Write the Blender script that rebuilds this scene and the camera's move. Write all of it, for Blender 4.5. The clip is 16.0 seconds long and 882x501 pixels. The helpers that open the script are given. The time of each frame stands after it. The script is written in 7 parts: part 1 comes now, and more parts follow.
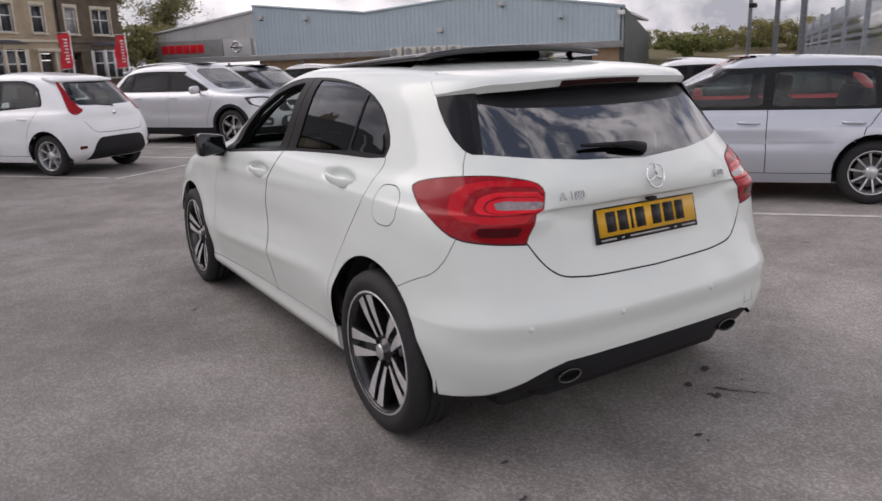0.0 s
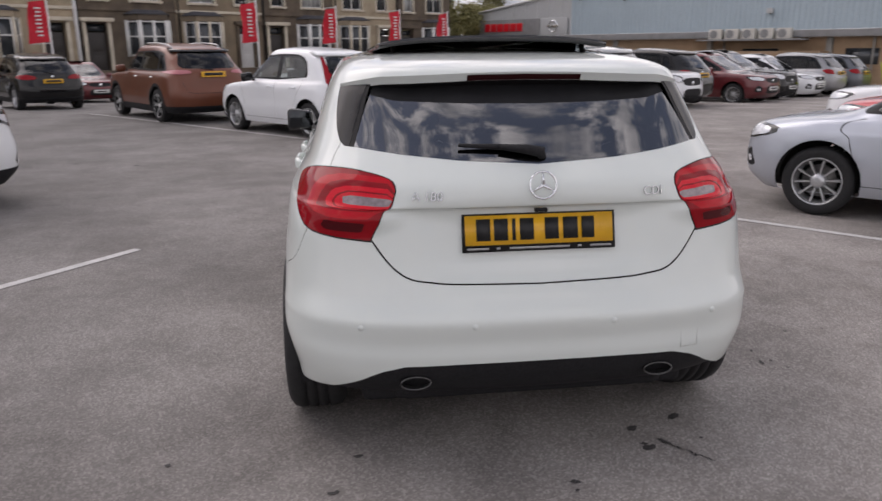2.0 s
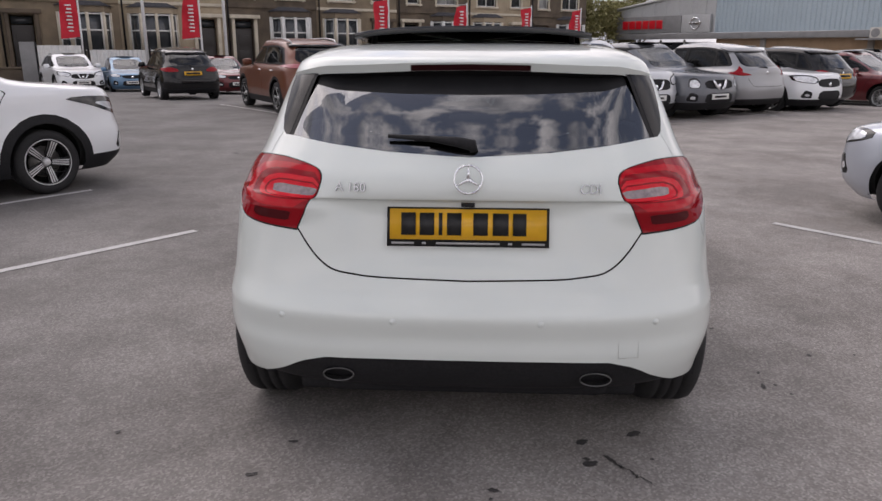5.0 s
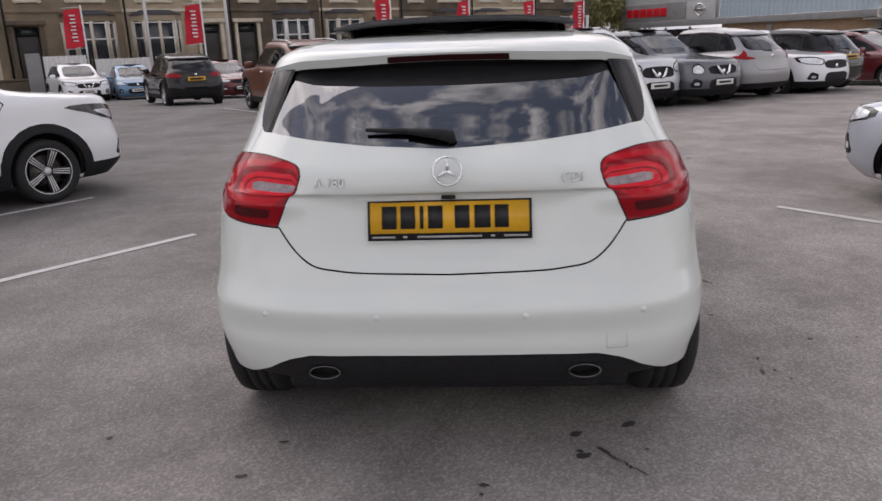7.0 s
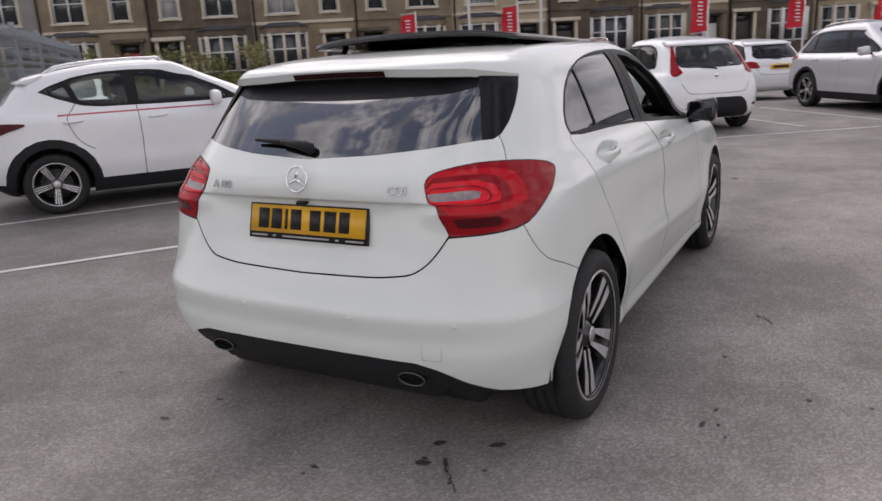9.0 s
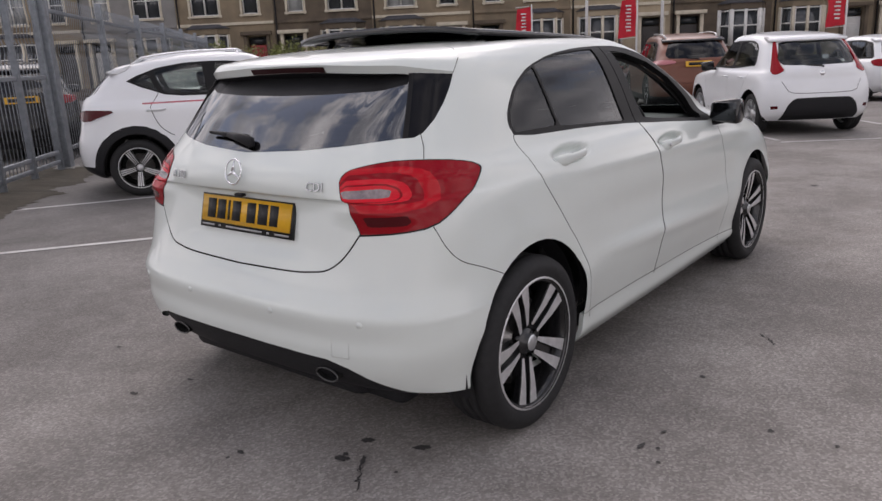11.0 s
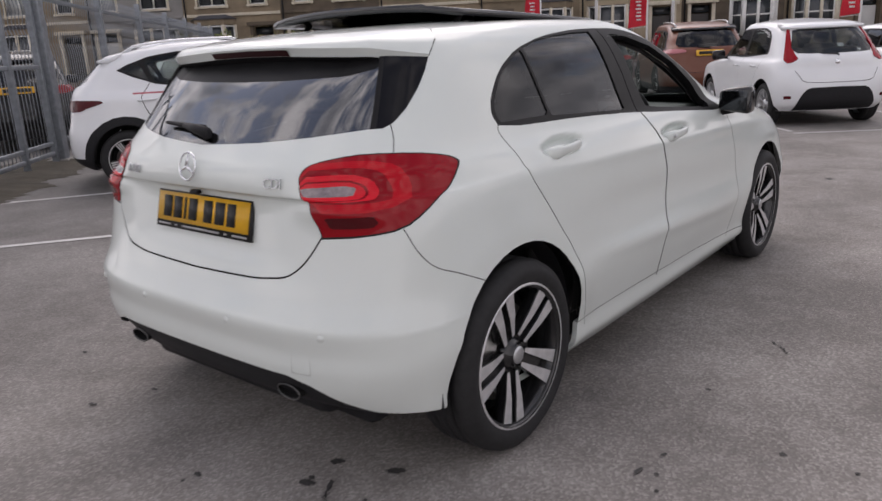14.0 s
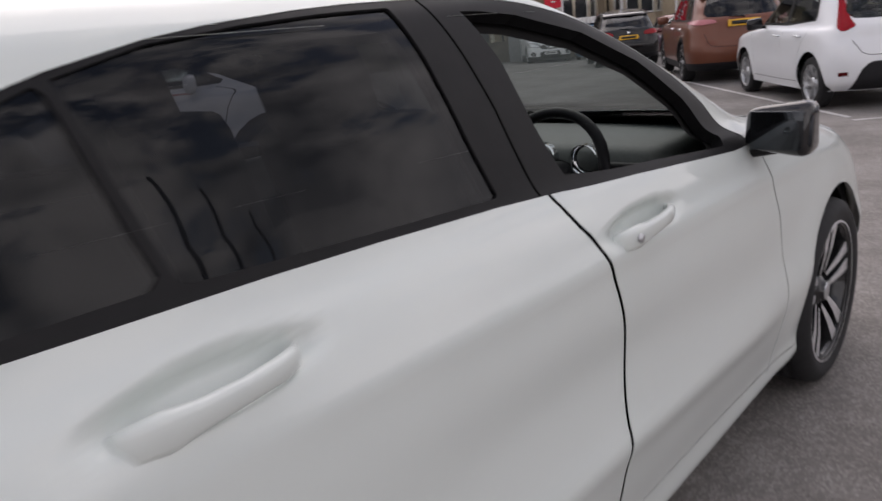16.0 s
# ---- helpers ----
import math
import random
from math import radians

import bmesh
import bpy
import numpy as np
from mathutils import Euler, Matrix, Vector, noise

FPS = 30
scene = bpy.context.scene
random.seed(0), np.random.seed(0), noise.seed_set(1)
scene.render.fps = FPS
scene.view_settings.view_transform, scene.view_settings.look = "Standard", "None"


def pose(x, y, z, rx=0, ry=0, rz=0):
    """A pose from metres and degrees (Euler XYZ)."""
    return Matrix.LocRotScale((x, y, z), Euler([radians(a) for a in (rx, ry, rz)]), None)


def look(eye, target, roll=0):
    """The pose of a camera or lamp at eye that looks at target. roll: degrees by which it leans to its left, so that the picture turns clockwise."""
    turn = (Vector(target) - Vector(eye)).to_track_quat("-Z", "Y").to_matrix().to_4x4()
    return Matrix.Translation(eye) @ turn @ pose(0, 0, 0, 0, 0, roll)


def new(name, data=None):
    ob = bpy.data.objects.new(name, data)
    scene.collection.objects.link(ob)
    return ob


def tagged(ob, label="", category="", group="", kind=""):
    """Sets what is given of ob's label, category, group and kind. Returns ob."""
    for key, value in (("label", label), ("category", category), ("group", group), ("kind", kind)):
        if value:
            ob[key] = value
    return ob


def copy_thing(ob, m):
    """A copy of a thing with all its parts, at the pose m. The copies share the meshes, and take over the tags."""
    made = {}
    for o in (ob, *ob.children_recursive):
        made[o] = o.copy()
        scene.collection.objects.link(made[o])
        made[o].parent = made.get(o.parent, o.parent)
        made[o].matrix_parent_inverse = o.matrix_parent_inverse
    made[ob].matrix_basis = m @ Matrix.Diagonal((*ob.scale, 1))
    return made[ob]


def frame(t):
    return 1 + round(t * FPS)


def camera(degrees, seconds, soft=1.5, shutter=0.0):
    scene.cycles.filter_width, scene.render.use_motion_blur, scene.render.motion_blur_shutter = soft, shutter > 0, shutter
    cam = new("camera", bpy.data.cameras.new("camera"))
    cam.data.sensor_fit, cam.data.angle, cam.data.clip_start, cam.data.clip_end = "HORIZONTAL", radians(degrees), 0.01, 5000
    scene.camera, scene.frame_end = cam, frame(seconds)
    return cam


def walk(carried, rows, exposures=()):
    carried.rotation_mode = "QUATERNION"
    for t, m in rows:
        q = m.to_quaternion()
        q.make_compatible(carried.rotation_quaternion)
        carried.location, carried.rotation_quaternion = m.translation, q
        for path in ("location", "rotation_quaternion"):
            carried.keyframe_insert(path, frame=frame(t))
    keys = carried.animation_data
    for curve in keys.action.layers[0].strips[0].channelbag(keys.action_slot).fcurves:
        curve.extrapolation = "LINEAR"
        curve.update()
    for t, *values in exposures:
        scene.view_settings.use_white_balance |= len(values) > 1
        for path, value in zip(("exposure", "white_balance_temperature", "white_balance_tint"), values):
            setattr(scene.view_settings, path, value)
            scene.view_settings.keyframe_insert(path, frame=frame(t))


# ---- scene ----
cam = camera(61.9, 16.0, 1.5, 0.4)
PATH = [
    (0, (-2.112, -2.467, 1.414), (-1.084, -0.822, 0.924), -1.9),
    (0.5, (-1.859, -2.676, 1.399), (-0.948, -0.965, 0.908), -0.8),
    (1, (-1.478, -2.807, 1.385), (-0.751, -0.994, 0.953), -1.2),
    (1.5, (-1.092, -2.86, 1.414), (-0.539, -1.0, 0.93), -2.1),
    (2, (-0.66, -2.948, 1.424), (-0.402, -1.036, 0.9), -0.3),
    (2.5, (-0.352, -2.901, 1.392), (-0.191, -0.977, 0.87), 0.5),
    (3, (-0.13, -2.902, 1.39), (-0.139, -0.978, 0.844), 0.0),
    (3.5, (0.018, -2.949, 1.401), (-0.092, -1.023, 0.874), 0.3),
    (6, (0.029, -2.919, 1.393), (-0.056, -0.995, 0.853), -0.0),
    (6.5, (0.031, -2.911, 1.391), (-0.05, -0.99, 0.839), -0.1),
    (7, (0.124, -2.897, 1.375), (-0.004, -0.975, 0.837), -2.1),
    (7.5, (0.5, -2.954, 1.381), (0.18, -1.064, 0.807), -1.7),
    (8, (0.918, -2.826, 1.358), (0.392, -0.966, 0.843), -2.2),
    (8.5, (1.315, -2.721, 1.377), (0.553, -0.934, 0.899), -2.9),
    (9, (1.69, -2.598, 1.379), (0.74, -0.913, 0.871), -3.2),
    (9.2, (1.79, -2.516, 1.358), (0.792, -0.855, 0.86), -2.1),
    (11.3, (2.238, -2.2, 1.359), (1.02, -0.698, 0.849), -2.9),
    (11.5, (2.233, -2.203, 1.362), (1.021, -0.695, 0.851), -2.7),
    (12, (2.235, -2.2, 1.359), (1.029, -0.691, 0.842), -2.8),
    (12.5, (2.237, -2.201, 1.359), (1.031, -0.69, 0.846), -2.8),
    (13, (2.236, -2.198, 1.361), (1.021, -0.693, 0.854), -2.6),
    (13.5, (2.233, -2.167, 1.357), (1.014, -0.665, 0.853), -3.0),
    (14, (2.153, -1.93, 1.325), (0.924, -0.445, 0.794), -2.8),
    (14.5, (2.017, -1.51, 1.347), (0.793, -0.029, 0.789), -4.2),
    (15, (1.866, -0.978, 1.35), (0.551, 0.433, 0.822), -3.5),
    (15.5, (1.669, -0.488, 1.328), (0.409, 0.95, 0.743), -3.7),
    (15.8, (1.577, -0.19, 1.326), (0.313, 1.251, 0.756), -6.0),
    (16, (1.525, 0.016, 1.317), (0.222, 1.423, 0.749), -5.8),
]
walk(cam, [(t, look(eye, target, roll)) for t, eye, target, roll in PATH], [(0, 0.0, 6680, 19), (16, 0.0, 6680, 19)])


# ---- daylight: bright broken cloud, a veiled sun ----
world = bpy.data.worlds.new("cloudy sky")
scene.world = world
world.use_nodes = True
wt = world.node_tree
wt.nodes.clear()
SUN_UP, SUN_TURN = 50.0, 318.0
sky = wt.nodes.new("ShaderNodeTexSky")
sky.sky_type, sky.sun_disc = "NISHITA", False
sky.sun_elevation, sky.sun_rotation = radians(SUN_UP), radians(SUN_TURN)
blue = wt.nodes.new("ShaderNodeBackground")
blue.inputs["Strength"].default_value = 0.15
hazy = wt.nodes.new("ShaderNodeHueSaturation")
hazy.inputs["Saturation"].default_value = 0.62
wt.links.new(sky.outputs[0], hazy.inputs["Color"])
wt.links.new(hazy.outputs[0], blue.inputs["Color"])
tc = wt.nodes.new("ShaderNodeTexCoord")
mp = wt.nodes.new("ShaderNodeMapping")
mp.inputs["Scale"].default_value = (1.0, 1.0, 1.2)
wt.links.new(tc.outputs["Generated"], mp.inputs["Vector"])
cn = wt.nodes.new("ShaderNodeTexNoise")
cn.inputs["Scale"].default_value, cn.inputs["Detail"].default_value, cn.inputs["Roughness"].default_value = 7.0, 8.0, 0.60
wt.links.new(mp.outputs[0], cn.inputs["Vector"])
cover = wt.nodes.new("ShaderNodeValToRGB")
cover.color_ramp.elements[0].position, cover.color_ramp.elements[1].position = 0.42, 0.53
sep = wt.nodes.new("ShaderNodeSeparateXYZ")
wt.links.new(tc.outputs["Generated"], sep.inputs[0])
thick = wt.nodes.new("ShaderNodeMapRange")
thick.inputs["From Min"].default_value, thick.inputs["From Max"].default_value = 0.0, 0.75
thick.inputs["To Min"].default_value, thick.inputs["To Max"].default_value = 0.14, -0.03
wt.links.new(sep.outputs["Z"], thick.inputs["Value"])
amount = wt.nodes.new("ShaderNodeMath")
wt.links.new(cn.outputs["Fac"], amount.inputs[0])
wt.links.new(thick.outputs[0], amount.inputs[1])
wt.links.new(amount.outputs[0], cover.inputs["Fac"])
shade = wt.nodes.new("ShaderNodeTexNoise")
shade.inputs["Scale"].default_value, shade.inputs["Detail"].default_value = 6.5, 7.0
wt.links.new(mp.outputs[0], shade.inputs["Vector"])
tone = wt.nodes.new("ShaderNodeValToRGB")
tone.color_ramp.elements[0].position, tone.color_ramp.elements[0].color = 0.34, (0.30, 0.32, 0.355, 1)
tone.color_ramp.elements[1].position, tone.color_ramp.elements[1].color = 0.64, (1.04, 1.03, 1.02, 1)
wt.links.new(shade.outputs["Fac"], tone.inputs["Fac"])
cloud = wt.nodes.new("ShaderNodeBackground")
cloud.inputs["Strength"].default_value = 1.36
wt.links.new(tone.outputs[0], cloud.inputs["Color"])
mix = wt.nodes.new("ShaderNodeMixShader")
wt.links.new(cover.outputs[0], mix.inputs[0])
wt.links.new(blue.outputs[0], mix.inputs[1])
wt.links.new(cloud.outputs[0], mix.inputs[2])
wo = wt.nodes.new("ShaderNodeOutputWorld")
wt.links.new(mix.outputs[0], wo.inputs["Surface"])
sun = new("sun", bpy.data.lights.new("sun", "SUN"))
sun.data.energy, sun.data.angle, sun.data.color = 1.1, radians(55), (1.0, 0.96, 0.90)
# the sky's rotation runs clockwise from +y
sun.matrix_basis = look((0, 0, 30), (0 - math.sin(radians(SUN_TURN)) * 30 / math.tan(radians(SUN_UP)), 0 - math.cos(radians(SUN_TURN)) * 30 / math.tan(radians(SUN_UP)), 0))


# ---- building tools ----
from mathutils import geometry


def part(name, bm, material, parent=None, label="", smooth=True):
    """Links a bmesh as one mesh object, under its parent if there is one."""
    me = bpy.data.meshes.new(name)
    bm.to_mesh(me)
    bm.free()
    for p in me.polygons:
        p.use_smooth = smooth
    me.materials.append(material)
    ob = new(name, me)
    if parent is not None:
        ob.parent = parent
    if label:
        tagged(ob, label)
    return ob


def share(name, mesh, m, parent=None):
    ob = new(name, mesh)
    ob.parent = parent
    ob.matrix_basis = m
    return ob


def thing(name, label, category, m=None, group="", kind=""):
    ob = new(name)
    ob.empty_display_size = 0.1
    if m is not None:
        ob.matrix_basis = m
    return tagged(ob, label, category, group, kind)


def box(bm, size, centre=(0, 0, 0), bevel=0.0, m=None, segments=2):
    r = bmesh.ops.create_cube(bm, size=1.0)
    vs = r["verts"]
    for v in vs:
        v.co = Vector((v.co.x * size[0], v.co.y * size[1], v.co.z * size[2]))
    if bevel:
        es = list({e for v in vs for e in v.link_edges})
        vs = bmesh.ops.bevel(bm, geom=es, offset=bevel, segments=segments, profile=0.6, affect="EDGES")["verts"]
    t = Matrix.Translation(centre)
    bmesh.ops.transform(bm, matrix=(m @ t) if m is not None else t, verts=vs)
    return bm


def boxed(size, centre=(0, 0, 0), bevel=0.0, m=None):
    return box(bmesh.new(), size, centre, bevel, m)


def lathe(profile, steps=40, closed=False):
    """Turns a profile of (radius, x) round the x axis."""
    bm = bmesh.new()
    rings = []
    for k in range(steps):
        a = 2 * math.pi * k / steps
        rings.append([bm.verts.new((x, r * math.cos(a), r * math.sin(a))) for r, x in profile])
    n = len(profile)
    for k in range(steps):
        p, q = rings[k], rings[(k + 1) % steps]
        for i in range(n if closed else n - 1):
            j = (i + 1) % n
            bm.faces.new((p[i], p[j], q[j], q[i]))
    bmesh.ops.recalc_face_normals(bm, faces=bm.faces)
    return bm


def tube(points, radius, sides=8, bm=None, flat=1.0, closed=False):
    """A bar along a line of points."""
    bm = bm or bmesh.new()
    pts = [Vector(p) for p in points]
    rings = []
    n = len(pts)
    for i, p in enumerate(pts):
        if closed:
            d = (pts[(i + 1) % n] - pts[i - 1]).normalized()
        else:
            d = (pts[min(i + 1, n - 1)] - pts[max(i - 1, 0)]).normalized()
        side = d.cross(Vector((0, 0, 1)))
        side = side.normalized() if side.length > 1e-4 else Vector((1, 0, 0))
        up = side.cross(d)
        r = radius[i] if isinstance(radius, (list, tuple)) else radius
        rings.append([bm.verts.new(p + r * (math.cos(a) * side + flat * math.sin(a) * up)) for a in (2 * math.pi * k / sides for k in range(sides))])
    for i in range(n if closed else n - 1):
        p, q = rings[i], rings[(i + 1) % n]
        for k in range(sides):
            bm.faces.new((p[k], p[(k + 1) % sides], q[(k + 1) % sides], q[k]))
    if not closed:
        bm.faces.new(rings[0])
        bm.faces.new(rings[-1][::-1])
    bmesh.ops.recalc_face_normals(bm, faces=bm.faces)
    return bm


def prism(outline, depth, bm=None, m=None, bevel=0.0):
    """A plate: an outline in x and z, drawn out along +y by depth."""
    bm = bm or bmesh.new()
    vs = [bm.verts.new((x, 0, z)) for x, z in outline]
    f = bm.faces.new(vs)
    made = bmesh.ops.extrude_face_region(bm, geom=[f])["geom"]
    top = [g for g in made if isinstance(g, bmesh.types.BMVert)]
    bmesh.ops.translate(bm, verts=top, vec=(0, depth, 0))
    allv = vs + top
    fs = list({f for v in allv for f in v.link_faces})
    bmesh.ops.recalc_face_normals(bm, faces=fs)
    if bevel:
        es = [e for e in {e for v in top for e in v.link_edges} if all(v in top for v in e.verts)]
        allv = list({v for v in allv} | set(bmesh.ops.bevel(bm, geom=es, offset=bevel, segments=2, affect="EDGES")["verts"]))
        allv = [v for v in allv if v.is_valid]
    if m is not None:
        bmesh.ops.transform(bm, matrix=m, verts=allv)
    return bm


def letters(text, size, material, parent, m, name="lettering", depth=0.002, label=""):
    """Raised lettering in the built-in font, centred, in the x-z plane of m."""
    cu = bpy.data.curves.new(name, "FONT")
    cu.body, cu.size, cu.align_x, cu.align_y, cu.extrude = text, size, "CENTER", "CENTER", depth / 2
    tmp = bpy.data.objects.new(name, cu)
    me = bpy.data.meshes.new_from_object(tmp)
    bpy.data.objects.remove(tmp)
    bpy.data.curves.remove(cu)
    me.materials.clear()
    me.materials.append(material)
    ob = new(name, me)
    ob.parent = parent
    ob.matrix_basis = m @ pose(0, 0, 0, 90, 0, 0)
    if label:
        tagged(ob, label)
    return ob


# ---- cutting panels out of a body surface, in its flat chart ----
def convex(pts):
    a = sum(p[0] * q[1] - q[0] * p[1] for p, q in zip(pts, [*pts[1:], pts[0]]))
    return list(pts) if a > 0 else list(pts)[::-1]


def rounded(pts, times=2, r=0.2):
    """Rounds a closed outline by cutting its corners."""
    for _ in range(times):
        out = []
        for a, b in zip(pts, [*pts[1:], pts[0]]):
            out += [((1 - r) * a[0] + r * b[0], (1 - r) * a[1] + r * b[1]), (r * a[0] + (1 - r) * b[0], r * a[1] + (1 - r) * b[1])]
        pts = out
    return pts


class Panels:
    """Half of a car's skin as a flat grid in the chart, cut into tagged panels, then bent to shape on both sides."""

    def __init__(self, shell, us, vs):
        self.shell, self.bm = shell, bmesh.new()
        grid = [[self.bm.verts.new((u, v, 0)) for v in vs] for u in us]
        self.tag = self.bm.faces.layers.int.new("tag")
        self.names = ["body"]
        for i in range(len(us) - 1):
            for j in range(len(vs) - 1):
                self.bm.faces.new((grid[i][j], grid[i + 1][j], grid[i + 1][j + 1], grid[i][j + 1]))

    def cut(self, name, pts, only=None):
        """Tags what lies inside an outline; an outline with hollows is cut triangle by triangle."""
        pts = convex(pts)
        turns = [(b[0] - a[0]) * (c[1] - b[1]) - (b[1] - a[1]) * (c[0] - b[0]) for a, b, c in zip(pts, [*pts[1:], pts[0]], [*pts[2:], *pts[:2]])]
        if len(pts) > 3 and min(turns) < -1e-9:
            for tri in geometry.tessellate_polygon([[Vector((p[0], p[1], 0)) for p in pts]]):
                self.cut(name, [pts[i] for i in tri], only if only is None or name in only else (*only,))
            return
        if name not in self.names:
            self.names.append(name)
        k = self.names.index(name)
        u0, u1 = min(p[0] for p in pts), max(p[0] for p in pts)
        v0, v1 = min(p[1] for p in pts), max(p[1] for p in pts)
        allow = None if only is None else {self.names.index(n) for n in only if n in self.names}
        inside = []
        for f in self.bm.faces:
            if allow is not None and f[self.tag] not in allow:
                continue
            uu, vv = [v.co.x for v in f.verts], [v.co.y for v in f.verts]
            if max(uu) >= u0 and min(uu) <= u1 and max(vv) >= v0 and min(vv) <= v1:
                inside.append(f)
        for a, b in zip(pts, [*pts[1:], pts[0]]):
            if not inside:
                return
            no = Vector((b[1] - a[1], a[0] - b[0], 0))
            if no.length < 1e-7:
                continue
            no.normalize()
            co = Vector((a[0], a[1], 0))
            geom = list({g for f in inside for g in (*f.verts, *f.edges)}) + inside
            r = bmesh.ops.bisect_plane(self.bm, geom=geom, dist=1e-7, plane_co=co, plane_no=no)
            inside = [f for f in r["geom"] if isinstance(f, bmesh.types.BMFace) and (f.calc_center_median() - co).dot(no) < 0]
        for f in inside:
            f[self.tag] = k

    def slit(self, pts, width, name="gap", only=("body",), fine=1):
        """A shut line of that width in metres along a line in the chart."""
        pts = [np.array(p, float) for p in pts]
        if fine > 1:
            pts = [np.array(p) for p in spline(pts, np.linspace(0, 1, (len(pts) - 1) * fine + 1))]
        offs = []
        q, e = np.array(pts), 1e-3
        pus = (self.shell.at(np.minimum(q[:, 0] + e, 2), q[:, 1]) - self.shell.at(np.maximum(q[:, 0] - e, 0), q[:, 1])) / (2 * e)
        pvs = (self.shell.at(q[:, 0], np.minimum(q[:, 1] + e, 1)) - self.shell.at(q[:, 0], q[:, 1] - e)) / (2 * e)
        for i, p in enumerate(pts):
            d = pts[min(i + 1, len(pts) - 1)] - pts[max(i - 1, 0)]
            pu, pv = pus[i], pvs[i]
            g = np.array([[pu @ pu, pu @ pv], [pu @ pv, pv @ pv]])
            n = np.array([-(g @ d)[1], (g @ d)[0]])
            offs.append(n / math.sqrt(max(n @ g @ n, 1e-12)) * width / 2)
        for i in range(len(pts) - 1):
            a, b = pts[i], pts[i + 1]
            self.cut(name, [tuple(a - offs[i]), tuple(b - offs[i + 1]), tuple(b + offs[i + 1]), tuple(a + offs[i])], only=only)

    def drop(self, *names):
        ks = {self.names.index(n) for n in names if n in self.names}
        fs = [f for f in self.bm.faces if f[self.tag] in ks]
        bmesh.ops.delete(self.bm, geom=fs, context="FACES")

    def islands(self, name):
        """Tags apart the pieces of a panel that shut lines separate, as name, name:1, ..., and gives for each its mean place."""
        k = self.names.index(name)
        left = {f for f in self.bm.faces if f[self.tag] == k}
        found = []
        while left:
            stack, group = [left.pop()], []
            while stack:
                f = stack.pop()
                group.append(f)
                for e in f.edges:
                    for g in e.link_faces:
                        if g in left:
                            left.discard(g)
                            stack.append(g)
            found.append(group)
        out = {}
        for n, group in enumerate(sorted(found, key=len, reverse=True)):
            tag = name if n == 0 else f"{name}:{n}"
            if n:
                self.names.append(tag)
                for f in group:
                    f[self.tag] = len(self.names) - 1
            c = sum((f.calc_center_median() for f in group), Vector()) / len(group)
            out[tag] = (self.shell.at(c.x, c.y), len(group))
        return out

    def mesh(self, name, tags, sides=(1, -1), lift=0.0, flange=0.0, bend=None, shrink=False):
        """A mesh of the panels with these tags: bent to shape, mirrored, with turned-in edges of the depth flange."""
        ks = {self.names.index(t) for t in tags if t in self.names}
        faces = [f for f in self.bm.faces if f[self.tag] in ks]
        index = {}
        for f in faces:
            for v in f.verts:
                index.setdefault(v, len(index))
        if not index:
            return None
        uv = np.array([(v.co.x, v.co.y) for v in index])
        co, no = self.shell.at(uv[:, 0], uv[:, 1]), self.shell.normal(uv[:, 0], uv[:, 1])
        if bend is None:
            co = co + no * lift
        else:
            def full(u, v):
                c = self.shell.at(u, v)
                return c + self.shell.normal(u, v) * (lift + bend(c))[:, None]

            e, u, v = 2e-3, uv[:, 0], uv[:, 1]
            co = full(u, v)
            no = np.cross(full(np.minimum(u + e, 2), v) - full(np.maximum(u - e, 0), v), full(u, np.minimum(v + e, 1)) - full(u, np.maximum(v - e, 0)))
            no = no / np.maximum(np.linalg.norm(no, axis=-1, keepdims=True), 1e-12)
        if shrink:
            c = np.array([0, self.shell.mid, 0.75])
            co = c + (co - c) * np.array([0.955, 0.982, 0.940])
        polys = [[index[v] for v in f.verts] for f in faces]
        count = {}
        for p in polys:
            for a, b in zip(p, [*p[1:], p[0]]):
                count[(a, b)] = 1
        rim = [e for e in count if (e[1], e[0]) not in count and not (abs(co[e[0], 0]) < 1e-5 and abs(co[e[1], 0]) < 1e-5)]
        verts, norms, out = [], [], []
        for s in sides:
            base = len(verts)
            flip = np.array([s, 1, 1])
            verts += list(co * flip)
            norms += list(no * flip)
            out += [[base + i for i in (p if s > 0 else p[::-1])] for p in polys]
            if flange:
                for a, b in rim:
                    d = co[b] - co[a]
                    side = np.cross(d, no[a])
                    side = side / max(np.linalg.norm(side), 1e-9)
                    k = len(verts)
                    quad = [co[a], co[b], co[b] - no[b] * flange, co[a] - no[a] * flange]
                    verts += [q * flip for q in quad]
                    norms += [side * flip] * 4
                    out.append([k + i for i in ((3, 2, 1, 0) if s > 0 else (0, 1, 2, 3))])
        me = bpy.data.meshes.new(name)
        me.from_pydata([tuple(v) for v in verts], [], out)
        for p in me.polygons:
            p.use_smooth = True
        me.normals_split_custom_set_from_vertices([tuple(n) for n in norms])
        return me

    def add(self, name, tags, material, parent, label="", **how):
        me = self.mesh(name, tags, **how)
        if me is None:
            return None
        me.materials.append(material)
        ob = new(name, me)
        ob.parent = parent
        if label:
            tagged(ob, label)
        return ob


# ---- materials ----
def nodes_of(name):
    m = bpy.data.materials.new(name)
    m.use_nodes = True
    nt = m.node_tree
    b = nt.nodes["Principled BSDF"]
    return m, nt, b


def node(nt, kind, **values):
    n = nt.nodes.new(kind)
    for k, v in values.items():
        n.inputs[k.replace("_", " ")].default_value = v
    return n


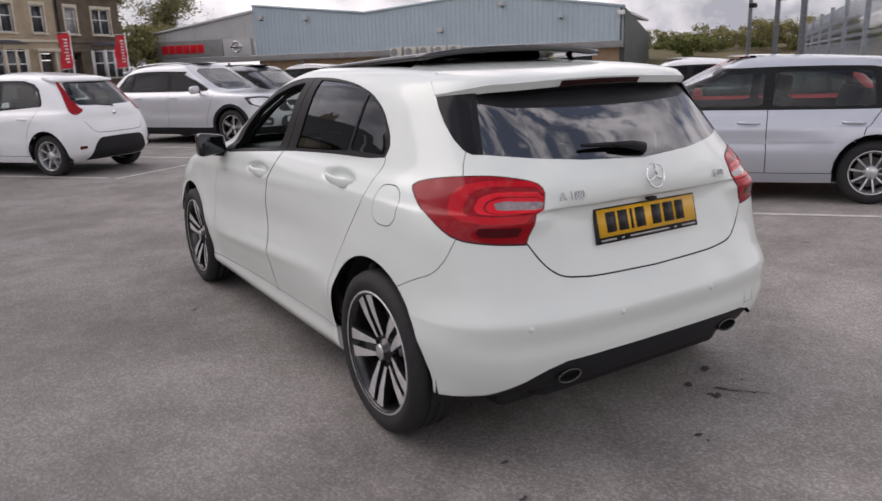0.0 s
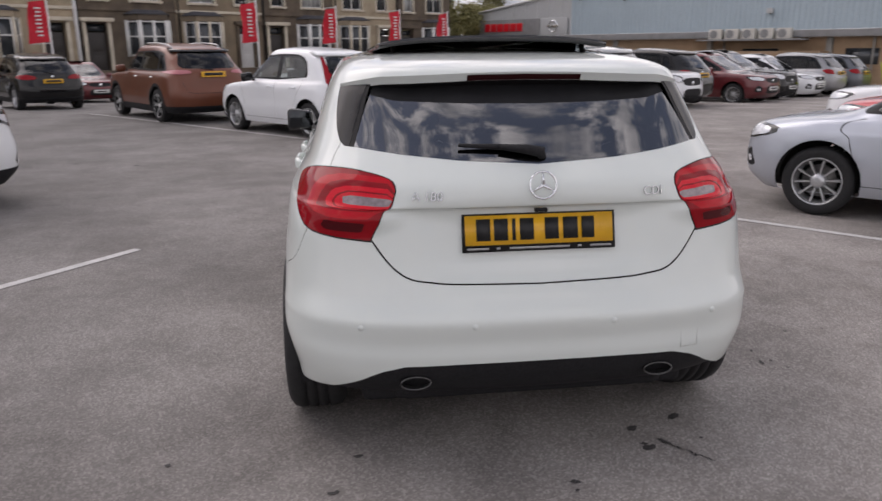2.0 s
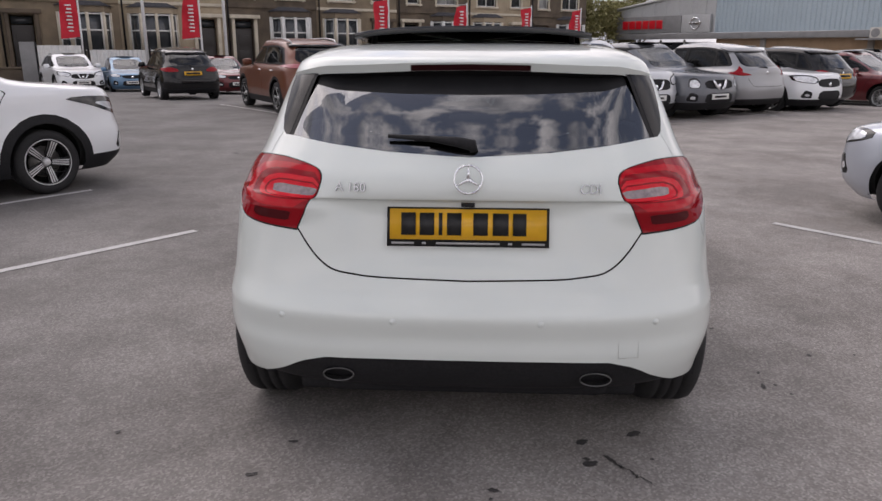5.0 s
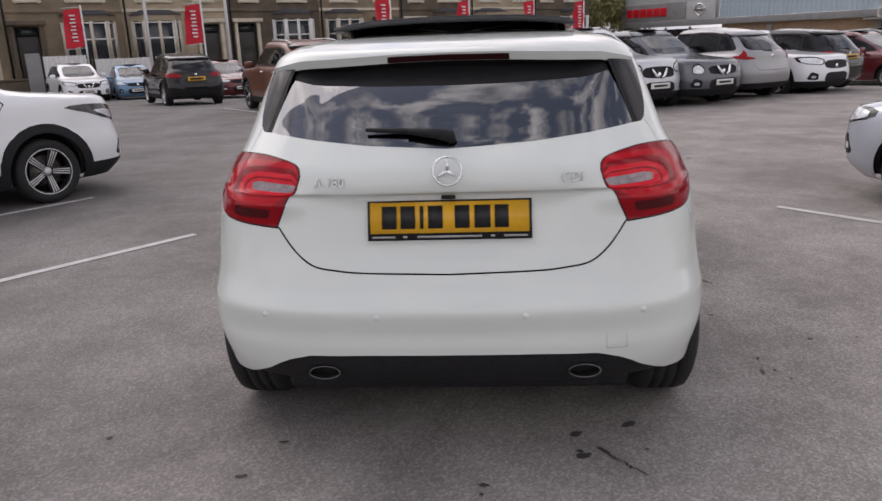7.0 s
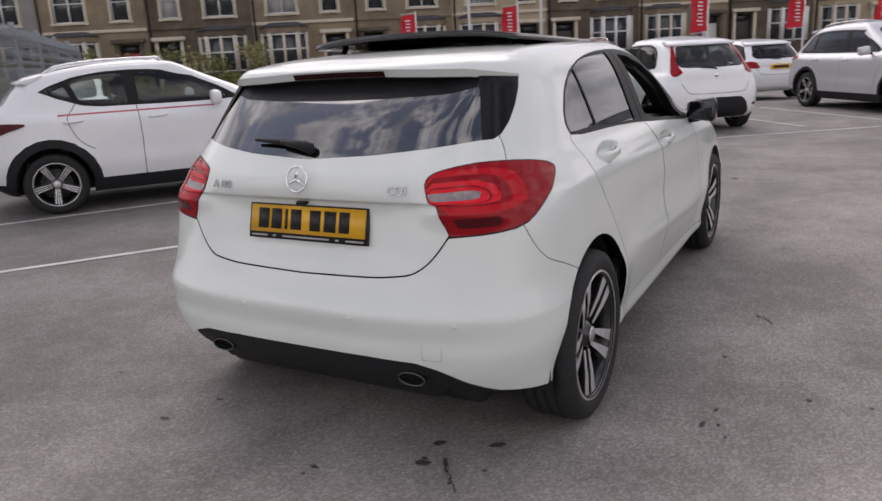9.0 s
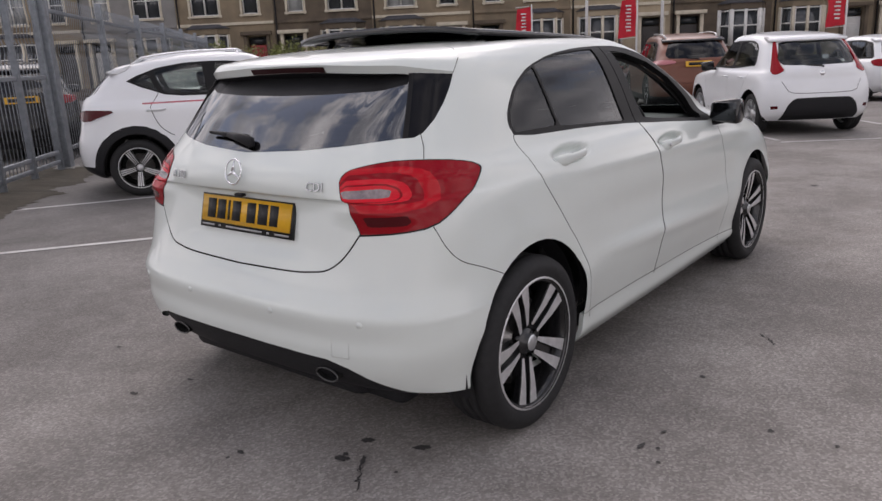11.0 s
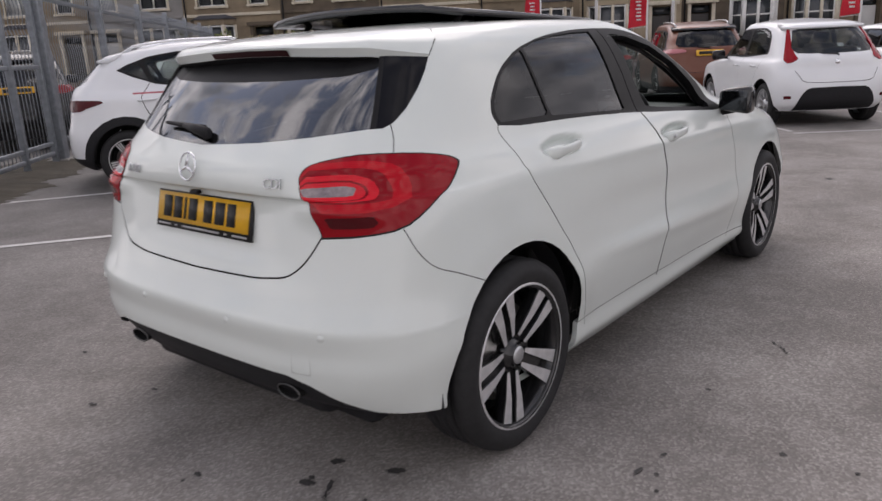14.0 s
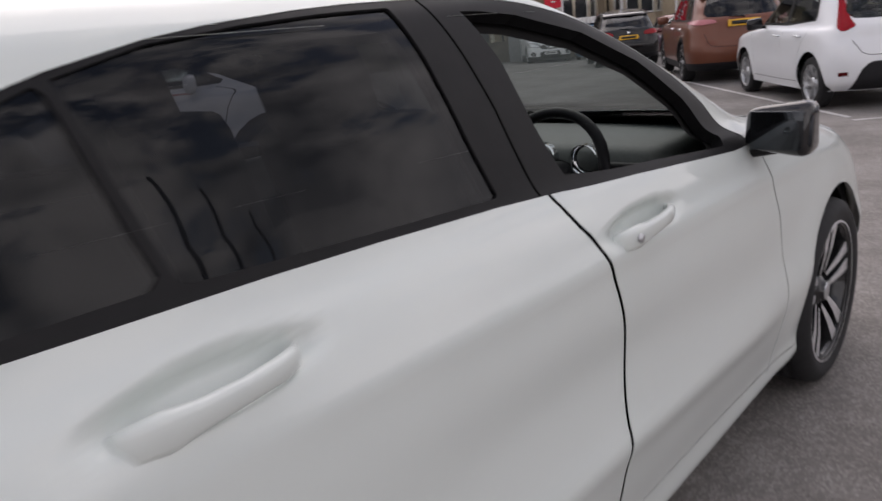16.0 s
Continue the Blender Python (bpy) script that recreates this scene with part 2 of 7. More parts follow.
def coords(nt, scale=1.0, kind="Object"):
    tc = nt.nodes.new("ShaderNodeTexCoord")
    mp = nt.nodes.new("ShaderNodeMapping")
    mp.inputs["Scale"].default_value = scale if isinstance(scale, tuple) else (scale, scale, scale)
    nt.links.new(tc.outputs[kind], mp.inputs["Vector"])
    return mp.outputs["Vector"]


def noise_of(nt, vec, scale, detail=4.0, rough=0.55):
    n = node(nt, "ShaderNodeTexNoise", Scale=scale, Detail=detail, Roughness=rough)
    nt.links.new(vec, n.inputs["Vector"])
    return n.outputs["Fac"]


def ramp(nt, fac, stops):
    r = nt.nodes.new("ShaderNodeValToRGB")
    while len(r.color_ramp.elements) < len(stops):
        r.color_ramp.elements.new(0.5)
    for e, (p, c) in zip(r.color_ramp.elements, stops):
        e.position, e.color = p, (*c, 1)
    nt.links.new(fac, r.inputs["Fac"])
    return r.outputs["Color"]


def blend(nt, fac, a, b, how="MIX"):
    n = nt.nodes.new("ShaderNodeMix")
    n.data_type, n.blend_type = "RGBA", how
    for s, v in ((n.inputs[0], fac), (n.inputs[6], a), (n.inputs[7], b)):
        if isinstance(v, (int, float)):
            s.default_value = v
        elif isinstance(v, tuple):
            s.default_value = (*v, 1)
        else:
            nt.links.new(v, s)
    return n.outputs[2]


def bump(nt, b, height, strength=0.3, distance=0.01):
    n = node(nt, "ShaderNodeBump", Strength=strength, Distance=distance)
    nt.links.new(height, n.inputs["Height"])
    nt.links.new(n.outputs["Normal"], b.inputs["Normal"])


def rough_stuff(name, base, dark, rough=0.85, scale=6.0, fine=60.0, relief=0.3, dist=0.004, metal=0.0):
    """A matt surface with broad stains and fine grain."""
    m, nt, b = nodes_of(name)
    v = coords(nt)
    c = ramp(nt, noise_of(nt, v, scale, 6), [(0.3, dark), (0.7, base)])
    g = noise_of(nt, v, fine, 3)
    c = blend(nt, 0.25, c, ramp(nt, g, [(0.3, tuple(0.6 * x for x in base)), (0.7, tuple(min(1, 1.25 * x) for x in base))]))
    nt.links.new(c, b.inputs["Base Color"])
    b.inputs["Roughness"].default_value, b.inputs["Metallic"].default_value = rough, metal
    bump(nt, b, g, relief, dist)
    return m


def paint(name, colour, metal=0.0, rough=0.35, dust=0.06):
    """Clear-coated car paint with faint orange peel and road dust."""
    m, nt, b = nodes_of(name)
    v = coords(nt)
    d = ramp(nt, noise_of(nt, v, 3.0, 5), [(0.42, (0, 0, 0)), (0.75, (1, 1, 1))])
    dirt = tuple(0.62 * x + 0.05 for x in colour)
    f = nt.nodes.new("ShaderNodeMath")
    f.operation = "MULTIPLY"
    f.inputs[1].default_value = dust * 2
    nt.links.new(d, f.inputs[0])
    nt.links.new(blend(nt, f.outputs[0], colour, dirt), b.inputs["Base Color"])
    b.inputs["Metallic"].default_value, b.inputs["Roughness"].default_value = metal, rough
    b.inputs["Coat Weight"].default_value, b.inputs["Coat Roughness"].default_value = 0.9, 0.05
    bump(nt, b, noise_of(nt, v, 320, 1), 0.02, 0.001)
    return m


def simple(name, colour, rough=0.5, metal=0.0, coat=0.0, grain=0.15, scale=25.0):
    m, nt, b = nodes_of(name)
    g = noise_of(nt, coords(nt), scale, 4)
    lo, hi = tuple(x * (1 - grain) for x in colour), tuple(min(1, x * (1 + grain)) for x in colour)
    nt.links.new(ramp(nt, g, [(0.3, lo), (0.7, hi)]), b.inputs["Base Color"])
    b.inputs["Roughness"].default_value, b.inputs["Metallic"].default_value = rough, metal
    b.inputs["Coat Weight"].default_value = coat
    return m


def glass(name, tint, gloss):
    """A window pane: a mirror coat that grows at flat angles over a tinted see-through sheet."""
    m, nt, b = nodes_of(name)
    nt.nodes.remove(b)
    out = nt.nodes["Material Output"]
    tr, gl, mix = nt.nodes.new("ShaderNodeBsdfTransparent"), nt.nodes.new("ShaderNodeBsdfGlossy"), nt.nodes.new("ShaderNodeMixShader")
    tr.inputs["Color"].default_value = (*tint, 1)
    gl.inputs["Roughness"].default_value = 0.02
    gl.inputs["Color"].default_value = (0.95, 0.97, 1.0, 1)
    lw = nt.nodes.new("ShaderNodeLayerWeight")
    lw.inputs["Blend"].default_value = 0.5
    pw, mul, add = (nt.nodes.new("ShaderNodeMath") for _ in range(3))
    pw.operation, mul.operation, add.operation = "POWER", "MULTIPLY", "ADD"
    pw.inputs[1].default_value, mul.inputs[1].default_value, add.inputs[1].default_value = 4.0, 1 - gloss, gloss
    nt.links.new(lw.outputs["Facing"], pw.inputs[0])
    nt.links.new(pw.outputs[0], mul.inputs[0])
    nt.links.new(mul.outputs[0], add.inputs[0])
    nt.links.new(add.outputs[0], mix.inputs[0])
    nt.links.new(tr.outputs[0], mix.inputs[1])
    nt.links.new(gl.outputs[0], mix.inputs[2])
    nt.links.new(mix.outputs[0], out.inputs["Surface"])
    return m


HERO_WHITE = paint("cirrus white paint", (0.700, 0.750, 0.720), 0.0, 0.36, 0.05)
WHITE = paint("plain white paint", (0.80, 0.82, 0.84), 0.0, 0.35, 0.05)
SILVER = paint("silver metallic paint", (0.53, 0.56, 0.62), 0.55, 0.38, 0.08)
LIGHT_SILVER = paint("pale silver metallic paint", (0.58, 0.60, 0.63), 0.35, 0.36, 0.08)
GREY_PAINT = paint("dark grey metallic paint", (0.10, 0.108, 0.125), 0.5, 0.36, 0.08)
MID_GREY = paint("mid grey metallic paint", (0.30, 0.305, 0.315), 0.5, 0.36, 0.08)
BLACK_PAINT = paint("black paint", (0.006, 0.006, 0.007), 0.0, 0.2, 0.02)
BLACK_PAINT.node_tree.nodes["Principled BSDF"].inputs["Coat Weight"].default_value = 0.6
BLACK_PAINT.node_tree.nodes["Principled BSDF"].inputs["Specular IOR Level"].default_value = 0.2
ORANGE = paint("copper orange metallic paint", (0.145, 0.040, 0.016), 0.30, 0.40, 0.06)
ORANGE.node_tree.nodes["Principled BSDF"].inputs["Coat Weight"].default_value = 0.5
DARK_RED = paint("dark red metallic paint", (0.12, 0.009, 0.013), 0.25, 0.36, 0.06)
RED_PAINT = paint("bright red paint", (0.55, 0.02, 0.025), 0.0, 0.35, 0.05)
BLUE_PAINT = paint("light blue metallic paint", (0.12, 0.24, 0.38), 0.35, 0.36, 0.06)
TRIM = simple("satin black trim", (0.011, 0.011, 0.012), 0.45, 0, 0.0)
TRIM.node_tree.nodes["Principled BSDF"].inputs["Specular IOR Level"].default_value = 0.20
PLASTIC = simple("grained black plastic", (0.017, 0.017, 0.019), 0.6, 0, 0, 0.3, 90)
PLASTIC.node_tree.nodes["Principled BSDF"].inputs["Specular IOR Level"].default_value = 0.22
GLOSS_BLACK = simple("gloss black panel", (0.006, 0.006, 0.007), 0.08, 0, 0.6)
WING_BLACK = simple("black wing panel", (0.008, 0.008, 0.010), 0.14, 0, 0.0)
WING_BLACK.node_tree.nodes["Principled BSDF"].inputs["Specular IOR Level"].default_value = 0.22
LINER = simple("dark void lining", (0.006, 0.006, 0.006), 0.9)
GAP_SHADE = simple("black shut gap shade", (0.003, 0.003, 0.003), 1.0)
GAP_SHADE.node_tree.nodes["Principled BSDF"].inputs["Specular IOR Level"].default_value = 0.0
RUBBER = simple("tyre rubber", (0.013, 0.013, 0.014), 0.75, 0, 0, 0.3, 40)
ALLOY = simple("painted silver alloy", (0.55, 0.56, 0.57), 0.32, 0.75, 0.2)
MACHINED = simple("machined alloy face", (0.66, 0.66, 0.67), 0.38, 0.55, 0.3)
WHEEL_BLACK = simple("gloss black wheel paint", (0.012, 0.012, 0.013), 0.25, 0.0, 0.5)
# mirror glass; the dark view it reflects is put into the colour
DARK_MIRROR = simple("dark mirror glass", (0.05, 0.055, 0.06), 0.06, 0.9, 0, 0.1)
CHROME = simple("chrome", (0.82, 0.83, 0.85), 0.08, 1.0, 0, 0.02)
STEEL = simple("brake steel", (0.30, 0.29, 0.28), 0.45, 0.9, 0, 0.3)
TINTED = glass("dark tinted glass", (0.085, 0.09, 0.098), 0.026)
REAR_GLASS = glass("dark tinted rear glass", (0.06, 0.063, 0.066), 0.185)
CLEAR = glass("clear car glass", (0.60, 0.66, 0.64), 0.045)
LENS = simple("clear lamp lens", (0.70, 0.72, 0.75), 0.14, 0.3, 0.8, 0.30, 22)
WHITE_LENS = simple("reversing lamp lens", (0.25, 0.20, 0.21), 0.18, 0.25, 0.8, 0.25, 60)
PLATE_YELLOW = simple("yellow reflective plate", (0.78, 0.42, 0.012), 0.4, 0, 0.3, 0.05)
PLATE_WHITE = simple("white reflective plate", (0.72, 0.72, 0.70), 0.4, 0, 0.3, 0.05)
INK = simple("black lettering", (0.01, 0.01, 0.011), 0.5)
PALE_INK = simple("white lettering", (0.36, 0.36, 0.36), 0.5)
CLOTH = simple("dark seat cloth", (0.02, 0.02, 0.021), 0.85, 0, 0, 0.3, 60)
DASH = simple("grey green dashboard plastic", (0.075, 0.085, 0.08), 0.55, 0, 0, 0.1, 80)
GROOVE = simple("shaded panel groove", (0.46, 0.48, 0.45), 0.7)
STRIPE = simple("faded red film", (0.55, 0.13, 0.16), 0.35, 0, 0.5, 0.25, 8)


def red_lens(name, colour, rough=0.1):
    """Red lamp plastic with faint moulded ribs."""
    m, nt, b = nodes_of(name)
    v = coords(nt)
    w = nt.nodes.new("ShaderNodeTexWave")
    w.bands_direction = "Z"
    w.inputs["Scale"].default_value, w.inputs["Distortion"].default_value = 70.0, 0.5
    nt.links.new(v, w.inputs["Vector"])
    c = ramp(nt, noise_of(nt, v, 9.0, 3), [(0.3, tuple(0.88 * x for x in colour)), (0.7, colour)])
    c = blend(nt, 0.22, c, ramp(nt, w.outputs["Fac"], [(0.2, tuple(0.5 * x for x in colour)), (0.8, colour)]))
    nt.links.new(c, b.inputs["Base Color"])
    b.inputs["Roughness"].default_value = rough
    b.inputs["Specular IOR Level"].default_value = 0.15
    b.inputs["Coat Weight"].default_value, b.inputs["Coat Roughness"].default_value = 0.30, 0.03
    return m


RED_LENS = red_lens("red lamp lens", (0.31, 0.003, 0.009))
RED_RING = red_lens("red lamp ring", (0.52, 0.006, 0.014))
RED_BRIGHT = red_lens("bright red lamp lens", (0.74, 0.012, 0.026))
RED_DARK = red_lens("dark red lamp lens", (0.085, 0.003, 0.006))
RED_BAND = red_lens("red lamp band", (0.28, 0.003, 0.008))
# a red lens made pink: its pale reflection is put into the colour
PINK_LENS = red_lens("red lamp lens paled by reflection", (0.52, 0.20, 0.22))
RED_DEEP = red_lens("deep red lamp lens", (0.030, 0.004, 0.005), 0.4)
SOOTY = simple("sooty exhaust chrome", (0.14, 0.14, 0.14), 0.30, 0.9, 0, 0.2)
BADGE = simple("dull chrome", (0.50, 0.51, 0.52), 0.22, 0.9, 0, 0.02)


# ---- car body surfaces: rows from the sill to the roof, swept round the plan of the car ----
def spline(rows, v):
    """Catmull-Rom through the rows; v runs from 0 to 1."""
    rows = np.asarray(rows, float)
    n = len(rows)
    f = np.clip(np.asarray(v, float), 0, 1) * (n - 1)
    i = np.minimum(f.astype(int), n - 2)
    t = (f - i)[..., None]
    a, b, c, d = (rows[np.clip(i + k, 0, n - 1)] for k in (-1, 0, 1, 2))
    return b + 0.5 * t * (c - a + t * (2 * a - 5 * b + 4 * c - d + t * (3 * (b - c) + d - a)))


class Shell:
    """Rows of rear z, rear y, rear roundness, side z, half width, front z, front y, front roundness."""

    def __init__(self, rows, mid, bulge=None, straight=12.0, swell=None):
        self.swell = swell
        self.rows, self.mid, self.bulge, self.straight = rows, mid, bulge, straight
        gu, gv = np.meshgrid(np.linspace(0, 2, 121), np.linspace(0, 0.999, 91), indexing="ij")
        self.gu, self.gv, self.gp = gu, gv, self.at(gu, gv)

    def at(self, u, v):
        u, v = np.broadcast_arrays(np.asarray(u, float), np.asarray(v, float))
        zr, yr, pr, zs, w, zf, yf, pf = np.moveaxis(spline(self.rows, v), -1, 0)
        back = u <= 1
        phi = np.where(back, u, 2 - u) * math.pi / 2
        p, b, ze = np.where(back, pr, pf), np.where(back, self.mid - yr, yf - self.mid), np.where(back, zr, zf)
        s, c = np.abs(np.sin(phi)), np.abs(np.cos(phi))
        lo, hi = np.zeros_like(s), np.full_like(s, 1.5)
        for _ in range(30):
            r = (lo + hi) / 2
            out = (r * s) ** p + (r * c) ** self.straight > 1
            hi, lo = np.where(out, r, hi), np.where(out, lo, r)
        x, k = w * r * s, r * c
        y = self.mid + np.where(back, -1, 1) * b * k
        blend = np.clip(k, 0, 1) ** 2
        blend = blend * blend * (3 - 2 * blend)
        z = zs + (ze - zs) * blend
        if self.bulge is not None:
            x = x + self.bulge(y, z) * np.clip(1.25 * s / (s + c) - 0.25, 0, 1) * np.clip(x / 0.5, 0, 1)
        if self.swell is not None:
            y = y + self.swell(x, y, z)
        return np.stack([x, y, z], -1)

    def normal(self, u, v):
        e = 2e-3
        u, v = np.asarray(u, float), np.asarray(v, float)
        du = self.at(np.minimum(u + e, 2), v) - self.at(np.maximum(u - e, 0), v)
        dv = self.at(u, np.minimum(v + e, 1)) - self.at(u, np.maximum(v - e, 0))
        n = np.cross(du, dv)
        n = n * np.where((v > 0.85) & (n[..., 2] < 0), -1.0, 1.0)[..., None]
        return n / np.maximum(np.linalg.norm(n, axis=-1, keepdims=True), 1e-12)

    def many(self, pts, axis, part):
        """The chart's places of points given by x or y (axis 0 or 1) and z, on the part "side", "rear" or "front"."""
        span = {"side": (0.3, 1.8), "rear": (0, 0.9), "front": (1.1, 2)}[part]
        pts = np.array(pts, float)
        far = np.where((self.gu >= span[0]) & (self.gu <= span[1]), 0.0, 1e9)
        q = []
        for a, z in pts:
            d = (self.gp[..., axis] - a) ** 2 + (self.gp[..., 2] - z) ** 2 + far
            i = np.unravel_index(np.argmin(d), d.shape)
            q.append((self.gu[i], self.gv[i]))
        q = np.array(q)
        for _ in range(5):
            p = self.at(q[:, 0], q[:, 1])[:, [axis, 2]]
            ju = (self.at(q[:, 0] + 1e-4, q[:, 1])[:, [axis, 2]] - p) / 1e-4
            jv = (self.at(q[:, 0], q[:, 1] + 1e-4)[:, [axis, 2]] - p) / 1e-4
            det = ju[:, 0] * jv[:, 1] - ju[:, 1] * jv[:, 0]
            det = np.where(np.abs(det) < 1e-4, 1e9, det)
            e = pts - p
            step = np.stack([(e[:, 0] * jv[:, 1] - e[:, 1] * jv[:, 0]) / det, (ju[:, 0] * e[:, 1] - ju[:, 1] * e[:, 0]) / det], -1)
            q = np.clip(q + np.clip(step, -0.02, 0.02), (0, 0), (2, 1))
        return [tuple(float(c) for c in r) for r in q]

    def find(self, a, z, axis, part):
        return self.many([(a, z)], axis, part)[0]

    def side(self, pts):
        return self.many(pts, 1, "side")

    def rear(self, pts):
        return self.many(pts, 0, "rear")


HERO_ROWS = (
    (0.19, -0.50, 3.0, 0.150, 0.820, 0.17, 3.33, 3.0),
    (0.25, -0.60, 3.2, 0.215, 0.868, 0.24, 3.47, 3.0),
    (0.33, -0.662, 3.3, 0.290, 0.872, 0.33, 3.53, 3.0),
    (0.41, -0.682, 3.3, 0.400, 0.892, 0.42, 3.55, 3.0),
    (0.470, -0.681, 3.2, 0.490, 0.902, 0.50, 3.56, 2.8),
    (0.548, -0.688, 3.2, 0.580, 0.892, 0.58, 3.55, 2.6),
    (0.63, -0.640, 3.6, 0.670, 0.886, 0.66, 3.52, 2.5),
    (0.72, -0.598, 4.4, 0.760, 0.880, 0.73, 3.45, 2.4),
    (0.83, -0.572, 4.8, 0.850, 0.868, 0.80, 3.32, 2.4),
    (0.905, -0.560, 4.2, 0.920, 0.852, 0.86, 3.12, 2.6),
    (0.925, -0.594, 2.9, 0.955, 0.838, 0.91, 2.86, 3.0),
    (0.985, -0.590, 2.4, 0.990, 0.818, 0.955, 2.58, 3.2),
    (1.045, -0.545, 2.3, 1.030, 0.790, 1.00, 2.32, 3.0),
    (1.120, -0.475, 2.4, 1.110, 0.764, 1.08, 2.12, 3.0),
    (1.210, -0.400, 2.6, 1.210, 0.732, 1.18, 1.88, 3.0),
    (1.300, -0.325, 3.0, 1.300, 0.696, 1.27, 1.64, 3.0),
    (1.350, -0.275, 3.4, 1.365, 0.655, 1.34, 1.42, 3.0),
    (1.385, -0.190, 3.4, 1.405, 0.590, 1.385, 1.22, 3.0),
    (1.412, 0.100, 3.0, 1.425, 0.440, 1.42, 1.05, 3.0),
    (1.430, 0.550, 3.0, 1.436, 0.220, 1.435, 0.95, 3.0),
    (1.438, 0.900, 3.0, 1.438, 0.010, 1.438, 0.91, 3.0),
)


def hero_bulge(y, z):
    """Flared arches, the hollow flank and its two creases."""
    d = 0.0
    for yc, k in ((0.0, 1.0), (2.70, 0.8)):
        r = np.hypot(y - yc, z - 0.32)
        d = d + 0.016 * k * np.exp(-(((r - 0.40) / 0.085) ** 2)) * (z > 0.2)
    d = d + 0.020 * np.exp(-(((y + 0.1) / 0.42) ** 2)) * np.exp(-(((z - 0.93) / 0.10) ** 2))
    low = 0.50 + 0.05 * np.clip((1.2 - y) / 0.8, -1, 1)
    d = d + 0.010 * np.exp(-(((z - low) / 0.035) ** 2)) * np.clip((y - 0.35) / 0.3, 0, 1) * np.clip((2.3 - y) / 0.4, 0, 1)
    d = d - 0.016 * np.exp(-(((z - low - 0.16) / 0.09) ** 2)) * np.clip((y - 0.3) / 0.5, 0, 1) * np.clip((2.4 - y) / 0.4, 0, 1)
    top = 0.90 - 0.055 * np.clip((y - 0.3) / 2.0, 0, 1.2)
    d = d + 0.008 * np.exp(-(((z - top) / 0.028) ** 2)) * np.clip((y - 0.2) / 0.3, 0, 1)
    return d


def hero_swell(x, y, z):
    """The ledge over the plate dies out towards the lamps."""
    k = np.clip((x - 0.40) / 0.22, 0, 1)
    return -0.030 * np.exp(-(((z - 0.888) / 0.036) ** 2)) * k * k * (3 - 2 * k) * (y < 0.2) * np.clip((0.80 - x) / 0.12, 0, 1)


# ---- wheels: built once each, then shared ----
def tyre_mesh(r, width, rim):
    h = width / 2
    prof = [(rim - 0.012, -h * 0.82), (rim + 0.02, -h * 0.98), ((r + rim) / 2, -h * 1.02), (r - 0.03, -h * 0.97), (r - 0.008, -h * 0.84), (r, -h * 0.62)]
    for g in (-0.36, 0.0, 0.36):
        prof += [(r, g * h - 0.006), (r - 0.007, g * h - 0.005), (r - 0.007, g * h + 0.005), (r, g * h + 0.006)]
    prof += [(r, h * 0.62), (r - 0.008, h * 0.84), (r - 0.03, h * 0.97), ((r + rim) / 2, h * 1.02), (rim + 0.02, h * 0.98), (rim - 0.012, h * 0.82)]
    bm = lathe(prof, 56)
    me = bpy.data.meshes.new("tyre")
    bm.to_mesh(me)
    bm.free()
    for p in me.polygons:
        p.use_smooth = True
    me.materials.append(RUBBER)
    return me


def mesh_of(name, bm, material, smooth=True):
    me = bpy.data.meshes.new(name)
    bm.to_mesh(me)
    bm.free()
    for p in me.polygons:
        p.use_smooth = smooth
    me.materials.append(material)
    if name == "spoke" and material is MACHINED:
        me.materials.append(WHEEL_BLACK)
        for p in me.polygons:
            p.material_index = 0 if p.normal.x > 0.8 else 1
    return me


def spoke_bm(r0, r1, w0, w1, x0, x1, thick, bm=None, turn=0.0, shift=0.0):
    """One spoke: a tapered bar from r0 to r1, leaning outwards from x0 to x1."""
    bm = bm or bmesh.new()
    c, s = math.cos(turn), math.sin(turn)
    rings = []
    for r, w, x in ((r0, w0, x0), ((r0 + r1) / 2, (w0 + w1) / 2, (x0 + x1) / 2 + 0.004), (r1, w1, x1)):
        ring = []
        for dx, dw in ((-thick, -0.5), (-0.003, -0.5), (0, -0.45), (0, 0.45), (-0.003, 0.5), (-thick, 0.5)):
            a, b = dw * w + shift * (0.6 + 0.4 * r / r1), r
            ring.append(bm.verts.new((x + dx, a * c - b * s, a * s + b * c)))
        rings.append(ring)
    for p, q in zip(rings, rings[1:]):
        for i in range(6):
            bm.faces.new((p[i], p[(i + 1) % 6], q[(i + 1) % 6], q[i]))
    bm.faces.new(rings[0])
    bm.faces.new(rings[-1][::-1])
    return bm


